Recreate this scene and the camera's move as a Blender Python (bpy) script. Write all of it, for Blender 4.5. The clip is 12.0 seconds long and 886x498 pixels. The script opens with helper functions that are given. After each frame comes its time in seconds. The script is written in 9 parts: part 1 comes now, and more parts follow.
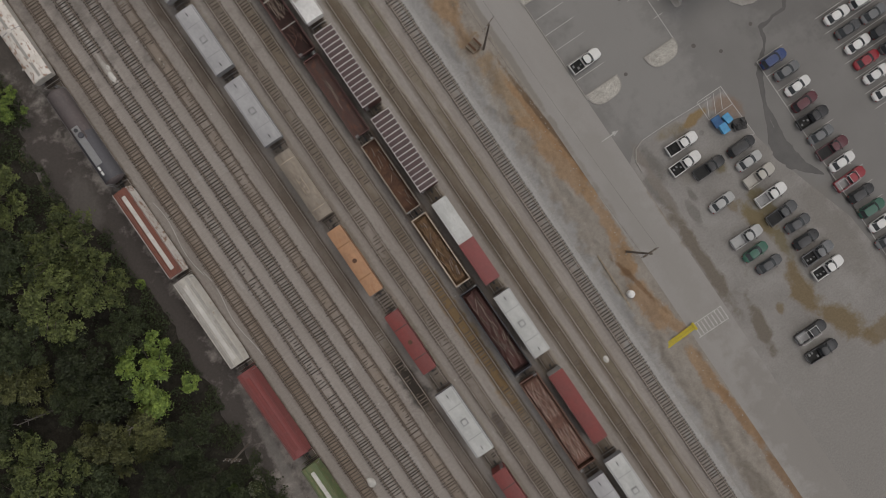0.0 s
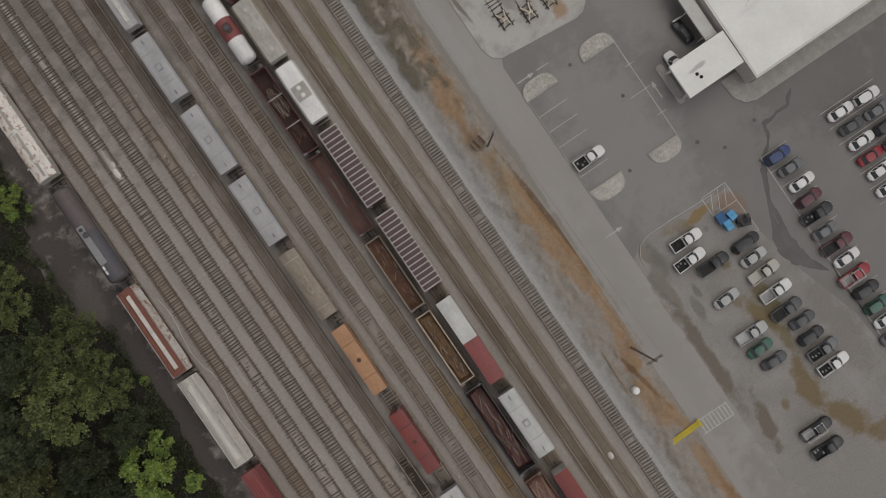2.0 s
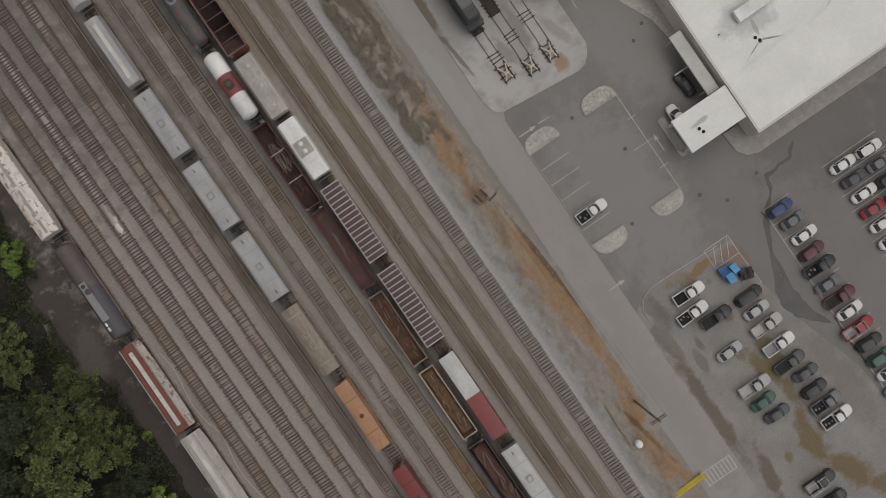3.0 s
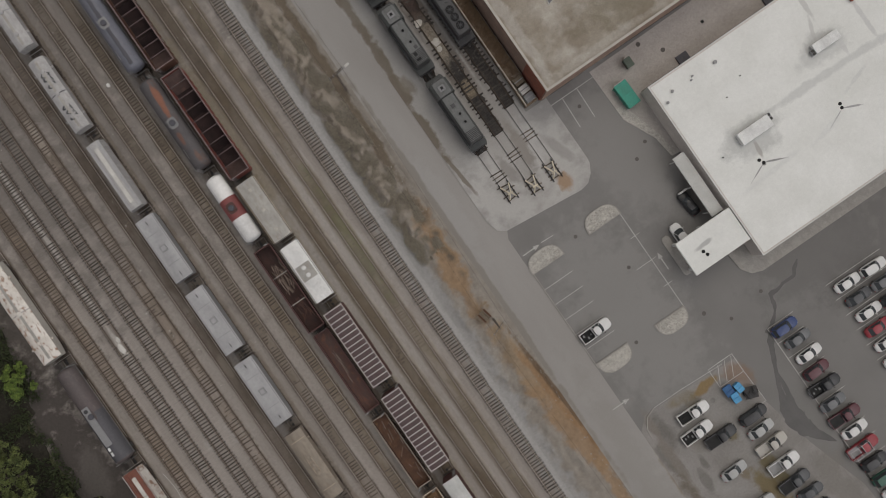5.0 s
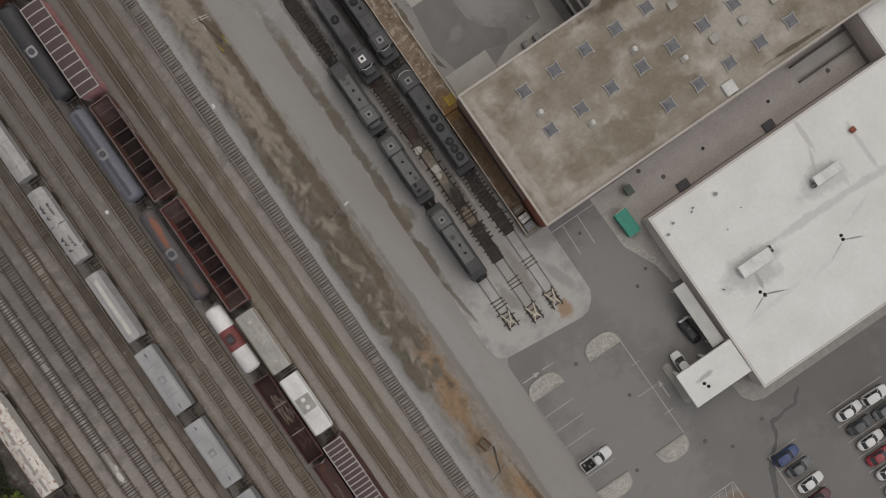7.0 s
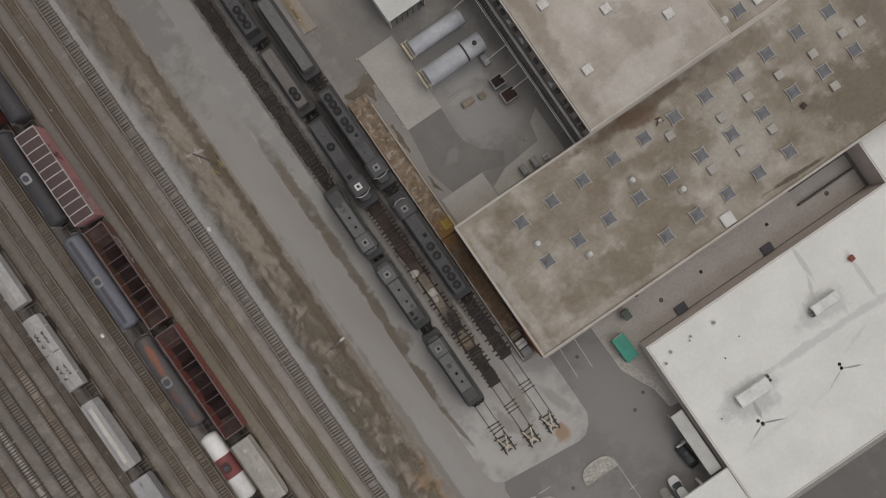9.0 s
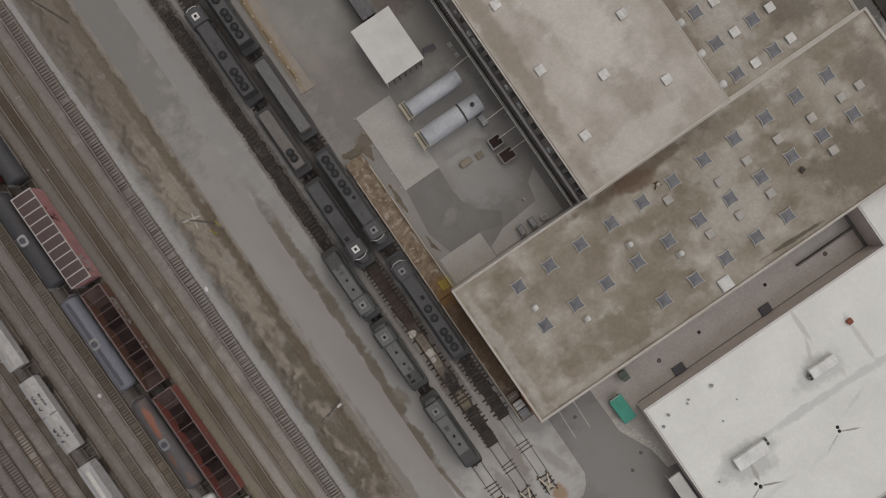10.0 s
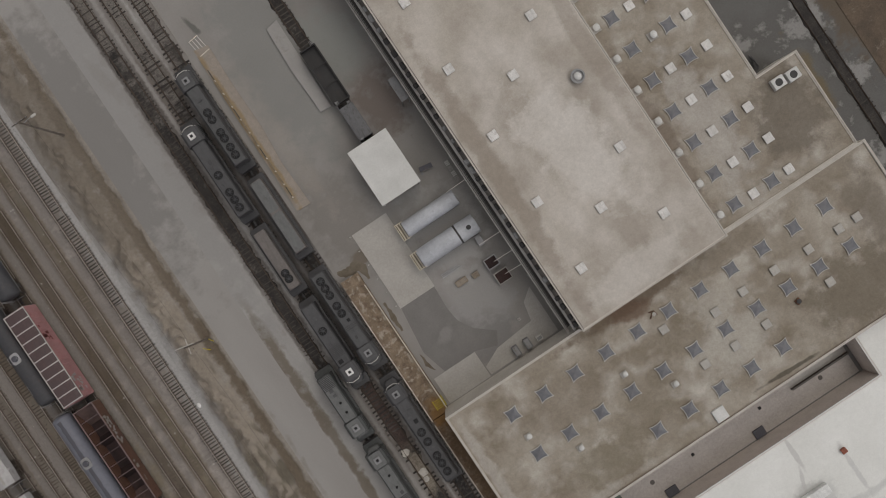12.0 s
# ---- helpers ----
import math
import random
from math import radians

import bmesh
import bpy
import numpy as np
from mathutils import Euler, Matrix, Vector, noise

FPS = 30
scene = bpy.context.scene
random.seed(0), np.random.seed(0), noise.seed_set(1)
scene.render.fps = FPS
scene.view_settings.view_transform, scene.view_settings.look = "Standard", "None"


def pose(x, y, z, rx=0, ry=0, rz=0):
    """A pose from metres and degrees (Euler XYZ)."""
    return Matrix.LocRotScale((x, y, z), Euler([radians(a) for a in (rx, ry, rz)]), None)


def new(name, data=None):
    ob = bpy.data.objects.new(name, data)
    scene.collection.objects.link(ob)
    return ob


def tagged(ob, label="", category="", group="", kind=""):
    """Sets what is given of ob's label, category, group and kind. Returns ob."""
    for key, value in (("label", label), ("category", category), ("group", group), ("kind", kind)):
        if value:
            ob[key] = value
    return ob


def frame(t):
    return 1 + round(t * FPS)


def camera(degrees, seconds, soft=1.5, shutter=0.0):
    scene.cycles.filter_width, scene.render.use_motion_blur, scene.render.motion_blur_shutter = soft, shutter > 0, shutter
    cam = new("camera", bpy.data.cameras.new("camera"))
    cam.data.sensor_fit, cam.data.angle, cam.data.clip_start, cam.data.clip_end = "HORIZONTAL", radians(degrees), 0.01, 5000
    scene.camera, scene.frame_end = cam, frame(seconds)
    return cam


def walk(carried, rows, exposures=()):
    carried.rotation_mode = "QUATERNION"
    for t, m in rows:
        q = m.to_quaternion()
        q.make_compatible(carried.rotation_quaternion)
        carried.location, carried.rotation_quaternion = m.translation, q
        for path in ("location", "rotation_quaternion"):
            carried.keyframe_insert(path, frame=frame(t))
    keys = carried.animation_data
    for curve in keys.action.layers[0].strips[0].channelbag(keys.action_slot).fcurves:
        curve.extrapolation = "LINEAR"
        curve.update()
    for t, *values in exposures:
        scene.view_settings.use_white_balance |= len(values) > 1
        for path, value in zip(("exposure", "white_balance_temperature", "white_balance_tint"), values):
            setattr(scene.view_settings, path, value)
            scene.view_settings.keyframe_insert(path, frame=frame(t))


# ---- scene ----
cam = camera(56.06, 12.0, soft=0.7)
ROWS = [
    (0.0, -0.099, 2.848, 126.637, -1.005, -0.116, -34.198),
    (0.5, 1.681, 5.466, 126.592, -0.949, -0.041, -34.187),
    (1.0, 3.417, 8.121, 126.533, -0.717, 0.015, -34.184),
    (1.5, 5.138, 10.867, 126.478, -0.482, 0.007, -34.220),
    (2.0, 6.928, 13.816, 126.420, -0.284, 0.016, -34.223),
    (2.5, 8.881, 17.043, 126.379, -0.175, 0.012, -34.293),
    (4.5, 18.293, 31.866, 126.008, -0.160, 0.003, -34.558),
    (5.0, 20.781, 35.659, 125.914, -0.123, 0.002, -34.568),
    (5.5, 23.340, 39.483, 125.786, -0.084, 0.001, -34.546),
    (6.0, 25.950, 43.292, 125.659, 0.093, -0.001, -34.616),
    (6.5, 28.566, 47.075, 125.553, 0.184, -0.012, -34.613),
    (7.0, 31.245, 50.863, 125.484, 0.219, -0.007, -34.568),
    (9.0, 42.572, 66.418, 124.928, -0.089, 0.002, -34.542),
    (9.5, 45.408, 70.231, 124.806, -0.193, 0.015, -34.488),
    (10.0, 48.244, 74.019, 124.671, -0.303, 0.010, -34.495),
    (10.5, 51.015, 77.784, 124.554, -0.427, 0.018, -34.514),
    (11.0, 53.711, 81.511, 124.415, -0.396, -0.011, -34.539),
    (11.5, 56.301, 85.226, 124.243, -0.465, -0.065, -34.572),
    (12.0, 58.827, 88.918, 124.086, -0.539, -0.127, -33.735),
]
walk(cam, [(t, pose(*row)) for t, *row in ROWS])

# ---- world and light: a bright overcast sky ----
world = bpy.data.worlds.new("overcast_sky")
scene.world = world
world.use_nodes = True
wn = world.node_tree
sky = wn.nodes.new("ShaderNodeTexSky")
sky.sky_type, sky.sun_disc = "NISHITA", False
sky.sun_elevation, sky.sun_rotation = radians(58), radians(140)
sky.air_density, sky.dust_density = 1.0, 3.0
grey = wn.nodes.new("ShaderNodeHueSaturation")
grey.inputs["Saturation"].default_value = 0.10
wn.links.new(sky.outputs[0], grey.inputs["Color"])
tint = wn.nodes.new("ShaderNodeMix")
tint.data_type, tint.blend_type = "RGBA", "MULTIPLY"
tint.inputs[0].default_value = 1.0
tint.inputs[7].default_value = (1.012, 0.993, 1.0, 1.0)
wn.links.new(grey.outputs[0], tint.inputs[6])
wn.links.new(tint.outputs[2], wn.nodes["Background"].inputs["Color"])
wn.nodes["Background"].inputs["Strength"].default_value = 0.09
sun = new("sun", bpy.data.lights.new("sun", "SUN"))
sun.data.energy, sun.data.angle, sun.data.color = 0.7, radians(40), (1.0, 0.91, 0.80)
sun.rotation_euler = (radians(32), 0, radians(140))
scene.view_settings.exposure = 0.08


# ---- materials ----
def rgb(c):
    return (*c, 1.0) if len(c) == 3 else c


def link(nt, a, b):
    nt.links.new(a, b)


def value_node(nt, op, a, b=0.0, clamp=False):
    n = nt.nodes.new("ShaderNodeMath")
    n.operation, n.use_clamp = op, clamp
    for i, v in enumerate((a, b)):
        if isinstance(v, (int, float)):
            n.inputs[i].default_value = v
        else:
            link(nt, v, n.inputs[i])
    return n.outputs[0]


def noise_node(nt, vec, scale, detail=4.0, rough=0.55):
    n = nt.nodes.new("ShaderNodeTexNoise")
    n.inputs["Scale"].default_value = scale
    n.inputs["Detail"].default_value = detail
    n.inputs["Roughness"].default_value = rough
    link(nt, vec, n.inputs["Vector"])
    return n.outputs[0]


def ramp_node(nt, v, lo, hi, a=0.0, b=1.0):
    n = nt.nodes.new("ShaderNodeMapRange")
    n.inputs[1].default_value, n.inputs[2].default_value = lo, hi
    n.inputs[3].default_value, n.inputs[4].default_value = a, b
    link(nt, v, n.inputs[0])
    return n.outputs[0]


def mix_node(nt, fac, a, b, blend="MIX"):
    n = nt.nodes.new("ShaderNodeMix")
    n.data_type, n.blend_type = "RGBA", blend
    for i, v in ((0, fac), (6, a), (7, b)):
        if isinstance(v, (int, float)):
            n.inputs[i].default_value = v
        elif isinstance(v, tuple):
            n.inputs[i].default_value = rgb(v)
        else:
            link(nt, v, n.inputs[i])
    return n.outputs[2]


def surface(name, c1, c2=None, size=1.0, spots=None, spot_size=0.5, spot_edge=(0.58, 0.7), rough=0.85, metal=0.0,
            grain=0.18, grain_size=0.08, bump=0.3, bump_depth=0.02, space="object", stretch=(1, 1, 1), vary=0.0, stains=(),
            spec=0.3, wave=0.35, bands=None, detail=6, fade=0.55):
    """One surface: two tones in patches, spots of a third, fine grain with relief, and shaped patches of stain and
    painted shade (x, y, rx, ry, turn, colour, amount).
    """
    m = bpy.data.materials.new(name)
    m.use_nodes = True
    nt = m.node_tree
    bsdf = nt.nodes["Principled BSDF"]
    if space == "object":
        tc = nt.nodes.new("ShaderNodeTexCoord").outputs["Object"]
        info = nt.nodes.new("ShaderNodeObjectInfo")
        add = nt.nodes.new("ShaderNodeVectorMath")
        add.operation = "ADD"
        shift = value_node(nt, "MULTIPLY", info.outputs["Random"], 53.0)
        link(nt, tc, add.inputs[0])
        link(nt, shift, add.inputs[1])
        vec = add.outputs[0]
    else:
        vec = nt.nodes.new("ShaderNodeNewGeometry").outputs["Position"]
    plain = vec
    mp = nt.nodes.new("ShaderNodeMapping")
    mp.inputs["Scale"].default_value = stretch
    link(nt, vec, mp.inputs["Vector"])
    vec = mp.outputs[0]
    c2 = c2 or tuple(0.8 * v for v in c1)
    col = mix_node(nt, ramp_node(nt, noise_node(nt, vec, 1 / size, detail, fade), 0.5 - wave * 0.5, 0.5 + wave * 0.5), c1, c2)
    if spots:
        col = mix_node(nt, ramp_node(nt, noise_node(nt, vec, 1 / spot_size, detail - 1, fade + 0.1), *spot_edge), col, spots)
    if stains:
        wob = noise_node(nt, plain, 0.35, 6, 0.65)
        for x, y, rx, ry, turn, colour, amount in stains:
            em = nt.nodes.new("ShaderNodeMapping")
            em.vector_type = "TEXTURE"
            em.inputs["Location"].default_value = (x, y, 0)
            em.inputs["Rotation"].default_value = (0, 0, radians(turn))
            em.inputs["Scale"].default_value = (rx, ry, 1e6)
            link(nt, plain, em.inputs["Vector"])
            ln = nt.nodes.new("ShaderNodeVectorMath")
            ln.operation = "LENGTH"
            link(nt, em.outputs[0], ln.inputs[0])
            d = value_node(nt, "ADD", ln.outputs["Value"], value_node(nt, "MULTIPLY", value_node(nt, "SUBTRACT", wob, 0.5), 2.6))
            col = mix_node(nt, ramp_node(nt, d, 1.25, 0.7, 0.0, amount), col, colour)
    if bands:
        sep = nt.nodes.new("ShaderNodeSeparateXYZ")
        link(nt, plain, sep.inputs[0])
        ragged = value_node(nt, "MULTIPLY", value_node(nt, "SUBTRACT", noise_node(nt, plain, 1.1, 5, 0.7), 0.5), 0.9)
        long = nt.nodes.new("ShaderNodeMapping")
        long.inputs["Scale"].default_value = (0.3, 0.09, 1)
        link(nt, plain, long.inputs["Vector"])
        patchy = noise_node(nt, long.outputs[0], 1.0, 4, 0.6)
        for x, half, colour, amount, broken, rusty, *start in bands:
            off = value_node(nt, "ABSOLUTE", value_node(nt, "SUBTRACT", sep.outputs[0], x))
            mask = ramp_node(nt, value_node(nt, "ADD", off, ragged), half + 0.22, half - 0.12, 0.0, amount)
            if start:
                mask = value_node(nt, "MULTIPLY", mask, ramp_node(nt, sep.outputs[1], start[0], start[0] + 6.0))
            if broken:
                mask = value_node(nt, "MULTIPLY", mask, ramp_node(nt, patchy, 0.5 - 0.22 * broken, 0.54, 1 - broken, 1.0))
            col = mix_node(nt, mask, col, colour, "MULTIPLY")
            # dark strip along each rail: rust plus the rail's shade, as colour
            if rusty:
                by_rail = value_node(nt, "ABSOLUTE", value_node(nt, "SUBTRACT", off, 0.755))
                col = mix_node(nt, ramp_node(nt, value_node(nt, "ADD", by_rail, value_node(nt, "MULTIPLY", ragged, 0.22)), 0.27, 0.1, 0.0, rusty), col, (0.42, 0.36, 0.31), "MULTIPLY")
    fine = noise_node(nt, plain, 1 / grain_size, 3, 0.7)
    shade = ramp_node(nt, fine, 0.25, 0.75, 1 - grain, 1 + grain)
    coarse = noise_node(nt, plain, 0.3 / grain_size, 4, 0.75)
    shade = value_node(nt, "MULTIPLY", shade, ramp_node(nt, coarse, 0.3, 0.7, 1 - 0.9 * grain, 1 + 0.9 * grain))
    if vary:
        info = nt.nodes.new("ShaderNodeObjectInfo")
        shade = value_node(nt, "MULTIPLY", shade, ramp_node(nt, info.outputs["Random"], 0, 1, 1 - vary, 1 + vary))
    gray = nt.nodes.new("ShaderNodeCombineColor")
    for i in range(3):
        link(nt, shade, gray.inputs[i])
    col = mix_node(nt, 1.0, col, gray.outputs[0], "MULTIPLY")
    link(nt, col, bsdf.inputs["Base Color"])
    bsdf.inputs["Metallic"].default_value = metal
    bsdf.inputs["Specular IOR Level"].default_value = spec
    link(nt, ramp_node(nt, fine, 0.2, 0.8, max(0.05, rough - 0.1), min(1.0, rough + 0.1)), bsdf.inputs["Roughness"])
    if bump:
        bn = nt.nodes.new("ShaderNodeBump")
        bn.inputs["Strength"].default_value, bn.inputs["Distance"].default_value = bump, bump_depth
        link(nt, fine, bn.inputs["Height"])
        link(nt, bn.outputs[0], bsdf.inputs["Normal"])
    return m


def paint(name, c, rust=(0.12, 0.055, 0.035), dirt=None, edge=(0.6, 0.72), rough=0.55, size=2.5, vary=0.0):
    """Weathered paint on sheet steel: faded patches and rust or grime."""
    c2 = dirt or tuple(0.72 * v + 0.02 for v in c)
    return surface(name, c, c2, size=size, spots=rust, spot_size=0.7, spot_edge=edge, rough=rough, grain=0.1, grain_size=0.12,
                   bump=0.15, bump_depth=0.01, vary=vary, stretch=(1.6, 0.7, 0.6))


CLAY, MUD, WET = (0.265, 0.178, 0.106), (0.165, 0.125, 0.072), (0.085, 0.082, 0.078)
M = {}
M["earth"] = surface("far_earth", (0.10, 0.115, 0.05), (0.14, 0.12, 0.08), size=14, space="world", grain_size=0.4, grain=0.3)
T = [-31.7 + 3.783 * k for k in range(-1, 13)]
PALE, OCHRE = (0.40, 0.38, 0.355), (0.25, 0.175, 0.09)
OLIVE = (0.74, 0.69, 0.58)
# x, half width, tint, amount, how broken along the track, rust and painted shade beside the rails
TRACK_DIRT_SHADE = [(T[0], 1.05, (0.55, 0.50, 0.45), 0.9, 0.3, 0.7), (T[1], 0.95, (0.76, 0.67, 0.57), 0.9, 0.3, 0.7), (T[2], 0.9, (0.96, 0.95, 0.93), 0.7, 0.4, 0.6), (T[3], 0.95, (0.90, 0.885, 0.865), 0.8, 0.3, 0.7),
              (T[4], 0.95, (0.80, 0.73, 0.65), 0.85, 0.7, 0.65), (T[5], 0.95, (0.46, 0.41, 0.36), 0.95, 0.3, 0.6), (T[6], 1.5, (0.72, 0.68, 0.62), 0.9, 0.2, 0.4), (T[7], 0.78, (0.60, 0.55, 0.48), 0.85, 0.7, 0.6),
              (T[8], 0.95, (0.62, 0.55, 0.45), 0.9, 0.3, 0.6), (T[9], 1.6, (0.62, 0.56, 0.50), 0.9, 0.2, 0.4), (T[10], 1.3, OLIVE, 0.7, 0.5, 0.5)] + [(T[10], 0.85, (0.66, 0.60, 0.52), 0.9, 0.3, 0.0),
              (T[11], 1.3, OLIVE, 0.7, 0.5, 0.0), (T[11], 0.80, (0.52, 0.47, 0.41), 0.95, 0.15, 0.55), (T[12], 1.25, OLIVE, 0.65, 0.6, 0.0), (T[12], 0.8, (0.68, 0.65, 0.56), 0.85, 0.4, 0.55),
              (T[13], 0.95, (0.86, 0.84, 0.81), 0.75, 0.3, 0.85)]
M["ballast"] = surface("yard_ballast", (0.304, 0.276, 0.252), (0.256, 0.230, 0.208), size=5, spots=(0.325, 0.303, 0.283), spot_size=3, space="world",
                       grain=0.15, grain_size=0.13, bump=0.6, bump_depth=0.04, stretch=(1.5, 0.35, 1), bands=TRACK_DIRT_SHADE,
                       # dark brown path at x -42.5, with the trees' shade put into its colour
                       # three broad dark ellipses up north paint lens falloff into the ballast
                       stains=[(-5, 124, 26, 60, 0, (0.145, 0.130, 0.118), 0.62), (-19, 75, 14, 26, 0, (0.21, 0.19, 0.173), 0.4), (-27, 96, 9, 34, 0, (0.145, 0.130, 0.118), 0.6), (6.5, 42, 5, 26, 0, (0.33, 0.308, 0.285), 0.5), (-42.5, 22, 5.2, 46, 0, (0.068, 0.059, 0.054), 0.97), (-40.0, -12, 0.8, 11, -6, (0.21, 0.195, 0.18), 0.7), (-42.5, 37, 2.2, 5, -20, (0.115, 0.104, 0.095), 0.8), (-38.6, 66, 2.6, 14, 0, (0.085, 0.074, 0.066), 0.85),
                               (T[2], 75, 0.3, 24, 0, PALE, 0.75), (T[2], 51, 0.4, 1.6, 0, PALE, 0.95),
                               (T[5], 39.5, 0.7, 2.0, 0, PALE, 0.9)] + [(T[5], -6, 0.7, 2.4, 0, PALE, 0.9), (T[5], -14, 1.5, 5, 0, (0.06, 0.055, 0.05), 0.9),
                               (T[4], 84, 0.6, 3, 0, PALE, 0.7), (T[8], -14, 1.25, 14, 0, OCHRE, 0.9), (T[8] + 1.9, -25, 0.8, 9, 0, PALE, 0.7), (T[7], -26, 0.6, 2.0, 0, (0.12, 0.11, 0.12), 0.7),
                               (T[12], 45, 1.0, 12, 0, (0.19, 0.20, 0.13), 0.6), (15.2, 40, 1.3, 150, 0, (0.335, 0.33, 0.322), 0.85),
                               (T[10] + 1.8, 70, 0.9, 16, 0, (0.21, 0.175, 0.12), 0.6)])
M["bed_black"] = surface("ballast_bed_black", (0.026, 0.024, 0.023), (0.054, 0.048, 0.043), size=1.4, spots=(0.105, 0.096, 0.087), spot_size=1.2, spot_edge=(0.6, 0.7), space="world",
                         grain=0.4, grain_size=0.09, bump=0.9, bump_depth=0.05, stretch=(1, 0.6, 1), stains=[(37.5, 62, 1.4, 4, 0, (0.235, 0.205, 0.165), 0.9), (37.5, 53, 1.0, 1.6, 0, (0.22, 0.18, 0.13), 0.8), (37.4, 75, 1.3, 9, 0, (0.075, 0.05, 0.042), 0.8), (38.5, 158, 5.5, 32, 0, (0.17, 0.155, 0.14), 0.85), (34, 150, 1.5, 9, 0, (0.15, 0.135, 0.12), 0.8)])
M["tie"] = surface("creosoted_timber", (0.055, 0.049, 0.044), (0.096, 0.085, 0.075), size=0.6, rough=0.9, grain=0.3, grain_size=0.05, vary=0.4, stretch=(0.3, 3, 1))
M["tie_old"] = surface("weathered_timber", (0.13, 0.105, 0.085), (0.09, 0.075, 0.062), size=0.6, rough=0.9, grain=0.3, grain_size=0.05, vary=0.35, stretch=(0.3, 3, 1))
M["tie_buried"] = surface("dust_covered_timber", (0.100, 0.082, 0.066), (0.150, 0.126, 0.102), size=0.9, rough=0.9, grain=0.3, grain_size=0.08, vary=0.45, space="world")
M["rail"] = surface("rusty_rail_steel", (0.20, 0.165, 0.14), (0.27, 0.235, 0.205), size=1.5, rough=0.5, metal=0.35, grain=0.15, stretch=(1, 0.2, 1))
M["rail_foot"] = surface("rust_brown_rail_foot", (0.062, 0.045, 0.036), (0.09, 0.065, 0.05), size=1.2, rough=0.9, grain=0.25, stretch=(1, 0.2, 1))
M["rail_worn"] = surface("worn_rail_steel", (0.52, 0.47, 0.42), (0.40, 0.36, 0.32), size=2, rough=0.4, metal=0.4, grain=0.1, stretch=(1, 0.2, 1))
GREY_GRIT = (0.295, 0.288, 0.28)
M["bank"] = surface("bank_earth", (0.272, 0.248, 0.218), (0.236, 0.211, 0.182), size=2.6, spots=(0.212, 0.185, 0.150), spot_size=1.3, spot_edge=(0.58, 0.8), space="world",
                    grain=0.14, grain_size=0.15, bump=0.6, bump_depth=0.06,
                    # the patch at x 17.3 is dark soil with the scrub's shadow painted in
                    stains=[(18.6, 96, 2.2, 58, 0, (0.262, 0.226, 0.184), 0.8), (15.7, 62, 1.75, 100, 0, GREY_GRIT, 0.95), (15.7, -40, 1.3, 60, 0, GREY_GRIT, 0.65), (17.3, 70, 0.9, 30, 0, (0.145, 0.120, 0.095), 0.7),
                            (20.2, 34, 1.8, 9, -4, CLAY, 0.9), (19.3, 25, 1.0, 4, 0, CLAY, 0.6), (20.6, 14, 1.6, 9, 2, (0.262, 0.192, 0.122), 0.8), (21.2, 2, 1.8, 9, 8, CLAY, 0.85), (22.2, 6, 0.6, 11, 6, (0.255, 0.158, 0.085), 0.8), (21.9, -9, 1.0, 6, 0, CLAY, 0.8),
                            (20.7, -16, 1.3, 4, -14, (0.262, 0.172, 0.098), 0.85), (20.2, -23, 1.7, 5, 0, (0.262, 0.172, 0.100), 0.8)] + [(21.6, -28, 0.9, 3, 10, CLAY, 0.8),
                            (21.4, -37, 1.1, 6, 0, CLAY, 0.85), (22.2, -46, 0.9, 6, 4, (0.240, 0.150, 0.082), 0.85), (22.7, -58, 0.9, 7, 4, (0.205, 0.130, 0.075), 0.85), (18.5, -56, 1.2, 7, 0, (0.150, 0.130, 0.108), 0.6),
                            # brown ditch; the last patch, y 132, paints in lens falloff
                            (21.5, 70, 0.8, 34, -1, (0.132, 0.106, 0.078), 0.97), (21.5, 120, 0.75, 40, 0, (0.135, 0.108, 0.080), 0.9), (18.5, 132, 3.5, 24, 0, (0.150, 0.128, 0.103), 0.7),
                            (22.6, 8, 0.4, 12, 4, (0.130, 0.088, 0.055), 0.85), (20.4, -20, 0.4, 5, 12, (0.165, 0.1, 0.055), 0.8)])
M["road"] = surface("worn_asphalt_road", (0.312, 0.299, 0.284), (0.274, 0.26, 0.245), size=7, space="world", grain=0.045, grain_size=0.07, bump=0.3, bump_depth=0.012, stretch=(1.2, 0.3, 1),
                    stains=[(30.6, -21, 0.9, 11, 2, MUD, 0.8), (31.4, -35, 0.9, 5, -12, MUD, 0.7),
                            (25, 40, 1.6, 9, 0, (0.326, 0.316, 0.304), 0.7),
                            # first patch, y 130: lens falloff painted as darker asphalt
                            (24, 130, 6, 22, 0, (0.185, 0.178, 0.17), 0.7), (23.4, 30, 0.5, 40, 0, (0.2, 0.18, 0.155), 0.7), (26.5, -14, 2.2, 22, 0, (0.262, 0.25, 0.232), 0.6), (27.5, -55, 4, 18, 0, (0.23, 0.216, 0.2), 0.75)])
SOOT = (0.15, 0.14, 0.128)
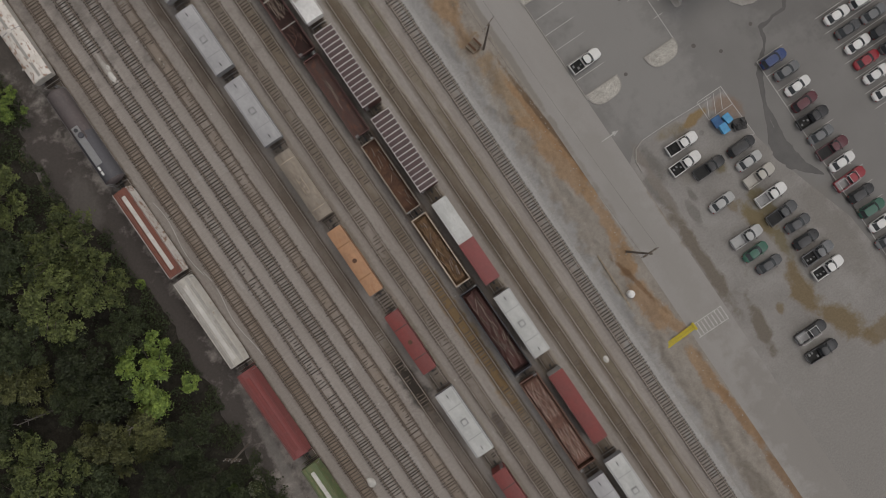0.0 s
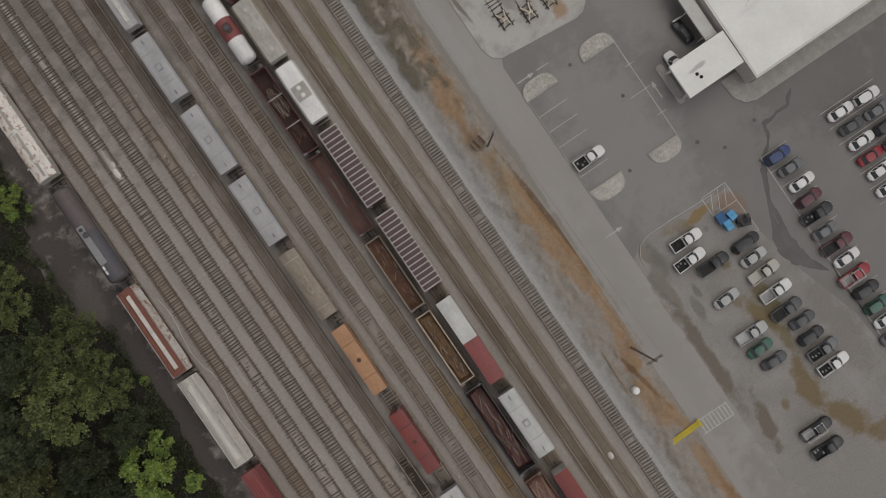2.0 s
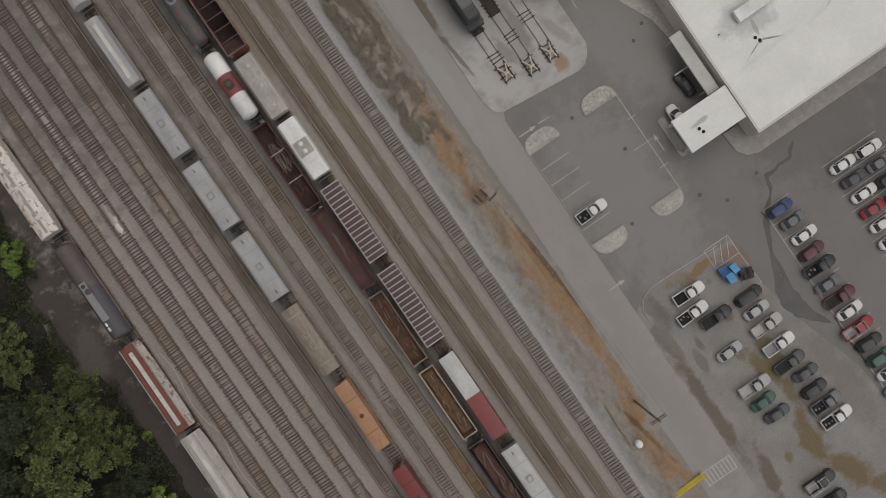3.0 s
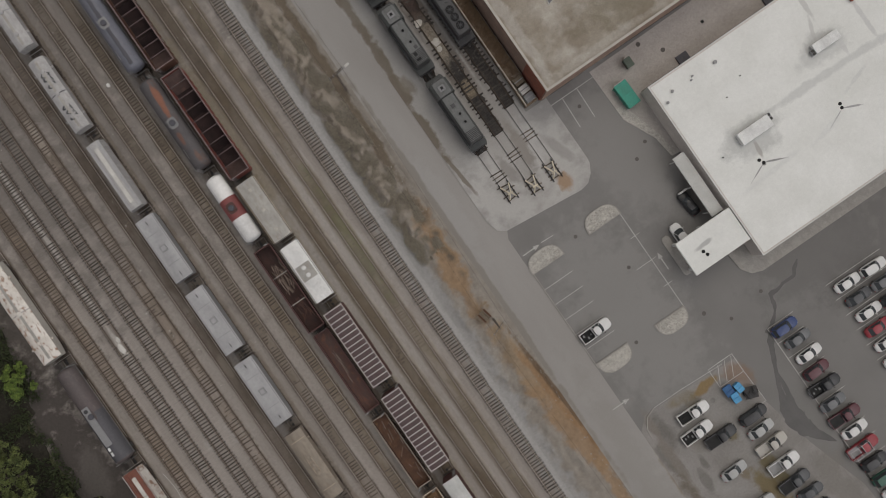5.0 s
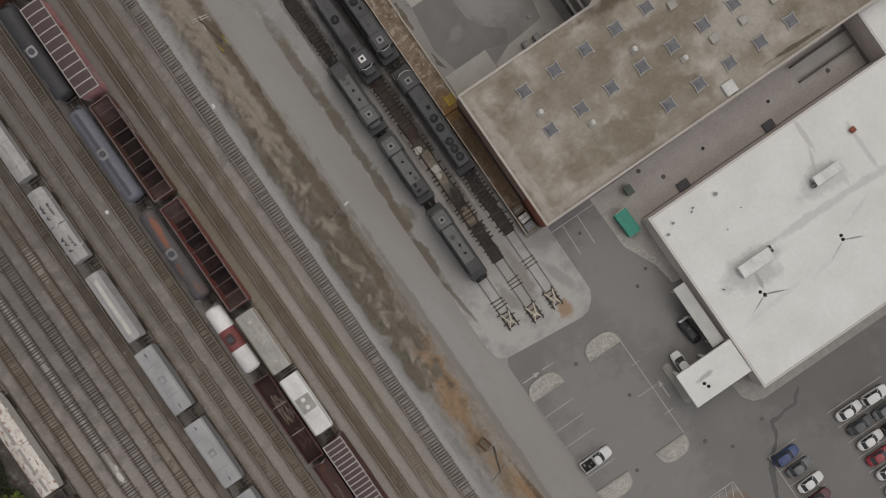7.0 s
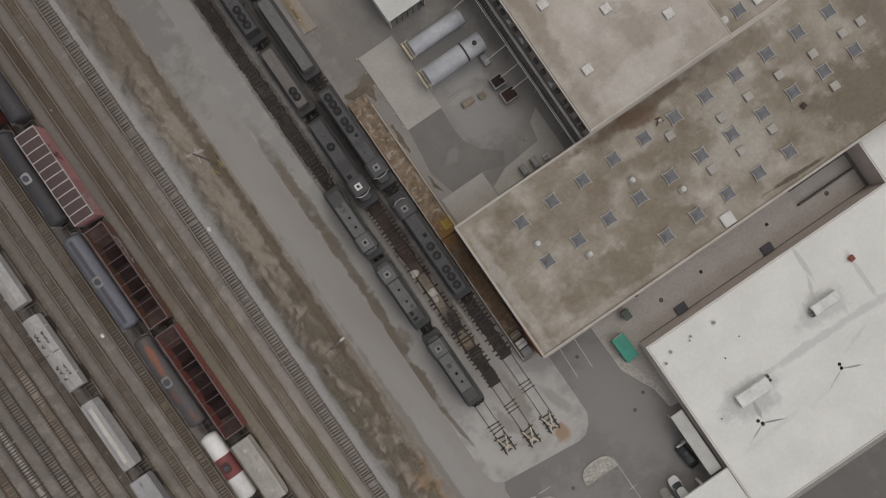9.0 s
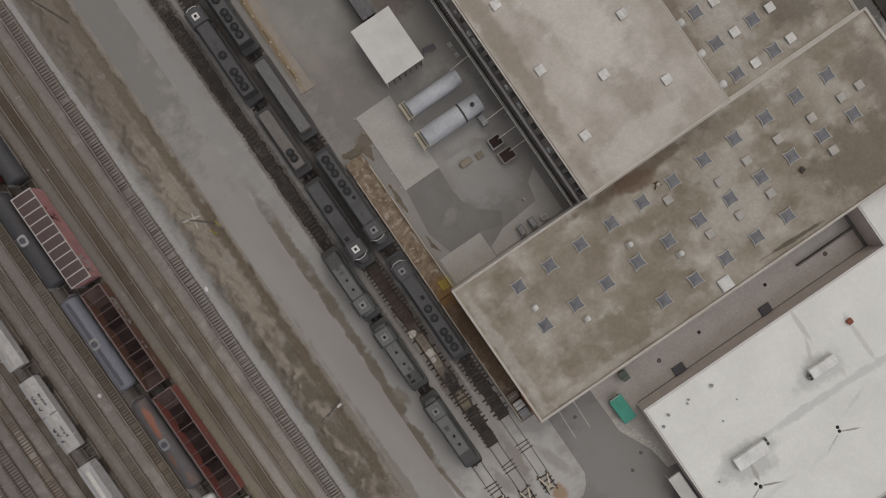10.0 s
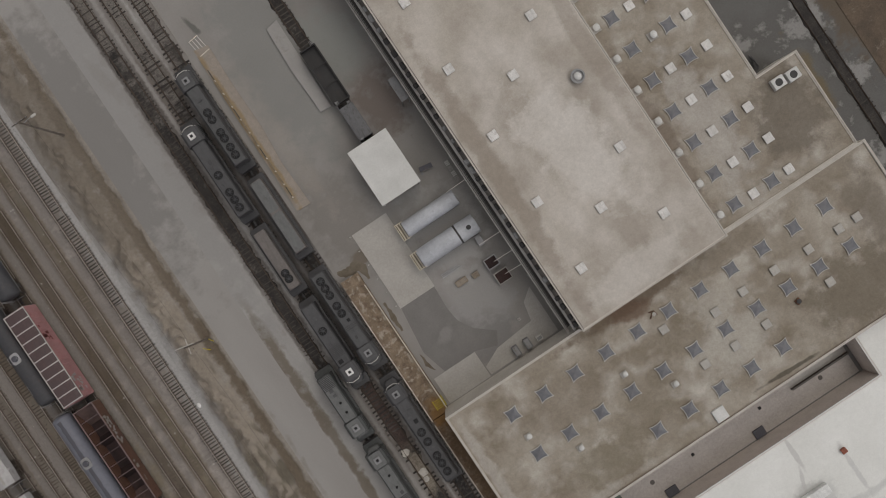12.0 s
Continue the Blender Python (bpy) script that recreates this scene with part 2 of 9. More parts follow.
LOT_STAINS = [(43.2, -21.5, 1.2, 3.2, 8, (0.15, 0.125, 0.07), 0.9), (42.2, -27.5, 0.9, 3.0, -6, (0.15, 0.125, 0.07), 0.85), (40.8, -12.6, 0.9, 1.0, 0, (0.15, 0.125, 0.07), 0.8), (38.6, -4.4, 1.3, 1.5, 20, (0.165, 0.13, 0.07), 0.85), (34.8, -13.5, 0.5, 1.2, 0, SOOT, 0.8),
              (41.3, -6.6, 0.35, 0.35, 0, SOOT, 0.9), (35.2, -18.0, 1.6, 1.2, 30, (0.29, 0.28, 0.265), 0.6), (33.5, -16, 0.7, 2.0, 0, SOOT, 0.7), (52, 33, 6, 13, 0, (0.25, 0.242, 0.232), 0.6), (32.3, -6.0, 1.3, 3.6, 4, SOOT, 0.9), (31.0, -11, 0.9, 3.4, 10, SOOT, 0.8)] + [(37, -10, 2.6, 2.0, 0, (0.195, 0.178, 0.158), 0.7), (43.5, -30, 2.5, 2.0, 20, (0.2, 0.185, 0.165), 0.6),
              (50, -30, 2.2, 9, 0, (0.185, 0.172, 0.155), 0.6), (36.6, -3.6, 1.7, 0.9, 0, (0.19, 0.15, 0.085), 0.7), (38, 11, 8, 17, 0, (0.248, 0.241, 0.231), 0.7), (84, -4, 16, 12, 0, (0.142, 0.136, 0.13), 0.7), (67, 2.5, 10, 6, 0, (0.148, 0.143, 0.138), 0.75),
              (39, -62, 15, 20, 0, (0.232, 0.220, 0.206), 0.85), (41.0, -22.5, 1.3, 3.4, 20, (0.161, 0.126, 0.063), 0.9), (40.6, -35, 1.5, 4.5, -8, MUD, 0.95)] + [(43.5, -42.5, 1.9, 4.8, 24, MUD, 0.95),
              (47.5, -47, 3.2, 1.8, 0, MUD, 0.8), (41.5, -4.2, 2.6, 0.7, 5, (0.224, 0.154, 0.070), 0.9), (36.3, -35.4, 0.7, 0.9, 0, MUD, 0.8),
              (31.4, -10, 0.7, 8, 0, (0.196, 0.175, 0.154), 0.8), (30.7, -23, 1.0, 9, 0, (0.140, 0.119, 0.095), 0.9), (32.2, -36.5, 1.0, 4, -10, (0.140, 0.119, 0.095), 0.9),
              (39.0, -18.6, 0.6, 1.6, 0, MUD, 0.6), (46.8, -5.5, 1.6, 2.2, 30, (0.210, 0.140, 0.098), 0.7)]
M["lot"] = surface("parking_asphalt", (0.208, 0.202, 0.194), (0.180, 0.174, 0.167), size=9, space="world", grain=0.045, grain_size=0.06, bump=0.3, bump_depth=0.012,
                   stains=LOT_STAINS)
M["gravel_lot"] = surface("worn_gravel_lot", (0.270, 0.258, 0.244), (0.222, 0.210, 0.197), size=5, spots=(0.195, 0.180, 0.161), spot_size=2.6, spot_edge=(0.58, 0.78), detail=4, space="world",
                          grain=0.14, grain_size=0.09, bump=0.5, bump_depth=0.03,
                          stains=LOT_STAINS)
SILT, SOOTY = (0.150, 0.127, 0.100), (0.135, 0.128, 0.124)
M["pad"] = surface("engine_pad_concrete", (0.34, 0.33, 0.315), (0.292, 0.282, 0.27), size=5, spots=(0.230, 0.209, 0.189), spot_size=3, spot_edge=(0.6, 0.75), space="world",
                   grain=0.05, grain_size=0.08, bump=0.35, bump_depth=0.015,
                   bands=[(33.75, 1.45, (0.40, 0.37, 0.35), 0.9, 0.6, 0.0, 56), (37.5, 1.6, (0.50, 0.45, 0.41), 0.85, 0.6, 0.0, 50), (41.2, 1.6, (0.50, 0.45, 0.41), 0.85, 0.6, 0.0, 50)],
                   stains=[(37.5, 37, 9, 8, 0, (0.43, 0.42, 0.402), 0.8), (41.6, 33.6, 1.1, 1.5, 10, (0.30, 0.19, 0.105), 0.8), (35.5, 39.5, 1.0, 2.0, 0, (0.23, 0.215, 0.198), 0.7), (39.2, 42, 0.9, 4, 0, (0.2, 0.175, 0.15), 0.7), (43.6, 38, 0.8, 3, 20, (0.26, 0.25, 0.235), 0.6),
                           (29.2, 87, 0.95, 11, 0, SILT, 0.9), (29.35, 74, 0.8, 8, 1, SILT, 0.85), (29.2, 64, 0.7, 6, -1, SILT, 0.9), (29.0, 59, 0.95, 3.2, 0, SILT, 0.95), (30.2, 59, 0.9, 1.6, 10, (0.200, 0.176, 0.148), 0.8), (28.75, 52, 0.75, 6.5, 1, SILT, 0.95),
                           (30.4, 137, 0.8, 5, 8, SILT, 0.75)] + [(29.0, 44, 0.3, 4, 6, SILT, 0.8), (39.3, 92, 1.7, 20, 0, SOOTY, 0.95), (39.4, 115, 1.6, 14, 0, SOOTY, 0.9), (35.6, 76, 0.7, 12, 0, SOOTY, 0.6), (42.2, 104, 0.9, 12, 0, SOOTY, 0.85),
                           (32, 128, 0.7, 9, 4, (0.162, 0.149, 0.135), 0.7), (37.4, 60, 3.0, 26, 0, (0.250, 0.235, 0.219), 0.5), (30.5, 128, 4.0, 34, 0, (0.278, 0.270, 0.260), 0.85), (36, 125, 4, 26, 0, (0.225, 0.21, 0.196), 0.6)])
M["service"] = surface("service_yard_paving", (0.290, 0.276, 0.260), (0.237, 0.225, 0.211), size=8, space="world", grain=0.05, grain_size=0.08, bump=0.3, bump_depth=0.015,
                       stains=[(48, 100, 4.2, 8, 0, (0.2, 0.186, 0.17), 0.85), (47.4, 117, 1.6, 15, 2, (0.300, 0.274, 0.244), 0.5), (53, 126, 6, 16, 0, (0.222, 0.221, 0.210), 0.75), (57, 74, 4.5, 5.5, 10, (0.202, 0.196, 0.190), 0.8), (52.5, 78, 3.0, 6.5, 0, (0.211, 0.202, 0.194), 0.8), (63, 112, 3.5, 6, 0, (0.176, 0.144, 0.124), 0.8),
                               (62, 122, 4, 6, 0, (0.264, 0.272, 0.255), 0.7), (45.8, 135.9, 0.45, 1.5, 15, (0.12, 0.118, 0.108), 0.85), (48, 93.5, 2.0, 1.0, 0, (0.157, 0.131, 0.105), 0.9),
                               # paler colour by the tanks brightens paving that the hall wall shades
                               (59.5, 80, 5, 5, 0, (0.307, 0.299, 0.290), 0.7), (60, 90, 6, 7, 0, (0.36, 0.352, 0.338), 0.7)])
M["east"] = surface("dark_patched_asphalt", (0.13, 0.127, 0.122), (0.10, 0.096, 0.09), size=6, spots=(0.24, 0.235, 0.225), spot_size=6, spot_edge=(0.53, 0.6), space="world", grain=0.1, grain_size=0.08, bump=0.3,
                   bump_depth=0.015, stains=[(129, 88, 4, 14, 0, (0.11, 0.085, 0.06), 0.85), (118, 78, 1.6, 6, 0, (0.15, 0.115, 0.06), 0.7)])
M["slab"] = surface("light_concrete", (0.414, 0.397, 0.368), (0.368, 0.351, 0.322), size=3, space="world", grain=0.1, grain_size=0.1, bump=0.2, bump_depth=0.01)
M["alley"] = surface("alley_gravel", (0.435, 0.405, 0.375), (0.385, 0.356, 0.328), size=3, space="world", grain=0.13, grain_size=0.12, bump=0.7, bump_depth=0.04)
M["island"] = surface("pale_river_gravel", (0.460, 0.443, 0.402), (0.400, 0.382, 0.348), size=0.8, space="world", grain=0.28, grain_size=0.16, bump=1.0, bump_depth=0.08)
M["kerb"] = surface("kerb_concrete", (0.34, 0.325, 0.30), (0.28, 0.265, 0.245), size=1.2, space="world", grain=0.15)
M["line"] = surface("worn_white_line", (0.52, 0.51, 0.485), (0.30, 0.29, 0.275), size=0.7, space="world", grain=0.25, rough=0.8, wave=0.6)
M["yellow"] = paint("yellow_steel", (0.52, 0.42, 0.03), edge=(0.66, 0.8))
M["roof_brown"] = surface("weathered_roof_felt", (0.352, 0.318, 0.268), (0.205, 0.172, 0.130), size=5.0, spots=(0.45, 0.42, 0.375), spot_size=3.6, spot_edge=(0.5, 0.78), detail=3, fade=0.42, wave=0.42, space="world",
                          grain=0.12, grain_size=0.2, bump=0.25, bump_depth=0.02,
                          stains=[(76, 66.7, 11, 0.9, 0, (0.15, 0.112, 0.078), 0.85), (75, 66.2, 3.2, 1.3, -12, (0.135, 0.088, 0.06), 0.8), (104, 51, 8, 4.6, 0, (0.169, 0.143, 0.108), 0.85), (62, 50, 5, 3.2, 0, (0.205, 0.178, 0.132), 0.7),
                                  (109.5, 77, 5.5, 6, 0, (0.16, 0.137, 0.109), 0.85), (99, 82, 3.6, 10, 0, (0.41, 0.385, 0.352), 0.65), (93.2, 84, 1.2, 12, 0, (0.19, 0.155, 0.125), 0.7), (112, 58, 3, 7, 0, (0.18, 0.155, 0.125), 0.7),
                                  (60, 60, 8, 4, 0, (0.23, 0.195, 0.155), 0.5), (85, 54, 6, 4, 0, (0.41, 0.388, 0.345), 0.65)] + [(79.8, 59, 4, 2.6, 0, (0.2, 0.168, 0.125), 0.6), (67.5, 52.5, 6, 3, 0, (0.215, 0.183, 0.138), 0.6), (86, 60.5, 4, 2.4, 0, (0.43, 0.405, 0.36), 0.55),
                                  (91, 65.6, 9, 1.6, 0, (0.19, 0.157, 0.118), 0.6), (89.2, 46.65, 4.6, 0.3, -2.5, (0.085, 0.075, 0.055), 0.85), (46.8, 56, 0.8, 11, 0, (0.42, 0.395, 0.36), 0.6), (56, 46.5, 9, 0.7, 0, (0.41, 0.385, 0.345), 0.55)])
M["roof_pale"] = surface("pale_roof_felt", (0.442, 0.405, 0.356), (0.325, 0.288, 0.245), size=7, spots=(0.575, 0.54, 0.5), spot_size=6, spot_edge=(0.42, 0.8), detail=3.5, fade=0.45, wave=0.45, space="world",
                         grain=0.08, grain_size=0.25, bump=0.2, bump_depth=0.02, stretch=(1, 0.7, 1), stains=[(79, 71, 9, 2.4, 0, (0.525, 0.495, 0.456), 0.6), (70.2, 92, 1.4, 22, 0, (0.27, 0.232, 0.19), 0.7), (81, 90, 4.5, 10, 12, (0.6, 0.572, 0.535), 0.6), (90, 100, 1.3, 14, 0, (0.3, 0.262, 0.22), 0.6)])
M["roof_white"] = surface("white_roof_membrane", (0.74, 0.745, 0.72), (0.66, 0.665, 0.635), size=6, space="world", grain=0.04, grain_size=0.2, bump=0.08, bump_depth=0.01, rough=0.6,
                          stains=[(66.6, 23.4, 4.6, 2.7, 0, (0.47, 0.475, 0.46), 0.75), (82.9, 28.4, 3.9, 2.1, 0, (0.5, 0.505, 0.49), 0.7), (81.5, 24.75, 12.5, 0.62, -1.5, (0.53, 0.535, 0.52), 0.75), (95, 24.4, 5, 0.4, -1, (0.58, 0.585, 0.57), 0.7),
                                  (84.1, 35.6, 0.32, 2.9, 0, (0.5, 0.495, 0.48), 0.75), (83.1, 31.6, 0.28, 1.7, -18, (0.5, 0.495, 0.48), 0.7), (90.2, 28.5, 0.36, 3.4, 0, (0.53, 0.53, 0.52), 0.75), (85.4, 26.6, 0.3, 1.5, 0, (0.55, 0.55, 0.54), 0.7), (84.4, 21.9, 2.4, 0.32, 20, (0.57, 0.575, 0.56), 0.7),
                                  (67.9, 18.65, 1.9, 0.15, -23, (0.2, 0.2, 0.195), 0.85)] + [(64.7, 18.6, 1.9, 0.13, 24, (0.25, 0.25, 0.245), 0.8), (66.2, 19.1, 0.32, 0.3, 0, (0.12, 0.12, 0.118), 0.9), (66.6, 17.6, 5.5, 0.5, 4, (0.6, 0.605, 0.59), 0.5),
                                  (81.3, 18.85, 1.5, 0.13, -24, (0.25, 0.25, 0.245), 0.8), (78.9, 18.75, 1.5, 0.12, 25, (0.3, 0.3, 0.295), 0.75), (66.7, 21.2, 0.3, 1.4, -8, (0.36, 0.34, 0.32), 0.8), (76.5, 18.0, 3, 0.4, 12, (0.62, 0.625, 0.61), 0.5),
                                  (52.4, 14.4, 1.7, 0.35, 5, (0.42, 0.42, 0.41), 0.9),
                                  (51.8, 13.6, 0.25, 0.25, 0, (0.06, 0.06, 0.06), 1.0)])
M["coping"] = surface("pale_coping", (0.48, 0.45, 0.405), (0.40, 0.372, 0.332), size=2, space="world", grain=0.1, rough=0.7)
M["wall"] = surface("painted_block_wall", (0.60, 0.565, 0.51), (0.52, 0.485, 0.43), size=3, space="world", grain=0.1)
M["wall_brown"] = surface("grimy_brown_brick_wall", (0.34, 0.238, 0.19), (0.25, 0.18, 0.145), size=2.5, space="world", grain=0.2, grain_size=0.1)
M["wall_grime"] = surface("grime_streaked_grey_wall", (0.27, 0.25, 0.235), (0.16, 0.145, 0.13), size=1.6, space="world", grain=0.2, stretch=(1, 1, 0.3))
M["wall_dark"] = surface("dark_cladding", (0.13, 0.12, 0.11), (0.095, 0.088, 0.08), size=3, space="world", grain=0.1)
M["wall_white"] = surface("white_wall_panel", (0.62, 0.62, 0.60), (0.54, 0.54, 0.52), size=3, space="world", grain=0.06)
M["wall_grey"] = surface("weathered_grey_wall", (0.62, 0.575, 0.535), (0.54, 0.50, 0.465), size=2, space="world", grain=0.12)
M["brick_red"] = surface("red_brick_paint", (0.26, 0.09, 0.06), (0.2, 0.08, 0.055), size=1.5, space="world", grain=0.2)
M["glass_dark"] = surface("dark_glazing", (0.035, 0.04, 0.045), (0.05, 0.055, 0.06), size=2, rough=0.18, grain=0.03, bump=0, spec=0.5)
M["sky_dome"] = surface("grey_skylight_sheet", (0.10, 0.101, 0.112), (0.135, 0.137, 0.148), size=0.8, rough=0.35, grain=0.08, spec=0.5, bump=0.1)
M["white_metal"] = paint("white_sheet_metal", (0.62, 0.62, 0.60), rust=(0.4, 0.37, 0.33), edge=(0.62, 0.8))
M["grey_metal"] = paint("grey_sheet_metal", (0.30, 0.30, 0.30), rust=(0.18, 0.16, 0.14))
M["dark_metal"] = paint("dark_steel", (0.045, 0.043, 0.042), rust=(0.09, 0.06, 0.045), edge=(0.6, 0.75))
M["black"] = surface("black_rubber", (0.02, 0.02, 0.02), (0.03, 0.03, 0.03), rough=0.85, grain=0.1, bump=0.1)
M["rust"] = surface("rusted_steel", (0.15, 0.075, 0.045), (0.10, 0.06, 0.042), size=0.9, spots=(0.21, 0.12, 0.07), spot_size=0.6, rough=0.9, grain=0.2)
M["steel"] = surface("grimy_running_gear", (0.06, 0.05, 0.044), (0.085, 0.065, 0.052), size=0.7, rough=0.8, metal=0.2, grain=0.2)
M["wood"] = surface("weathered_wood", (0.27, 0.225, 0.17), (0.20, 0.165, 0.125), size=0.5, rough=0.9, grain=0.25, vary=0.3)
M["bark"] = surface("bark", (0.11, 0.095, 0.075), (0.07, 0.06, 0.05), size=0.3, rough=0.95, grain=0.35, bump=0.6)
M["rock"] = surface("pale_rubble", (0.46, 0.44, 0.405), (0.36, 0.342, 0.312), size=0.4, rough=0.9, vary=0.25)


def leaf_material(name, c1, c2):
    m = surface(name, c1, c2, size=1.1, rough=0.6, grain=0.45, grain_size=0.6, bump=0, wave=0.4, vary=0.35)
    return m


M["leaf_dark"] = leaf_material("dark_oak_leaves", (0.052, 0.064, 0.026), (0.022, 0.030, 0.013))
M["leaf_mid"] = leaf_material("green_leaves", (0.165, 0.19, 0.060), (0.058, 0.076, 0.028))
M["leaf_bright"] = leaf_material("fresh_yellow_green_leaves", (0.19, 0.255, 0.052), (0.07, 0.112, 0.03))
M["leaf_olive"] = leaf_material("olive_leaves", (0.115, 0.12, 0.042), (0.05, 0.056, 0.024))
M["blossom"] = surface("white_blossom", (0.5, 0.5, 0.42), (0.34, 0.36, 0.24), size=0.4, rough=0.8, grain=0.2, bump=0)
M["weeds"] = surface("dry_weeds", (0.31, 0.278, 0.225), (0.235, 0.205, 0.16), size=1.2, rough=0.95, grain=0.4, space="world", bump=0)


# ---- mesh tools ----
def box(bm, x0, x1, y0, y1, z0, z1):
    v = [bm.verts.new(p) for p in ((x0, y0, z0), (x1, y0, z0), (x1, y1, z0), (x0, y1, z0), (x0, y0, z1), (x1, y0, z1), (x1, y1, z1), (x0, y1, z1))]
    for f in ((3, 2, 1, 0), (4, 5, 6, 7), (0, 1, 5, 4), (1, 2, 6, 5), (2, 3, 7, 6), (3, 0, 4, 7)):
        bm.faces.new([v[i] for i in f])


def loft(bm, rings, caps=True):
    rs = [[bm.verts.new(p) for p in ring] for ring in rings]
    n = len(rs[0])
    for a, b in zip(rs, rs[1:]):
        for i in range(n):
            bm.faces.new((a[i], a[(i + 1) % n], b[(i + 1) % n], b[i]))
    if caps:
        bm.faces.new(list(reversed(rs[0])))
        bm.faces.new(rs[-1])
    return rs


def slab(bm, pts, z0, z1):
    loft(bm, [[(x, y, z0) for x, y in pts], [(x, y, z1) for x, y in pts]])


def beam_y(bm, prof, y0, y1):
    """A closed (x, z) profile drawn out along y."""
    loft(bm, [[(x, y0, z) for x, z in prof], [(x, y1, z) for x, z in prof]])


def tube(bm, p, q, r, n=8, r2=None):
    p, q = Vector(p), Vector(q)
    w = (q - p).normalized()
    a = w.orthogonal().normalized()
    b = w.cross(a)
    rings = []
    for c, rad in ((p, r), (q, r if r2 is None else r2)):
        rings.append([c + rad * (math.cos(t) * a + math.sin(t) * b) for t in (2 * math.pi * i / n for i in range(n))])
    loft(bm, rings)


def lathe_y(bm, stations, cx=0.0, cz=0.0, n=20):
    loft(bm, [[(cx + r * math.sin(2 * math.pi * i / n), y, cz + r * math.cos(2 * math.pi * i / n)) for i in range(n)] for y, r in stations])


def lathe_z(bm, stations, cx=0.0, cy=0.0, n=16):
    loft(bm, [[(cx + r * math.cos(2 * math.pi * i / n), cy + r * math.sin(2 * math.pi * i / n), z) for i in range(n)] for z, r in stations])


def rounded(w, l, r, n=4, cx=0.0, cy=0.0):
    """A rounded rectangle in plan, counter-clockwise."""
    pts = []
    for sx, sy, a0 in ((1, 1, 0), (-1, 1, 90), (-1, -1, 180), (1, -1, 270)):
        for i in range(n + 1):
            a = radians(a0 + 90 * i / n)
            pts.append((cx + sx * (w / 2 - r) + r * math.cos(a), cy + sy * (l / 2 - r) + r * math.sin(a)))
    return pts


def to_mesh(name, bm, material, smooth=False, bevel=0.0):
    if bevel:
        bmesh.ops.bevel(bm, geom=list(bm.edges), offset=bevel, segments=1, affect="EDGES", clamp_overlap=True)
    bmesh.ops.recalc_face_normals(bm, faces=list(bm.faces))
    me = bpy.data.meshes.new(name)
    bm.to_mesh(me)
    bm.free()
    me.materials.append(material)
    if smooth:
        me.shade_smooth()
        me.set_sharp_from_angle(angle=radians(38))
    return me


def part(name, bm, material, parent, label="", smooth=False, bevel=0.0):
    ob = new(name, to_mesh(name, bm, material, smooth, bevel))
    ob.parent = parent
    return tagged(ob, label)


def place(name, mesh, parent, x=0.0, y=0.0, z=0.0, rz=0.0, label=""):
    ob = new(name, mesh)
    ob.parent = parent
    ob.location, ob.rotation_euler = (x, y, z), (0, 0, radians(rz))
    return tagged(ob, label)


def thing(name, label, category, x=0.0, y=0.0, z=0.0, rz=0.0, group="", kind=""):
    ob = new(name)
    ob.empty_display_size = 0.5
    ob.location, ob.rotation_euler = (x, y, z), (0, 0, radians(rz))
    return tagged(ob, label, category, group, kind)


def solid(name, bm, material, label, category, group="", kind="", smooth=False, bevel=0.0, x=0.0, y=0.0, z=0.0, rz=0.0):
    ob = new(name, to_mesh(name, bm, material, smooth, bevel))
    ob.location, ob.rotation_euler = (x, y, z), (0, 0, radians(rz))
    return tagged(ob, label, category, group, kind)


def many_boxes(name, items, material):
    """One mesh of turned boxes: rows of (x, y, z, sx, sy, sz, turn)."""
    a = np.array(items, dtype=float).reshape(-1, 7)
    corner = np.array([(sx, sy, sz) for sz in (-1, 1) for sx, sy in ((-1, -1), (1, -1), (1, 1), (-1, 1))]) * 0.5
    p = corner[None] * a[:, None, 3:6]
    c, s = np.cos(np.radians(a[:, 6]))[:, None], np.sin(np.radians(a[:, 6]))[:, None]
    q = np.stack([p[..., 0] * c - p[..., 1] * s, p[..., 0] * s + p[..., 1] * c, p[..., 2]], -1) + a[:, None, :3]
    f = np.array(((3, 2, 1, 0), (4, 5, 6, 7), (0, 1, 5, 4), (1, 2, 6, 5), (2, 3, 7, 6), (3, 0, 4, 7)))
    faces = (f[None] + 8 * np.arange(len(a))[:, None, None]).reshape(-1, 4)
    me = bpy.data.meshes.new(name)
    me.from_pydata(q.reshape(-1, 3).tolist(), [], faces.tolist())
    me.materials.append(material)
    return me


# ---- ground ----
M["dusty_slab"] = surface("dusty_beige_concrete", (0.325, 0.282, 0.242), (0.275, 0.243, 0.21), size=2.5, space="world", grain=0.12, grain_size=0.1, bump=0.2, bump_depth=0.01, stains=[(44.2, 118, 0.5, 14, 0, (0.27, 0.2, 0.11), 0.8)])
SOUTH, NORTH = -230.0, 340.0


def sheet(name, pts, z0, z1, material, label, category="ground"):
    bm = bmesh.new()
    slab(bm, pts, z0, z1)
    return solid(name, bm, material, label, category, kind="structure")


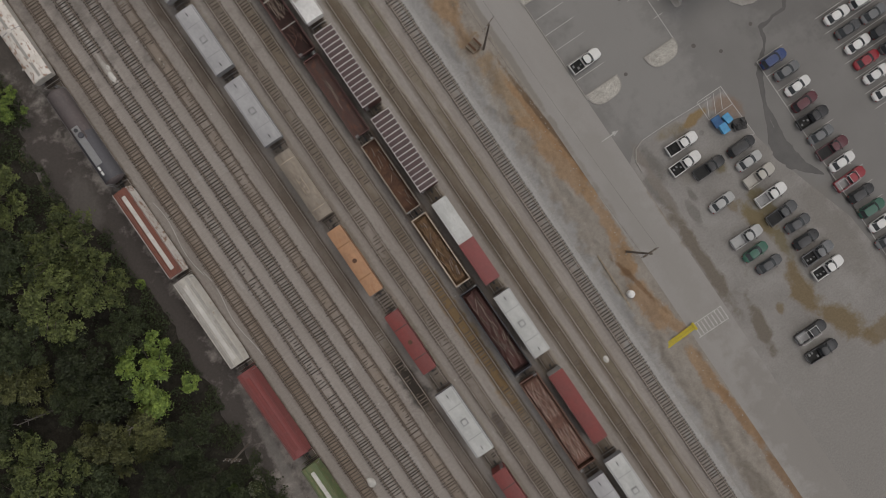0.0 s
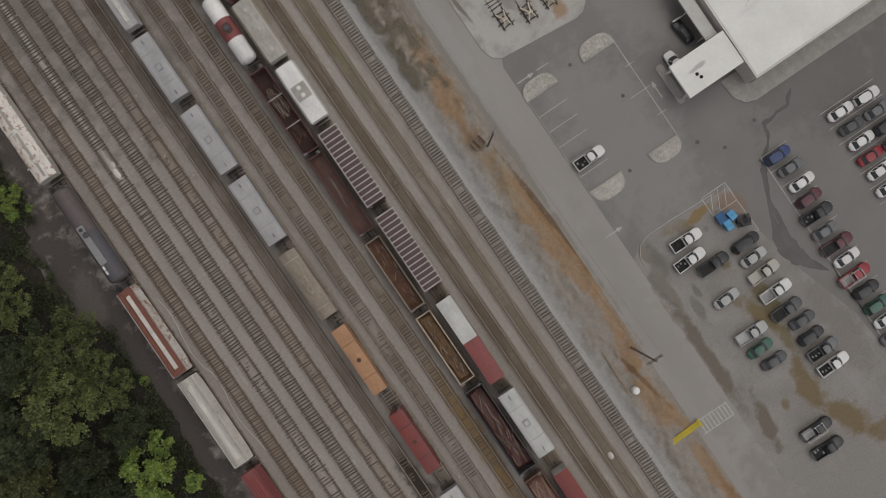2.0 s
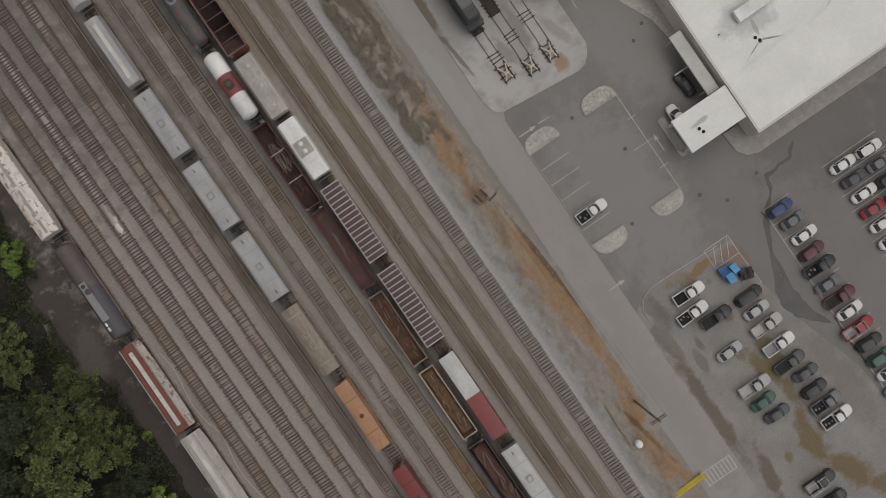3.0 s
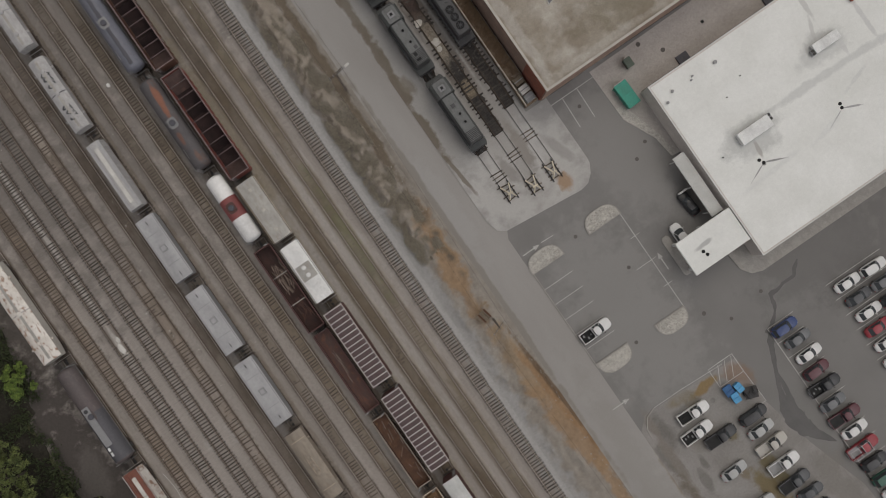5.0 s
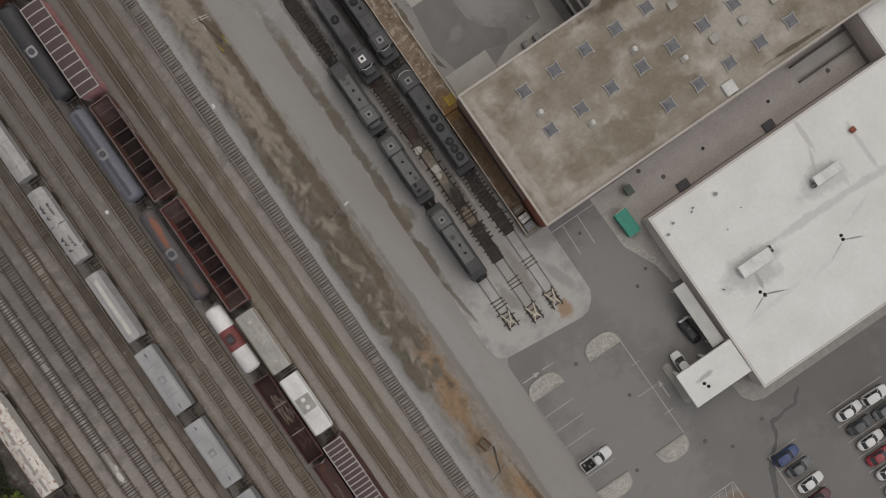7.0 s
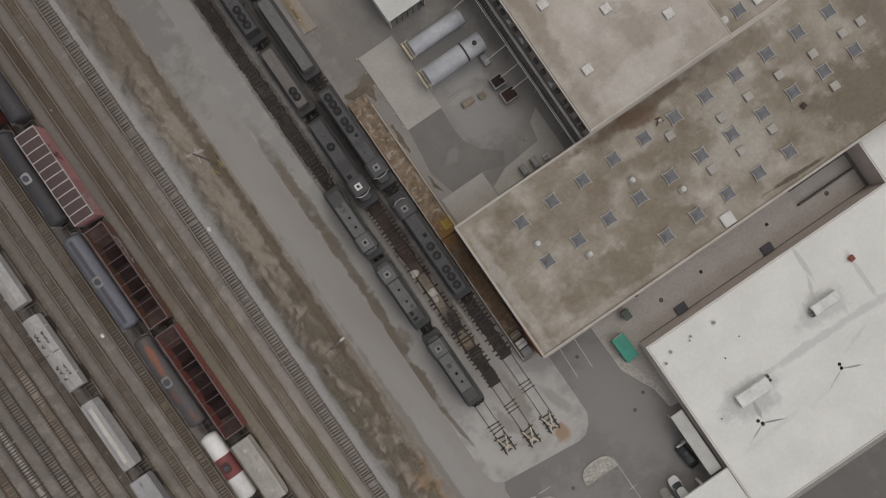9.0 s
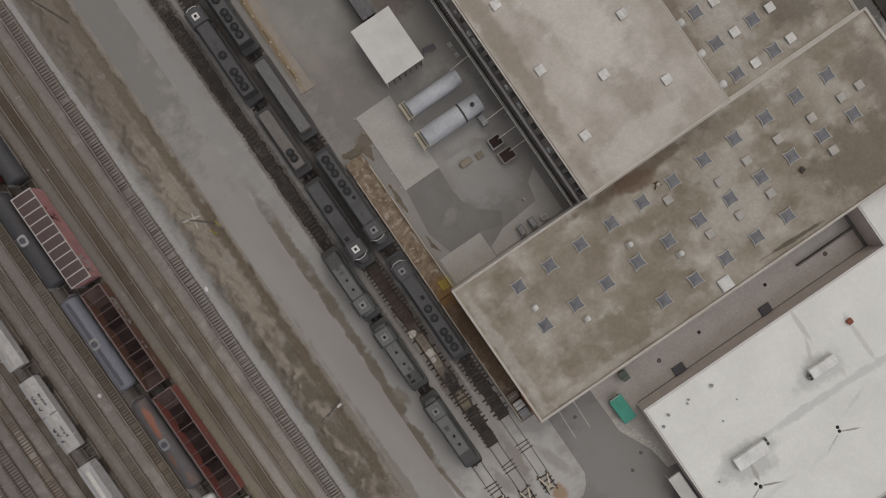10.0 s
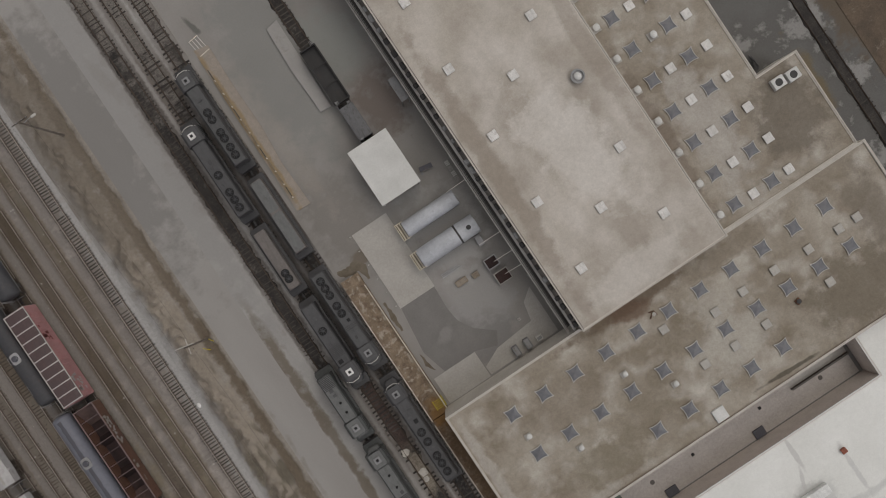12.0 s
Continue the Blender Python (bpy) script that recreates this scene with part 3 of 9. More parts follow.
bm = bmesh.new()
bmesh.ops.create_grid(bm, x_segments=40, y_segments=40, size=2600)
solid("ground", bm, M["earth"], "far flat ground of earth and rough grass", "ground", kind="structure", z=-0.3)
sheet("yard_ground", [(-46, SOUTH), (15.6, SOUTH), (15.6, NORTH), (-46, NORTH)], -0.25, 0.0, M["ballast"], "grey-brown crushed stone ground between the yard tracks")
sheet("road", [(23, SOUTH), (29.6, SOUTH), (29.6, 31), (30.2, 32.2), (29.0, 33), (28.4, 35), (28.4, NORTH), (23, NORTH)], -0.25, 0.0, M["road"],
      "worn pale grey asphalt road beside the rail yard", "road")
sheet("gravel_lot_ground", [(29.6, SOUTH), (60, SOUTH), (56, -60), (54.25, -44), (53.0, -30), (49.8, -20), (47.8, -11.2), (47.8, -3.2), (31.5, -2.6), (29.6, -4.5)], -0.25, 0.0,
      M["gravel_lot"], "stained gravel parking ground with brown mud patches")
sheet("parking_lot", [(29.6, -4.5), (31.5, -2.6), (47.8, -3.2), (47.8, -11.2), (49.8, -20), (53.0, -30), (54.25, -44), (56, -60), (60, SOUTH), (300, SOUTH), (300, 45.4), (46.4, 45.4),
                      (46.4, 34.5), (45.4, 32.2), (43, 30.9), (30.2, 32.2), (29.6, 31)], -0.25, 0.0, M["lot"], "dark grey asphalt parking lot with wet streaks")
PAD = [(28.4, NORTH), (28.4, 35), (29.0, 33), (30.2, 32.2), (43, 30.9), (44.4, 31.2), (45.5, 32.2), (46.3, 33.6), (46.4, 34.5), (46.4, 45.4), (42.7, 45.4), (42.7, NORTH)]
sheet("engine_pad", PAD, -0.25, 0.1, M["pad"], "pale oil-stained concrete pad with a rounded corner", "pavement")
sheet("service_yard", [(42.7, 45.4), (46.4, 45.4), (46.4, 67.0), (92, 67.0), (92, NORTH), (42.7, NORTH)], -0.25, 0.0, M["service"], "patched grey paving of the service yard", "pavement")
sheet("east_yard", [(46.4, 45.4), (300, 45.4), (300, NORTH), (92, NORTH), (92, 67.0), (46.4, 67.0)], -0.25, -0.002, M["east"], "dark patched paving behind the workshop", "pavement")
sheet("alley_gravel", [(54.0, 44.9), (54.2, 36.0), (56.6, 31.0), (57.2, 27.4), (58.8, 27.2), (58.8, 38.1), (100, 38.1), (100, 45.3)], -0.1, 0.05, M["alley"], "loose grey gravel strip between two buildings", "gravel")
sheet("gravel_strip", [(54.3, 36.2), (56.6, 31.1), (57.1, 27.6), (57.7, 27.5), (57.6, 30.5), (56.5, 34.5), (55.3, 38.0), (54.15, 38.0)], -0.1, 0.07, M["island"], "pale pebble strip beside the dumpster", "gravel")
sheet("building_apron", [(55.6, 10.6), (55.9, 7.4), (57.0, 5.9), (58.6, 5.3), (108, 5.3), (108, 7.9), (59.2, 7.9), (59.2, 10.6)], -0.1, 0.13, M["kerb"],
      "raised concrete kerb apron along the white building", "pavement")
sheet("tank_slab", [(48.2, 83.9), (54.3, 83.9), (54.3, 97.0), (48.2, 97.0)], -0.1, 0.12, M["slab"], "pale clean concrete slab beside the silver tanks", "pavement")
sheet("corner_slab", [(46.5, 68.0), (53.8, 68.0), (53.8, 69.7), (53.8, 72.4), (46.5, 72.4)], -0.1, 0.06, M["slab"], "pale concrete slab at the workshop wall", "pavement")
sheet("yard_slab", [(54.0, 68.2), (66.0, 68.2), (66.0, 76.0), (64.0, 74.5), (63.4, 71.6), (57.0, 71.0), (54.0, 69.6)], -0.1, 0.05, M["slab"], "worn beige concrete slab at the workshop wall", "pavement")
sheet("north_slab", [(43.5, 104.5), (45.8, 104.4), (45.6, 112.0), (46.1, 118.0), (46.0, 125.0), (46.2, 132.4), (43.9, 132.8)], -0.1, 0.2, M["dusty_slab"], "beige dust-covered concrete strip", "pavement")


def streak(name, spine, z, material, label, category, ragged=0.35, seed=1.0):
    """A flat patch with a wavering outline along a spine of (x, y, width)."""
    fine = []
    for (x0, y0, w0), (x1, y1, w1) in zip(spine, spine[1:]):
        n = max(2, int(math.hypot(x1 - x0, y1 - y0) / 0.3))
        fine += [(x0 + (x1 - x0) * k / n, y0 + (y1 - y0) * k / n, w0 + (w1 - w0) * k / n) for k in range(n)]
    fine.append(spine[-1])
    bm, rows = bmesh.new(), []
    for k, (x, y, w) in enumerate(fine):
        p, q = fine[max(0, k - 1)], fine[min(len(fine) - 1, k + 1)]
        d = math.hypot(q[0] - p[0], q[1] - p[1]) or 1.0
        nx, ny = -(q[1] - p[1]) / d, (q[0] - p[0]) / d
        a, b = [w / 2 * (1 + ragged * 2 * noise.noise((k * 0.3, seed, s)) + ragged * noise.noise((k * 1.1, seed, s + 5))) for s in (0.5, 3.5)]
        rows.append([bm.verts.new((x + nx * a, y + ny * a, z)), bm.verts.new((x - nx * b, y - ny * b, z))])
    for a, b in zip(rows, rows[1:]):
        bm.faces.new((a[0], a[1], b[1], b[0]))
    return solid(name, bm, material, label, category, kind="structure")


M["silt"] = surface("damp_brown_silt", (0.125, 0.103, 0.074), (0.17, 0.145, 0.112), size=1.5, space="world", grain=0.15, grain_size=0.12, rough=0.7)
M["wet_asphalt"] = surface("wet_asphalt", (0.078, 0.075, 0.072), (0.098, 0.094, 0.09), size=2, space="world", grain=0.08, grain_size=0.08, rough=0.45, spec=0.4)
streak("wet_streak", [(63.9, 3.8, 0.25), (62.6, 2.8, 0.55), (62.0, 2.0, 0.4), (60.0, 2.0, 0.45), (58.6, 1.6, 0.5), (57.5, 1.7, 0.75), (57.2, 0.2, 0.6), (56.3, -1.3, 0.5), (55.2, -2.2, 0.65), (53.9, -3.1, 1.0)], 0.004, M["wet_asphalt"], "dark wet streak running over the asphalt",
       "puddle", 0.35, 3.0)
streak("wet_streak", [(54.8, -2.6, 1.00), (53.6, -4.1, 1.10), (52.7, -6.0, 0.80), (51.8, -8.1, 0.60), (50.9, -10.0, 0.60), (50.3, -11.9, 1.00), (50.0, -14.1, 2.60), (50.0, -16.1, 3.60), (50.4, -17.8, 2.80), (51.4, -19.7, 1.60), (52.5, -21.2, 0.90), (53.2, -22.3, 0.20)], 0.005, M["wet_asphalt"],
       "dark wet patch beside the parked cars", "puddle", 0.14, 5.0)
streak("wet_streak", [(51.6, -8.9, 0.50), (51.4, -11.1, 0.70), (51.1, -13.3, 0.80), (50.7, -15.2, 0.90)], 0.008, M["wet_asphalt"], "thin dark wet trickle on the asphalt", "puddle", 0.2, 8.0)
streak("wet_streak", [(54.0, -22, 0.2), (53.9, -25, 0.5), (54.0, -28, 0.4), (54.2, -31, 0.2)], 0.006, M["wet_asphalt"], "thin dark wet trickle on the asphalt", "puddle", 0.3, 9.0)
sheet("crossing_marking", [(23.6, -32.4), (29.0, -32.4), (29.0, -32.25), (23.6, -32.25)], 0.0, 0.005, M["line"], "faint white crossing line on the road", "road marking")
sheet("crossing_marking", [(23.6, -30.2), (29.0, -30.2), (29.0, -30.05), (23.6, -30.05)], 0.0, 0.005, M["line"], "faint white crossing line on the road", "road marking")
for k in range(9):
    x = 23.9 + 0.62 * k
    sheet("crossing_marking", [(x, -32.2), (x + 0.18, -32.2), (x + 0.18, -30.25), (x, -30.25)], 0.0, 0.005, M["line"], "faint white crossing bar on the road", "road marking")

M["patch"] = surface("dark_paving_patch", (0.2, 0.192, 0.182), (0.168, 0.16, 0.152), size=4, space="world", grain=0.08, grain_size=0.08, detail=4, stains=[(51.5, 77, 1.4, 0.8, 30, (0.25, 0.243, 0.23), 0.7)])
sheet("paving_patch", [(47.4, 76.5), (48.5, 72.45), (53.9, 72.45), (57.2, 71.3), (58.4, 73.2), (55.7, 75.4), (54.3, 77.7), (54.0, 80.0), (54.2, 83.85), (48.3, 83.85)], -0.1, 0.02, M["patch"], "dark asphalt repair patch in the service yard", "pavement")
streak("oil_stain", [(43.2, 93.4, 0.8), (44.6, 92.9, 1.2), (46.0, 92.8, 1.5), (46.9, 92.0, 1.0), (46.8, 90.2, 0.4)], 0.012, M["silt"], "dark oily stain at the platform end", "stain", 0.4, 11.0)
streak("oil_stain", [(46.6, 86.0, 0.3), (46.7, 83.5, 0.7), (46.6, 81.0, 0.3)], 0.012, M["silt"], "dark oily stain beside the platform", "stain", 0.5, 12.0)
streak("oil_stain", [(46.8, 76.5, 0.2), (47.0, 74.8, 0.6), (47.4, 73.4, 0.2)], 0.034, M["silt"], "dark oily stain beside the platform", "stain", 0.5, 13.0)

# the bank between the last track and the road: rough earth with clay and dry weeds
bm = bmesh.new()
nx, ny = 22, 760
grid = []
for j in range(ny + 1):
    y = -110 + 290 * j / ny
    row = []
    for i in range(nx + 1):
        u = i / nx
        x = 15.6 + 7.4 * u
        edge = min(1.0, 6 * u, 6 * (1 - u))
        h = 0.55 * noise.noise((x * 0.5, y * 0.28, 3.1)) + 0.28 * noise.noise((x * 1.3, y * 1.1, 8.7)) + 0.12 * noise.noise((x * 3.1, y * 3.0, 1.7))
        h += 0.35 * math.sin(math.pi * u) - 0.55 * math.exp(-((x - 21.9) / 0.7) ** 2) * (1 if y > 40 else 0.3)
        if y > 34:
            h += 1.5 * abs(noise.noise((x * 0.75, y * 0.62, 4.2))) * math.exp(-((x - 18.4) / 1.25) ** 2)
        row.append(bm.verts.new((x + (0 if i in (0, nx) else 0.15 * noise.noise((x, y, 5))), y, edge * h - 0.01)))
    grid.append(row)
for j in range(ny):
    for i in range(nx):
        bm.faces.new((grid[j][i], grid[j][i + 1], grid[j + 1][i + 1], grid[j + 1][i]))
solid("embankment", bm, M["bank"], "rough earth bank of orange clay and brown soil along the road", "embankment", kind="structure", smooth=True)
sheet("bank_base", [(15.6, SOUTH), (23, SOUTH), (23, NORTH), (15.6, NORTH)], -0.28, -0.7 + 0.4, M["bank"], "brown earth under the bank")


def flakes(name, spots, size, material, up=0.6, seed=1):
    """Many small leaf-shaped faces: spots is an array of x, y, z."""
    r = np.random.RandomState(seed)
    c = np.asarray(spots, dtype=float)
    n = len(c)
    nor = r.normal(size=(n, 3))
    nor[:, 2] = np.abs(nor[:, 2]) + up
    nor /= np.linalg.norm(nor, axis=1)[:, None]
    a = np.cross(nor, r.normal(size=(n, 3)))
    a /= np.linalg.norm(a, axis=1)[:, None]
    b = np.cross(nor, a)
    s = size * r.uniform(0.6, 1.35, (n, 1))
    p = np.stack([c - a * s, c - b * s * 0.55 + nor * s * 0.12, c + a * s, c + b * s * 0.55 + nor * s * 0.12], 1)
    f = np.arange(4 * n).reshape(-1, 4)
    me = bpy.data.meshes.new(name)
    me.from_pydata(p.reshape(-1, 3).tolist(), [], f.tolist())
    me.materials.append(material)
    return me


rs = np.random.RandomState(5)
wy = 35 + 48 * rs.beta(1.3, 1.7, 17000)
wx = rs.uniform(16.6, 20.9, 17000)
clump = np.array([noise.noise((x * 0.55, y * 0.42, 2.2)) + 0.5 * noise.noise((x * 1.6, y * 1.3, 7.2)) - 0.5 * abs(x - 18.6) / 1.9 for x, y in zip(wx, wy)]) > -0.5
wx, wy = wx[clump], wy[clump]
tall = np.array([0.15 + 0.5 * abs(noise.noise((x * 0.55, y * 0.42, 2.2))) for x, y in zip(wx, wy)])
spots = np.repeat(np.stack([wx, wy, tall + 0.15], 1), 10, 0) + rs.normal(size=(10 * len(wx), 3)) * (0.2, 0.2, 0.16)
tagged(new("dry_weeds", flakes("dry_weeds", spots, 0.072, M["weeds"], 0.9)), "dry grey-brown scrub along the foot of the bank", "weeds", kind="stuff")
stones = []
for k in range(420):
    y = rs.uniform(-60, 55)
    x = rs.uniform(17, 22.8)
    s = rs.uniform(0.05, 0.16)
    stones.append((x, y, 0.12, s, s * rs.uniform(0.7, 1.3), s * 0.7, rs.uniform(0, 180)))
tagged(new("rubble", many_boxes("rubble", stones, M["rock"])), "scattered pale stones and litter on the clay bank", "rubble", kind="stuff")

# ---- railway tracks ----
RAIL = 0.34
M["tie_black"] = surface("oil_soaked_timber", (0.04, 0.036, 0.033), (0.065, 0.056, 0.05), size=0.6, rough=0.8, grain=0.3, grain_size=0.06, vary=0.4)
tie_bm = bmesh.new()
box(tie_bm, -1.1, 1.1, -0.095, 0.095, 0.02, 0.19)
TIE = to_mesh("tie", tie_bm, M["tie"])
tie_bm = bmesh.new()
box(tie_bm, -1.1, 1.1, -0.095, 0.095, 0.02, 0.19)
TIE_OLD = to_mesh("tie", tie_bm, M["tie_old"])
RAIL_PROFILE = [(-0.085, 0.19), (0.085, 0.19), (0.085, 0.205), (0.015, 0.225), (0.015, 0.30), (0.037, 0.31), (0.037, RAIL), (-0.037, RAIL), (-0.037, 0.31), (-0.015, 0.30),
                (-0.015, 0.225), (-0.085, 0.205)]


def track(x, y0, y1, bed, tie_mesh, single=None, gap=0.5, group="yard tracks", label="", worn=False, drop=0.0, bury=0.0, base=0.0, foul=0.0):
    """A track along y: ballast bed, ties, two rails. single: the stretch whose ties are separate pieces. drop: share of the ties hidden by dirt."""
    t = thing("railway_track", label, "track", x, 0, base, group=group, kind="structure")
    if bed:
        bm = bmesh.new()
        black = bed is M["bed_black"]
        n = int((y1 - y0) / 0.42)
        levels = [y0 + (y1 - y0) * j / n for j in range(n + 1)]
        levels = [y for j, y in enumerate(levels) if -72 < y < 165 or j % 8 == 0 or j == n]
        rows = []
        mid = 0.86 if black else 1.12
        h = 0.145 + bury
        for y in levels:
            w, e = [mid + (0.42 if black else 0.25) * noise.noise((x, y * 0.9, k)) for k in (1.0, 9.0)]
            side = (0.12 if black else 0.35)
            prof = [(-w - side, 0.004), (-w, h * 0.6), (-0.85, h)]
            for px in (-0.62, -0.32, 0.0, 0.32, 0.62):
                # fouled patches where dirt lies over the ties between the rails
                dirt = 0.5 + 1.5 * noise.noise((x * 3.1, y * 0.17, 2.0)) + 0.9 * noise.noise((x * 3.1 + px * 1.2, y * 0.9, 5.0)) + 0.9 * (foul - 0.5)
                prof.append((px, h + (0.065 * min(1.0, max(0.0, dirt)) if foul else 0.0)))
            prof += [(0.85, h), (e, h * 0.6), (e + side, 0.004)]
            rows.append([bm.verts.new((px, y, pz)) for px, pz in prof])
        for a, b in zip(rows, rows[1:]):
            for i in range(10):
                bm.faces.new((a[i], a[i + 1], b[i + 1], b[i]))
        part("ballast_bed", bm, bed, t)
    for s in (-1, 1):
        bm = bmesh.new()
        beam_y(bm, [(s * 0.755 + px, pz) for px, pz in RAIL_PROFILE], y0, y1)
        rail_ob = part("rail", bm, M["steel"] if bed is M["bed_black"] else (M["rail_worn"] if worn else M["rail"]), t)
        rail_ob.data.materials.append(M["rail_foot"])
        for poly in rail_ob.data.polygons:
            poly.material_index = 1 if poly.center.z < 0.305 else 0
    r = random.Random(int(x * 10) + 500)
    rest = []
    n = int((y1 - y0) / gap)
    for j in range(n):
        y = y0 + (j + 0.5) * gap + r.uniform(-0.1, 0.1)
        turn, dx = r.gauss(0, 1.7), r.gauss(0, 0.06)
        if r.random() < drop * (0.5 + noise.noise((x, y * 0.2, 4.4)) * 1.2 + 0.5):
            continue
        if single and single[0] < y < single[1]:
            place("tie", tie_mesh, t, dx, y, r.uniform(-0.015, 0.01), turn)
        else:
            rest.append((dx, y, 0.105, 2.2, 0.19, 0.17, turn))
    if rest:
        ob = new("ties", many_boxes("ties", rest, tie_mesh.materials[0]))
        ob.parent = t
        tagged(ob, "row of timber ties", kind="stuff")
    return t


def track_x(i):
    return -31.7 + 3.783 * i


tie_bm = bmesh.new()
box(tie_bm, -1.1, 1.1, -0.095, 0.095, 0.02, 0.175)
TIE_BURIED = to_mesh("tie", tie_bm, M["tie_buried"])
tie_bm = bmesh.new()
box(tie_bm, -1.36, 1.36, -0.13, 0.13, 0.02, 0.19)
TIE_LONG = to_mesh("tie", tie_bm, M["tie_black"])
BEDS = [("dusty", TIE_BURIED, None, 0.1, 0.5), ("rust-brown", TIE_OLD, (-30, 95), 0.0, 0.0), ("pale grey", TIE, (-30, 95), 0.0, 0.15), ("pale grey", TIE, (-30, 95), 0.0, 0.0), ("rust-brown", TIE_OLD, (-35, 60), 0.06, 0.4),
        ("oily dark", TIE_OLD, None, 0.1, 0.8), ("dusty", TIE_BURIED, None, 0.1, 0.7), ("dusty", TIE_BURIED, None, 0.05, 0.45), ("ochre-stained", TIE_OLD, (-35, 40), 0.05, 0.2), ("dusty", TIE_BURIED, None, 0.1, 0.8),
        ("dusty", TIE_BURIED, None, 0.1, 0.8), ("rust-brown", TIE_BURIED, None, 0.1, 1.1), ("dusty", TIE_BURIED, None, 0.1, 0.8), ("pale grey", TIE, (-30, 130), 0.03, 0.0)]
for i, (bed, tie_mesh, single, drop, foul) in enumerate(BEDS):
    track(track_x(i - 1), SOUTH, NORTH, M["ballast"], tie_mesh, single, drop=drop, foul=foul, worn=i in (0, 5, 6, 7, 8, 9, 10, 11, 12, 13), label="yard track with %s ballast and timber ties" % bed)
ENGINE = (33.75, 37.5, 41.2)
for x in ENGINE:
    track(x, 47.5 if x > 40 else (45 if x > 35 else 44), NORTH, M["bed_black"], TIE_LONG, (48, 135) if x != 33.75 else None, gap=0.68, group="engine tracks", drop=0.12, base=0.06, foul=0.55,
          label="engine track with oil-black ballast and dark ties")
    t = thing("railway_track", "bare rails set in the concrete pad", "track", x, 0, 0.02, group="engine tracks", kind="structure")
    for s in (-1, 1):
        bm = bmesh.new()
        beam_y(bm, [(s * 0.755 + px, pz - 0.15) for px, pz in RAIL_PROFILE], 36.6, 47.5 if x > 40 else (45 if x > 35 else 44))
        part("rail", bm, M["dark_metal"], t)
    for k in range(3):
        place("tie", TIE_OLD, t, 0.1 * math.sin(7 * k + x), 40.2 + 0.6 * k + (x - 37) * 0.35, -0.1, 4 * math.sin(4 * k + x))
track(58.2, 106.5, NORTH, M["bed_black"], TIE, None, gap=0.7, group="service tracks", drop=0.4, label="oil-black service track behind the shed", base=0.0)
track(122.7, -20 + 65, NORTH, M["bed_black"], TIE, None, gap=0.7, group="service tracks", drop=0.5, label="oil-black track east of the workshop", bury=0.02)


def bumper(x, y):
    """A timber-braced bumping post on a short panel of ties."""
    t = thing("bumping_post", "cream-painted timber bumping post on a short tie panel", "buffer stop", x, y, 0.1, group="bumping posts")
    for k in range(4):
        place("tie", TIE_OLD, t, 0.2 * math.sin(3 * k + x), -1.1 + 0.75 * k, -0.04, 7 * math.sin(5 * k + x))
    for s in (-1, 1):
        bm = bmesh.new()
        beam_y(bm, [(s * 0.75 + px, pz) for px, pz in RAIL_PROFILE], -1.6, 1.7)
        part("rail", bm, M["dark_metal"], t)
        bm = bmesh.new()
        tube(bm, (s * 0.72, 1.2, 0.3), (s * 0.12, -0.3, 1.15), 0.15, 4)
        part("brace", bm, M["cream"], t, "cream-painted diagonal brace")
        bm = bmesh.new()
        tube(bm, (s * 0.6, -1.1, 0.3), (s * 0.12, -0.3, 1.15), 0.13, 4)
        part("brace", bm, M["cream"], t, "cream-painted diagonal brace")
    bm = bmesh.new()
    box(bm, -0.45, 0.45, -0.42, -0.2, 0.85, 1.25)
    part("buffer_head", bm, M["cream"], t, "cream-painted buffer head", bevel=0.03)


M["cream"] = paint("cream_paint", (0.62, 0.56, 0.44), edge=(0.62, 0.75))
for x, y in ((33.7, 36.9), (37.4, 35.7), (40.95, 35.8)):
    bumper(x, y)

# ---- buildings ----


def prism_walls(parent, pts, z0, z1, thick, material, dark=(), dark_wall=None):
    """One wall a side of a counter-clockwise plan, butted end to end."""
    n = len(pts)
    c = Vector((sum(p[0] for p in pts) / n, sum(p[1] for p in pts) / n))
    inner = []
    for i in range(n):
        p, a, b = Vector(pts[i]), Vector(pts[i - 1]), Vector(pts[(i + 1) % n])
        d1, d2 = (p - a).normalized(), (b - p).normalized()
        n1, n2 = Vector((-d1.y, d1.x)), Vector((-d2.y, d2.x))
        inner.append(p + thick * (n1 + n2))
    for i in range(n):
        j = (i + 1) % n
        bm = bmesh.new()
        slab(bm, [pts[i], pts[j], tuple(inner[j]), tuple(inner[i])], z0, z1)
        part("wall", bm, dark_wall if i in dark else material, parent)
    return inner


def flat_building(name, label, pts, z, roof, wall, cope=0.14, lip=0.25, dark=(), dark_wall=None):
    b = thing(name, label, "building")
    inner = prism_walls(b, pts, -0.2, z - 0.12, 0.3, wall, dark, dark_wall or M["wall_brown"])
    bm = bmesh.new()
    slab(bm, [tuple(p) for p in inner], z - lip - 0.25, z - lip)
    part("roof", bm, roof, b)
    n = len(pts)
    out = []
    for i in range(n):
        p, a, c = Vector(pts[i]), Vector(pts[i - 1]), Vector(pts[(i + 1) % n])
        d1, d2 = (p - a).normalized(), (c - p).normalized()
        out.append((p, Vector((-d1.y, d1.x)) + Vector((-d2.y, d2.x))))
    for i in range(n):
        (p, u), (q, w) = out[i], out[(i + 1) % n]
        bm = bmesh.new()
        slab(bm, [tuple(p - 0.05 * u), tuple(q - 0.05 * w), tuple(q + cope * w), tuple(p + cope * u)], z - 0.12, z)
        part("parapet_coping", bm, M["coping"] if roof is not M["roof_white"] else M["wall_white"], b)
    return b


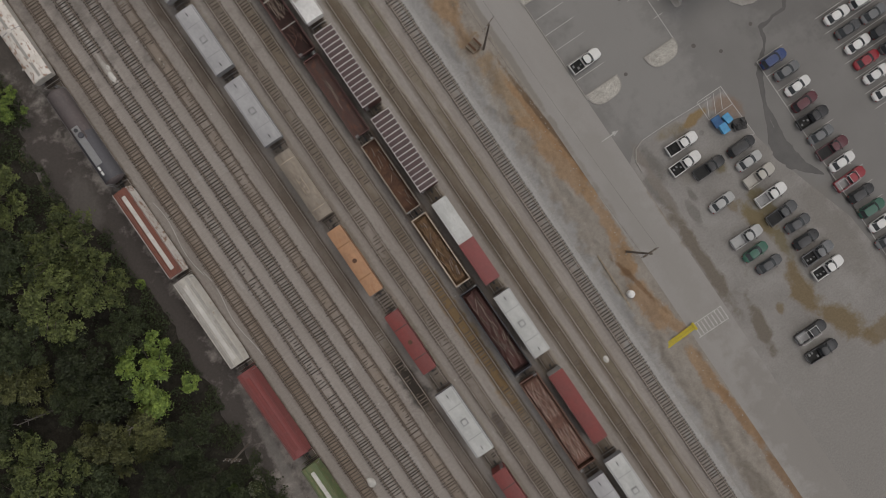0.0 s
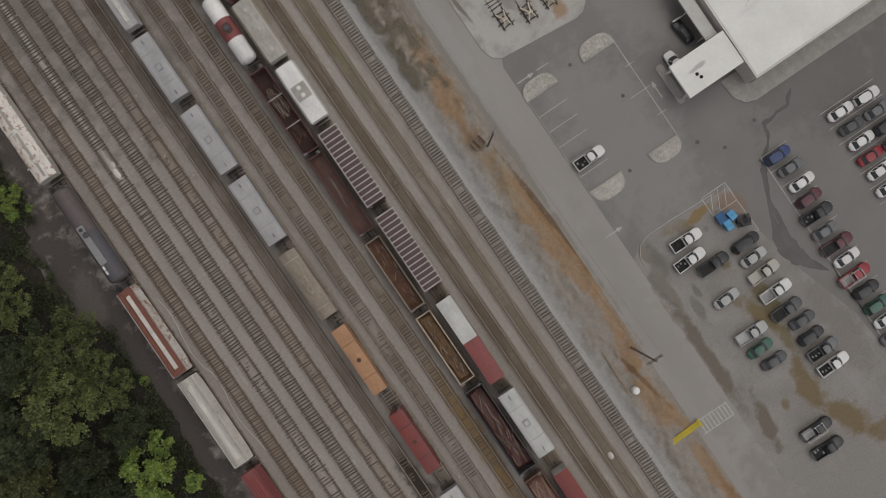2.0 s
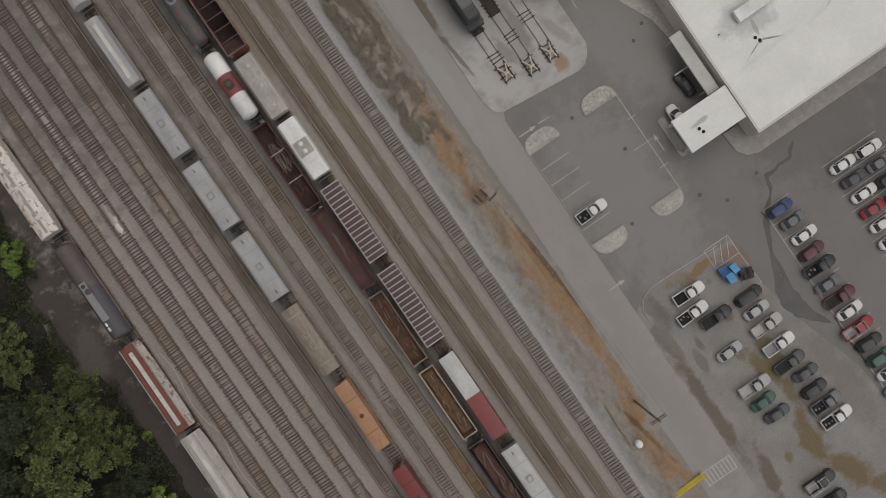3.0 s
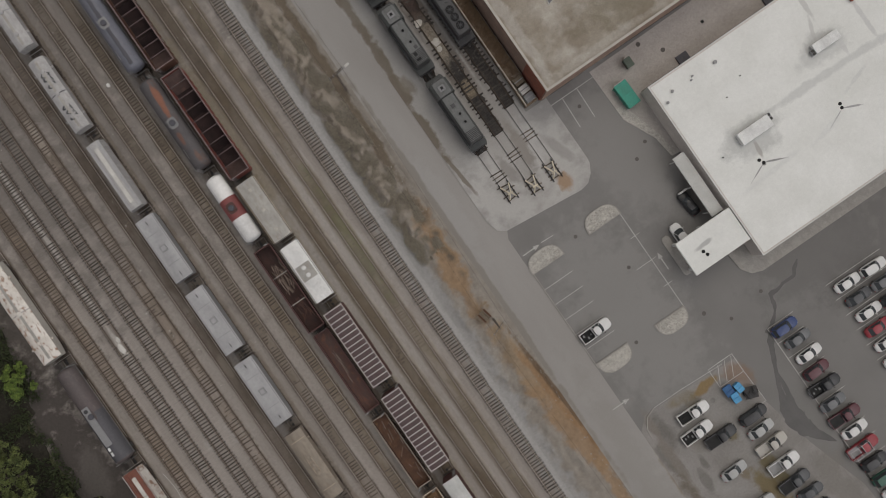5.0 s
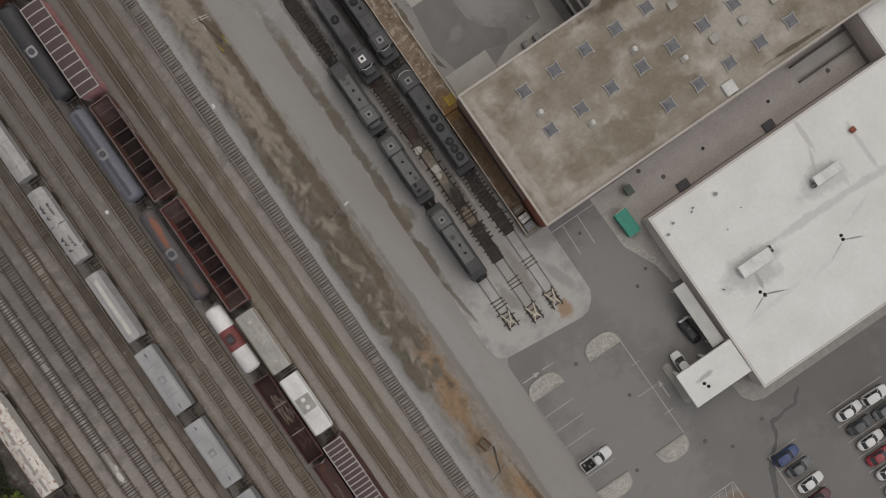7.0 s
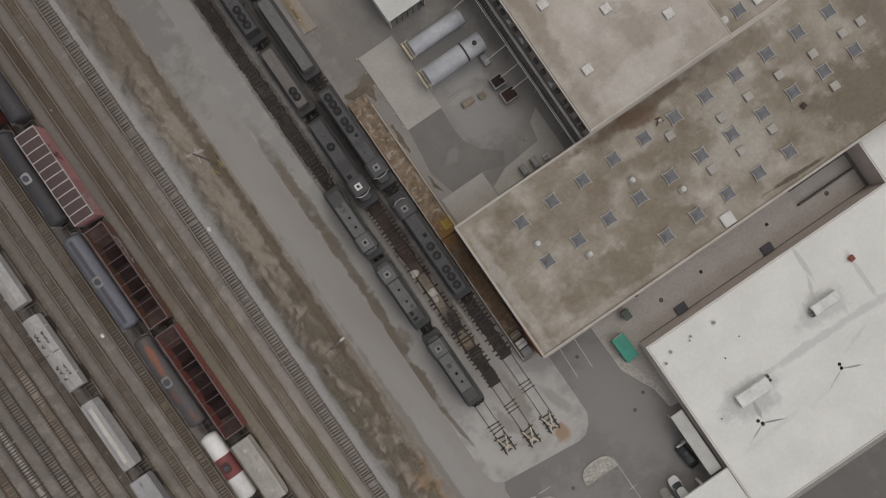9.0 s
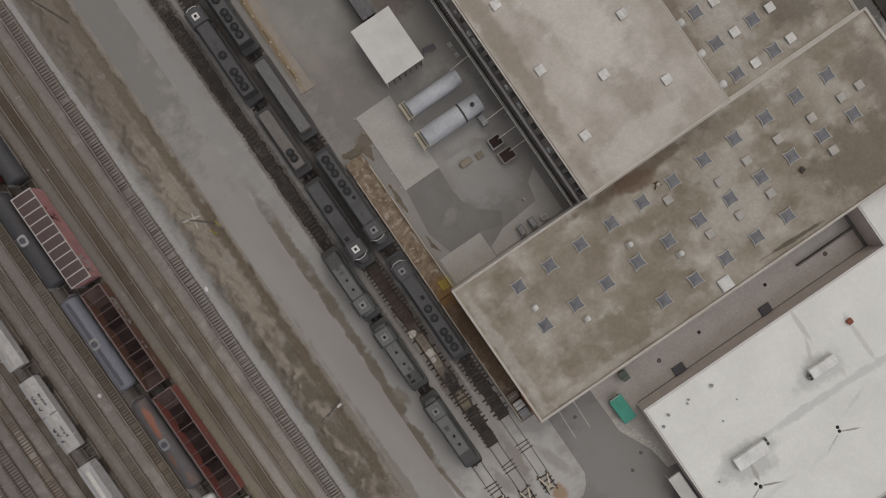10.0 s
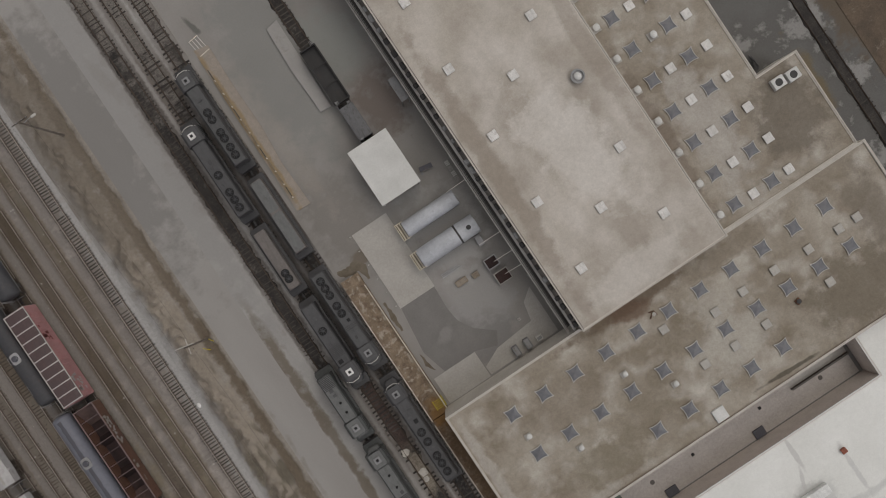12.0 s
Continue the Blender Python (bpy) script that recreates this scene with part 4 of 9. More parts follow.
LOW, HIGH, WHITE = 7.7, 11.2, 4.75
shop = flat_building("workshop", "long low workshop with stained brown felt roof and skylights", [(45.5, 45.5), (116.0, 45.5), (116.0, 67.9), (45.5, 67.9)], LOW, M["roof_brown"], M["wall"], cope=0.31, dark=(0, 3))
annex = flat_building("workshop_annex", "workshop wing with a brown felt roof, skylights and vents", [(91.7, 68.0), (114.9, 68.0), (114.9, 83.6), (108.4, 83.6), (108.4, 170), (91.7, 170)],
                      LOW, M["roof_brown"], M["wall"])
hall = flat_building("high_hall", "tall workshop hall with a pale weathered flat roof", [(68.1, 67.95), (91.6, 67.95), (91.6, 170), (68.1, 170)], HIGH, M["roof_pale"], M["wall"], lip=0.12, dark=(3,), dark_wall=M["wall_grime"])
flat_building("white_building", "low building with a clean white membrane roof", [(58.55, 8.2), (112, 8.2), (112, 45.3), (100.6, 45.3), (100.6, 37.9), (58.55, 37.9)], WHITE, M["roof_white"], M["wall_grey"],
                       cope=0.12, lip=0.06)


M["coping_pale"] = surface("pale_frame", (0.46, 0.445, 0.42), (0.38, 0.365, 0.345), size=1, rough=0.6)


def star_skylight(parent, x, y, z, s=0.92):
    g = bmesh.new()
    box(g, -s * 0.9, s * 0.9, -s * 0.9, s * 0.9, -0.3, 0.12)
    curb = part("skylight_curb", g, M["coping_pale"], parent, bevel=0.03)
    curb.location = (x, y, z)
    g = bmesh.new()
    base, top = [], g.verts.new((0, 0, 0.26))
    c, m = s * 1.06, s * 0.87
    for i in range(32):
        u = (i % 8) / 4 - 1
        px, py = c * u, m + (c - m) * u * u
        for _ in range(i // 8):
            px, py = py, -px
        base.append(((px, py), abs(u)))
    low = [g.verts.new((p[0], p[1], 0.14)) for p, k in base]
    mid = [g.verts.new((p[0] * 0.6, p[1] * 0.6, 0.2)) for p, k in base]
    for i in range(32):
        j = (i + 1) % 32
        g.faces.new((low[i], low[j], mid[j], mid[i]))
        g.faces.new((mid[i], mid[j], top))
    g.faces.new(list(reversed(low)))
    part("skylight_dome", g, M["sky_dome"], curb, "grey plastic skylight dome", smooth=True)
    g = bmesh.new()
    for i in range(32):
        (p, k), (q, m) = base[i], base[(i + 1) % 32]
        tube(g, (p[0], p[1], 0.15), (q[0], q[1], 0.15), 0.07, 4)
    part("skylight_frame", g, M["coping_pale"], curb, "pale skylight edge frame")
    return curb


def repeat_part(first, x, y, z):
    """Another part like first, with its sub-parts, on the same thing."""
    ob = first.copy()
    scene.collection.objects.link(ob)
    ob.location = (x, y, z)
    for ch in first.children:
        o = ch.copy()
        scene.collection.objects.link(o)
        o.parent = ob


def row_of(maker, parent, z, spots):
    first = None
    for x, y in spots:
        if first is None:
            first = maker(parent, x, y, z)
        else:
            repeat_part(first, x, y, z)


M["hatch_dull"] = paint("dull_hatch_paint", (0.44, 0.42, 0.385), rust=(0.36, 0.335, 0.3), edge=(0.5, 0.75))
M["unit_white"] = paint("white_unit_paint", (0.74, 0.745, 0.73), rust=(0.6, 0.6, 0.58), edge=(0.62, 0.85))
M["hatch_lid"] = paint("chalky_hatch_paint", (0.70, 0.685, 0.66), rust=(0.42, 0.4, 0.37), edge=(0.5, 0.75))


def hatch(parent, x, y, z, s=0.66, lid=None):
    g = bmesh.new()
    box(g, -s * 0.9, s * 0.9, -s * 0.9, s * 0.9, -0.3, 0.2)
    curb = part("roof_hatch", g, M["grey_metal"], parent)
    curb.location = (x, y, z)
    g = bmesh.new()
    loft(g, [[(px * k, py * k, h) for px, py in rounded(2 * s, 2 * s, 0.08, 2)] for k, h in ((1.0, 0.2), (1.0, 0.28), (0.92, 0.33))])
    part("hatch_lid", g, lid or M["hatch_lid"], curb, "pale square hatch lid")
    return curb


def vent(parent, x, y, z, k=1.0):
    g = bmesh.new()
    box(g, -0.52 * k, 0.52 * k, -0.46 * k, 0.46 * k, -0.3, 0.2)
    curb = part("roof_vent", g, M["hatch_dull"], parent, bevel=0.03)
    curb.location = (x, y, z)
    g = bmesh.new()
    lathe_z(g, [(0.2, 0.24 * k), (0.55, 0.24 * k), (0.57, 0.38 * k), (0.68, 0.38 * k), (0.8, 0.22 * k), (0.83, 0.02)], cx=0.1, cy=0.06, n=14)
    part("vent_cowl", g, M["white_metal"], curb, "pale metal vent cowl", smooth=True)
    return curb


def wide_vent(parent, x, y, z):
    return vent(parent, x, y, z, 1.35)


ZL, ZH = LOW - 0.25, HIGH - 0.12
row_of(star_skylight, shop, ZL, [(53.7 + 5.25 * k, 63.1) for k in range(11)] + [(53.7 + 5.25 * k, 56.5) for k in range(11)] + [(69.5 + 5.25 * k, 49.9) for k in range(5)])
row_of(star_skylight, annex, ZL, [(95.9, 70.4 + 5.2 * k) for k in range(12)] + [(102.0, 70.2 + 5.25 * k) for k in range(12)])
row_of(hatch, annex, ZL, [(98.9, 70.2 + 5.25 * k) for k in (0, 1, 2, 3, 4, 6, 7)] + [(104.9, 70.3 + 5.2 * k) for k in range(8)])
row_of(wide_vent, annex, ZL, [(93.2, 70.3 + 5.22 * k) for k in range(9)] + [(99.3, 96.4)])


def dull_hatch(parent, x, y, z):
    return hatch(parent, x, y, z, 0.62, M["hatch_dull"])


row_of(dull_hatch, shop, ZL, [(101.0, 53.9), (80.1, 54.0), (85.3, 59.3), (101.0, 59.4), (95.4, 59.6), (90.1, 59.6), (90.3, 53.9), (85.0, 53.8), (106.1, 59.4), (109.1, 59.4), (77.9, 61.3)])
row_of(vent, shop, ZL, [(53.8, 59.3), (59.0, 53.9), (69.8, 59.1), (75.0, 54.0)])
row_of(hatch, hall, ZH, [(72.6, 75.3 + 10.8 * k) for k in range(6)] + [(86.1, 75.3), (86.1, 86.1), (85.9, 107.6), (85.9, 118), (79.4, 80.7), (79.4, 102.2), (79.4, 124)])
g = bmesh.new()
loft(g, [[(px * k, py * k, h) for px, py in rounded(1.9, 1.9, 0.08, 2)] for k, h in ((1.0, -0.2), (1.0, 0.35), (0.94, 0.42))])
part("skylight_panel", g, M["white_metal"], shop, "large white skylight panel").location = (77.9, 47.0, ZL)
g = bmesh.new()
lathe_z(g, [(-0.2, 0.85), (0.5, 0.85), (0.55, 1.0), (0.8, 1.0), (0.8, 0.8), (0.5, 0.75)], n=24)
fan = part("roof_fan", g, M["grey_metal"], hall, "round grey roof exhaust fan", smooth=True)
fan.location = (86.5, 97.2, ZH)
g = bmesh.new()
lathe_z(g, [(0.5, 0.55), (0.72, 0.5), (0.85, 0.25), (0.87, 0.02)], n=18)
part("fan_dome", g, M["white_metal"], fan, "pale fan dome", smooth=True)


t = thing("roof_scrap", "small broken vent and scrap on the workshop roof", "scrap", 77.9, 63.9, ZL, 25)
for px, py, l, turn in ((-0.4, 0.1, 0.9, 20), (0.3, -0.2, 0.7, 80), (0.1, 0.4, 0.8, -35)):
    g = bmesh.new()
    d = Vector((math.cos(radians(turn)), math.sin(radians(turn)))) * l / 2
    tube(g, (px - d.x, py - d.y, 0.08), (px + d.x, py + d.y, 0.12), 0.09, 6)
    part("pipe_piece", g, M["rust"], t)
g = bmesh.new()
box(g, -0.25, 0.3, -0.3, 0.2, -0.01, 0.3)
part("vent_box", g, M["hatch_dull"], t, "pale dented vent box", bevel=0.03)
t = thing("rusty_roof_vent", "small rusty square vent on the workshop roof", "roof vent", 95.8, 54.1, ZL, 15)
g = bmesh.new()
box(g, -0.4, 0.4, -0.4, 0.4, -0.01, 0.25)
part("casing", g, M["rust"], t, bevel=0.03)
g = bmesh.new()
lathe_z(g, [(0.25, 0.28), (0.4, 0.28), (0.42, 0.36), (0.5, 0.02)], n=12)
part("cap", g, M["dark_metal"], t, "dark vent cap")


def box_fan_unit(x, y):
    t = thing("rooftop_fan_unit", "white square fan unit with dark openings on the workshop roof", "roof unit", x, y, ZL, group="rooftop fan units")
    g = bmesh.new()
    box(g, -0.95, 0.95, -0.8, 0.8, -0.02, 0.8)
    part("casing", g, M["white_metal"], t, bevel=0.05)
    g = bmesh.new()
    lathe_z(g, [(0.8, 0.55), (0.83, 0.55), (0.83, 0.45), (0.81, 0.1)], n=14)
    part("fan_grille", g, M["dark_metal"], t)


box_fan_unit(110.2, 81.2)
box_fan_unit(112.5, 81.0)


def roof_unit(x, y, l, w, h, turn=0):
    t = thing("air_handling_unit", "long white air handling unit on the white roof", "air conditioner", x, y, WHITE - 0.06, turn, group="air handling units")
    g = bmesh.new()
    box(g, -l / 2, l / 2, -w / 2, w / 2, 0.1, h)
    part("casing", g, M["unit_white"], t, bevel=0.05)
    for s in (-1, 1):
        g = bmesh.new()
        box(g, -l / 2 + 0.1, l / 2 - 0.1, s * w * 0.36 - 0.08, s * w * 0.36 + 0.08, -0.01, 0.1)
        part("support_rail", g, M["grey_metal"], t)
    g = bmesh.new()
    box(g, l / 2, l / 2 + 0.5, -w * 0.1, w * 0.5, 0.15, h * 0.7)
    part("fan_box", g, M["grey_metal"], t, "grey fan box", bevel=0.04)
    for k in (0.05, 0.38):
        g = bmesh.new()
        lathe_z(g, [(h * 0.7, 0.2), (h * 0.7 + 0.08, 0.2), (h * 0.7 + 0.09, 0.04)], cx=l / 2 + 0.25, cy=k * w, n=12)
        part("fan_grille", g, M["dark_metal"], t)
    return t


roof_unit(67.6, 24.0, 5.3, 1.9, 1.0)
roof_unit(83.3, 28.75, 4.3, 1.5, 1.0, 180)


def drain(x, y, z):
    t = thing("roof_drain", "small black roof drain strainer on the white roof", "drain", x, y, z, group="roof drains")
    g = bmesh.new()
    lathe_z(g, [(0.0, 0.26), (0.1, 0.24), (0.2, 0.14), (0.22, 0.02)], n=12)
    part("strainer", g, M["black"], t, smooth=True)


for x, y in ((66.25, 19.32), (65.89, 19.97), (80.14, 19.44), (80.23, 20.07), (51.7, 13.6), (52.0, 12.9)):
    drain(x, y, WHITE - 0.06 if x > 60 else 4.5)
for x, y, s in ((68.6, 35.4, 0.3), (64.3, 35.2, 0.14), (64.75, 35.6, 0.16), (61.1, 35.4, 0.24), (59.6, 34.4, 0.24), (67.1, 30.2, 0.1), (61.7, 23.3, 0.1), (70.5, 31.7, 0.08)):
    t = thing("roof_pipe", "small capped vent pipe on the white roof", "vent pipe", x, y, WHITE - 0.06, group="roof pipes")
    g = bmesh.new()
    lathe_z(g, [(0, s * 0.7), (0.3, s * 0.7), (0.32, s), (0.4, s * 0.9), (0.42, 0.02)], n=10)
    part("cap", g, M["grey_metal"] if s > 0.12 else M["dark_metal"], t)
t = thing("roof_vent", "square dull red vent box on the white roof", "roof vent", 90.2, 31.8, WHITE - 0.06, 6)
g = bmesh.new()
box(g, -0.34, 0.34, -0.34, 0.34, -0.01, 0.4)
part("casing", g, M["brick_red"], t, bevel=0.03)
g = bmesh.new()
loft(g, [[(px * k, py * k, h) for px, py in rounded(0.84, 0.84, 0.08, 2)] for k, h in ((1.0, 0.4), (1.0, 0.46), (0.7, 0.54))])
part("hood", g, M["brick_red"], t, "sloped red hood")

# entrance canopy and covered walk of the white building
t = thing("entrance_canopy", "flat white drive-through canopy on columns", "canopy")
bm = bmesh.new()
box(bm, 48.9, 58.48, 11.2, 16.8, 4.0, 4.5)
part("canopy_roof", bm, M["roof_white"], t, bevel=0.05)
for x in (49.6, 54.2):
    for y in (11.8, 16.2):
        bm = bmesh.new()
        box(bm, x - 0.2, x + 0.2, y - 0.2, y + 0.2, 0.0, 4.0)
        part("column", bm, M["wall_white"], t)
sheet("canopy_island", [(48.8, 18.0), (48.5, 17.6), (48.5, 11.6), (48.8, 11.2), (49.5, 11.2), (49.8, 11.6), (49.8, 17.6), (49.5, 18.0)], -0.1, 0.15, M["kerb"], "pale concrete kerb island beside the canopy", "kerb")
M["walk_roof"] = surface("dull_grey_roof_sheet", (0.52, 0.52, 0.50), (0.44, 0.44, 0.42), size=2, space="world", grain=0.06, rough=0.6)
t = thing("covered_walk", "long narrow grey walkway roof beside the white building", "canopy")
bm = bmesh.new()
box(bm, 55.9, 57.9, 16.85, 27.2, 3.2, 3.5)
part("walk_roof", bm, M["walk_roof"], t, bevel=0.04)
for y in (17.5, 22.0, 26.5):
    bm = bmesh.new()
    box(bm, 56.0, 56.15, y, y + 0.15, 0, 3.2)
    part("post", bm, M["white_metal"], t)
bm = bmesh.new()
box(bm, 54.4, 55.9, 22.0, 22.25, 0.0, 1.1)
part("side_wall", bm, M["wall_white"], t)

# white shed over the service track
shed = thing("metal_shed", "small white metal shed with a flat roof and an open end", "shed")
for y0, y1, x0, x1 in ((97.9, 106.6, 54.8, 54.95), (97.9, 106.6, 60.85, 61.0)):
    bm = bmesh.new()
    box(bm, x0, x1, y0, y1, 0, 4.3)
    part("wall", bm, M["wall_white"], shed)
bm = bmesh.new()
slab(bm, [(54.6, 97.75), (61.2, 97.75), (61.2, 106.9), (54.6, 106.9)], 4.3, 4.5)
part("roof", bm, M["wall_white"], shed, bevel=0.03)
for k in range(7):
    bm = bmesh.new()
    box(bm, 54.95 + 0.97 * k, 55.05 + 0.97 * k, 97.9, 98.0, 0, 4.3)
    part("post", bm, M["wall_dark"], shed)


# ---- rolling stock ----
def wheel_mesh():
    bm = bmesh.new()
    for s in (-1, 1):
        tube(bm, (s * 0.69, 0, 0.46), (s * 0.82, 0, 0.46), 0.46, 14)
    tube(bm, (-0.82, 0, 0.46), (0.82, 0, 0.46), 0.08, 6)
    return to_mesh("wheelset", bm, M["steel"])


def bogie_mesh():
    bm = bmesh.new()
    for s in (-1, 1):
        slab(bm, [(s * 1.0 - 0.08, -1.25), (s * 1.0 + 0.08, -1.25), (s * 1.0 + 0.08, 1.25), (s * 1.0 - 0.08, 1.25)], 0.42, 0.68)
        box(bm, s * 1.0 - 0.1, s * 1.0 + 0.1, -0.4, 0.4, 0.2, 0.8)
    box(bm, -1.05, 1.05, -0.22, 0.22, 0.45, 0.8)
    return to_mesh("bogie", bm, M["steel"])


def coupler_mesh():
    bm = bmesh.new()
    box(bm, -0.09, 0.09, -0.55, 0.35, 0.72, 0.92)
    box(bm, -0.17, 0.15, 0.3, 0.62, 0.68, 0.98)
    return to_mesh("coupler", bm, M["dark_metal"], bevel=0.02)


def ladder_mesh():
    bm = bmesh.new()
    for s in (-0.22, 0.22):
        box(bm, s - 0.025, s + 0.025, -0.03, 0.03, 0.0, 3.2)
    for k in range(8):
        box(bm, -0.22, 0.22, -0.02, 0.02, 0.2 + 0.4 * k, 0.24 + 0.4 * k)
    return to_mesh("ladder", bm, M["grey_metal"])


WHEELS, BOGIE, COUPLER, LADDER = wheel_mesh(), bogie_mesh(), coupler_mesh(), ladder_mesh()


def under(car, l, reach=0.75):
    """Bogies, wheels, couplers and the centre sill under a body l long."""
    for s in (-1, 1):
        b = place("bogie", BOGIE, car, 0, s * (l / 2 - 1.75), 0)
        for d in (-0.88, 0.88):
            place("wheelset", WHEELS, b, 0, d, 0)
        place("coupler", COUPLER, car, 0, s * (l / 2 + reach - 0.55), 0, 0 if s > 0 else 180)
    bm = bmesh.new()
    box(bm, -0.2, 0.2, -l / 2 - reach + 0.6, l / 2 + reach - 0.6, 0.7, 1.0)
    part("centre_sill", bm, M["dark_metal"], car)


def platform_ends(car, l, w, material, depth=0.7):
    """Dark open grating at both ends with a pale hand rail across."""
    for s in (-1, 1):
        bm = bmesh.new()
        y0, y1 = sorted((s * (l / 2), s * (l / 2 + depth)))
        for k in range(4):
            yy = y0 + (y1 - y0) * k / 4
            box(bm, -w / 2 + 0.3, w / 2 - 0.3, yy, yy + (y1 - y0) / 4 - 0.07, 1.02, 1.08)
        part("end_platform", bm, M["steel"], car)
        bm = bmesh.new()
        yr = s * (l / 2 + depth - 0.08)
        tube(bm, (-w / 2 + 0.2, yr, 1.9), (w / 2 - 0.2, yr, 1.9), 0.035, 5)
        for k in (-1, 1):
            tube(bm, (k * (w / 2 - 0.2), yr, 1.02), (k * (w / 2 - 0.2), yr, 1.9), 0.03, 5)
        part("end_rail", bm, material, car)
        place("ladder", LADDER, car, s * (w / 2 - 0.35), s * (l / 2 + 0.08), 1.0)


def freight(name, label, x, y0, y1, group="freight cars"):
    return thing(name, label, "railcar", x, (y0 + y1) / 2, RAIL, group=group)


def curved_roof(bm, w, z, rise, l, steps=6, thick=0.1, y0=None, y1=None):
    top = [(w / 2 * (2 * i / steps - 1), z + rise * (1 - (2 * i / steps - 1) ** 2)) for i in range(steps + 1)]
    prof = top + [(px, pz - thick) for px, pz in reversed(top)]
    beam_y(bm, prof, -l / 2 if y0 is None else y0, l / 2 if y1 is None else y1)


def covered_hopper(x, y0, y1, body, roof, label, style="square", w=3.0, h=4.3, trough=None, board=None, edge=None, lids=()):
    """style: plain (round lids along the middle), square (one small hatch), trough (a long hatch between walkways), round (bulged pressure body)."""
    car = freight("covered_hopper", label, x, y0, y1)
    l = y1 - y0
    z0, hw = 1.15, w / 2
    bm = bmesh.new()
    rings = []
    taper = 0.9 if style in ("square", "plain") else 1.5
    for y, zb in ((-l / 2, h - 0.35 - 1.2), (-l / 2 + taper, z0), (l / 2 - taper, z0), (l / 2, h - 0.35 - 1.2)):
        ht = hw if style != "trough" else hw * 0.76
        rings.append([(-hw * 0.55, y, zb), (hw * 0.55, y, zb), (hw, y, max(zb, 2.2)), (ht, y, h - 0.1), (ht - 0.12, y, h), (-ht + 0.12, y, h), (-ht, y, h - 0.1), (-hw, y, max(zb, 2.2))])
    loft(bm, rings)
    part("body", bm, body, car)
    bm = bmesh.new()
    curved_roof(bm, (w if style != "trough" else w * 0.76) + 0.04, h - 0.04, 0.16 if style != "round" else 0.5, l, 8 if style != "round" else 12, 0.1)
    part("roof", bm, roof, car, smooth=True)
    zr = h + (0.13 if style != "round" else 0.46)
    if style == "square":
        for s in (-1, 1):
            bm = bmesh.new()
            curved_roof(bm, w + 0.08, h - 0.02, 0.165, 0, 8, 0.1, s * l * 0.24 - 0.04, s * l * 0.24 + 0.04)
            part("roof_seam", bm, M["grey_metal"], car)
            bm = bmesh.new()
            box(bm, -0.06, 0.06, s * l * 0.41 - 0.28, s * l * 0.41 + 0.28, zr - 0.06, zr + 0.06)
            part("vent_strip", bm, M["dark_metal"], car, "dark vent strip")
        bm = bmesh.new()
        box(bm, -0.48, 0.48, -0.5, 0.5, zr - 0.12, zr + 0.12)
        hatch_ob = part("hatch", bm, M["grey_metal"], car, "grey framed hatch", bevel=0.03)
        bm = bmesh.new()
        box(bm, -0.32, 0.32, -0.34, 0.34, zr + 0.12, zr + 0.16)
        part("hatch_lid", bm, roof, hatch_ob)
    elif style == "plain":
        for yy in lids:
            bm = bmesh.new()
            lathe_z(bm, [(zr - 0.08, 0.34), (zr + 0.06, 0.34), (zr + 0.12, 0.24), (zr + 0.13, 0.02)], cy=yy * l, n=14)
            part("round_lid", bm, board or roof, car, smooth=True)
        for sd in (-1, 1):
            bm = bmesh.new()
            xr = sd * (hw + 0.2)
            tube(bm, (xr, -l / 2 + 0.1, h - 0.2), (xr, l / 2 - 0.1, h - 0.2), 0.05, 5)
            for k in range(6):
                yy = -l / 2 + 0.2 + (l - 0.4) * k / 5
                tube(bm, (xr, yy, h - 0.2), (sd * (hw - 0.05), yy, h - 0.12), 0.04, 5)
            part("side_hand_rail", bm, edge or body, car)
    elif style == "trough":
        n = 4
        for k in range(n):
            a = -l / 2 + 1.0 + (l - 2.0) * k / n
            bm = bmesh.new()
            box(bm, -0.3, 0.3, a, a + (l - 2.0) / n - 0.06, zr - 0.08, zr + 0.13)
            part("trough_hatch", bm, trough or M["hatch_white"], car, "" if trough else "pale trough hatch", bevel=0.03)
        for s in (-1, 1):
            bm = bmesh.new()
            box(bm, s * 0.82 - 0.2, s * 0.82 + 0.2, -l / 2 + 0.2, l / 2 - 0.2, zr - 0.1, zr + 0.03)
            part("running_board", bm, board or roof, car, "steel running board")
            bm = bmesh.new()
            tube(bm, (s * hw * 0.8, -l / 2, zr + 0.03), (s * hw * 0.8, l / 2, zr + 0.03), 0.06, 4)
            part("roof_edge_rail", bm, edge or body, car)
            for k in range(int(l / 0.9)):
                yy = -l / 2 + 0.5 + 0.9 * k
                bm = bmesh.new()
                tube(bm, (s * (hw + 0.02), yy, 2.2), (s * hw * 0.78, yy, h - 0.08), 0.06, 4)
                part("side_rib", bm, body, car)
    else:
        for k in ((-0.32, 0.0, 0.32) if not board else (-0.12, 0.0, 0.12)):
            bm = bmesh.new()
            lathe_z(bm, [(zr - 0.1, 0.36), (zr + 0.12, 0.36), (zr + 0.2, 0.2), (zr + 0.21, 0.02)], cy=k * l, n=14)
            part("manway", bm, board or roof, car, smooth=True)
        if not board:
            bm = bmesh.new()
            box(bm, -0.2, 0.2, -l / 2 + 0.4, l / 2 - 0.4, zr - 0.04, zr + 0.03)
            part("running_board", bm, M["h_dusty"], car)
            bm = bmesh.new()
            curved_roof(bm, w + 0.1, h - 0.02, 0.52, 0, 12, 0.1, -0.05, 0.05)
            part("roof_band", bm, M["grey_metal"], car)
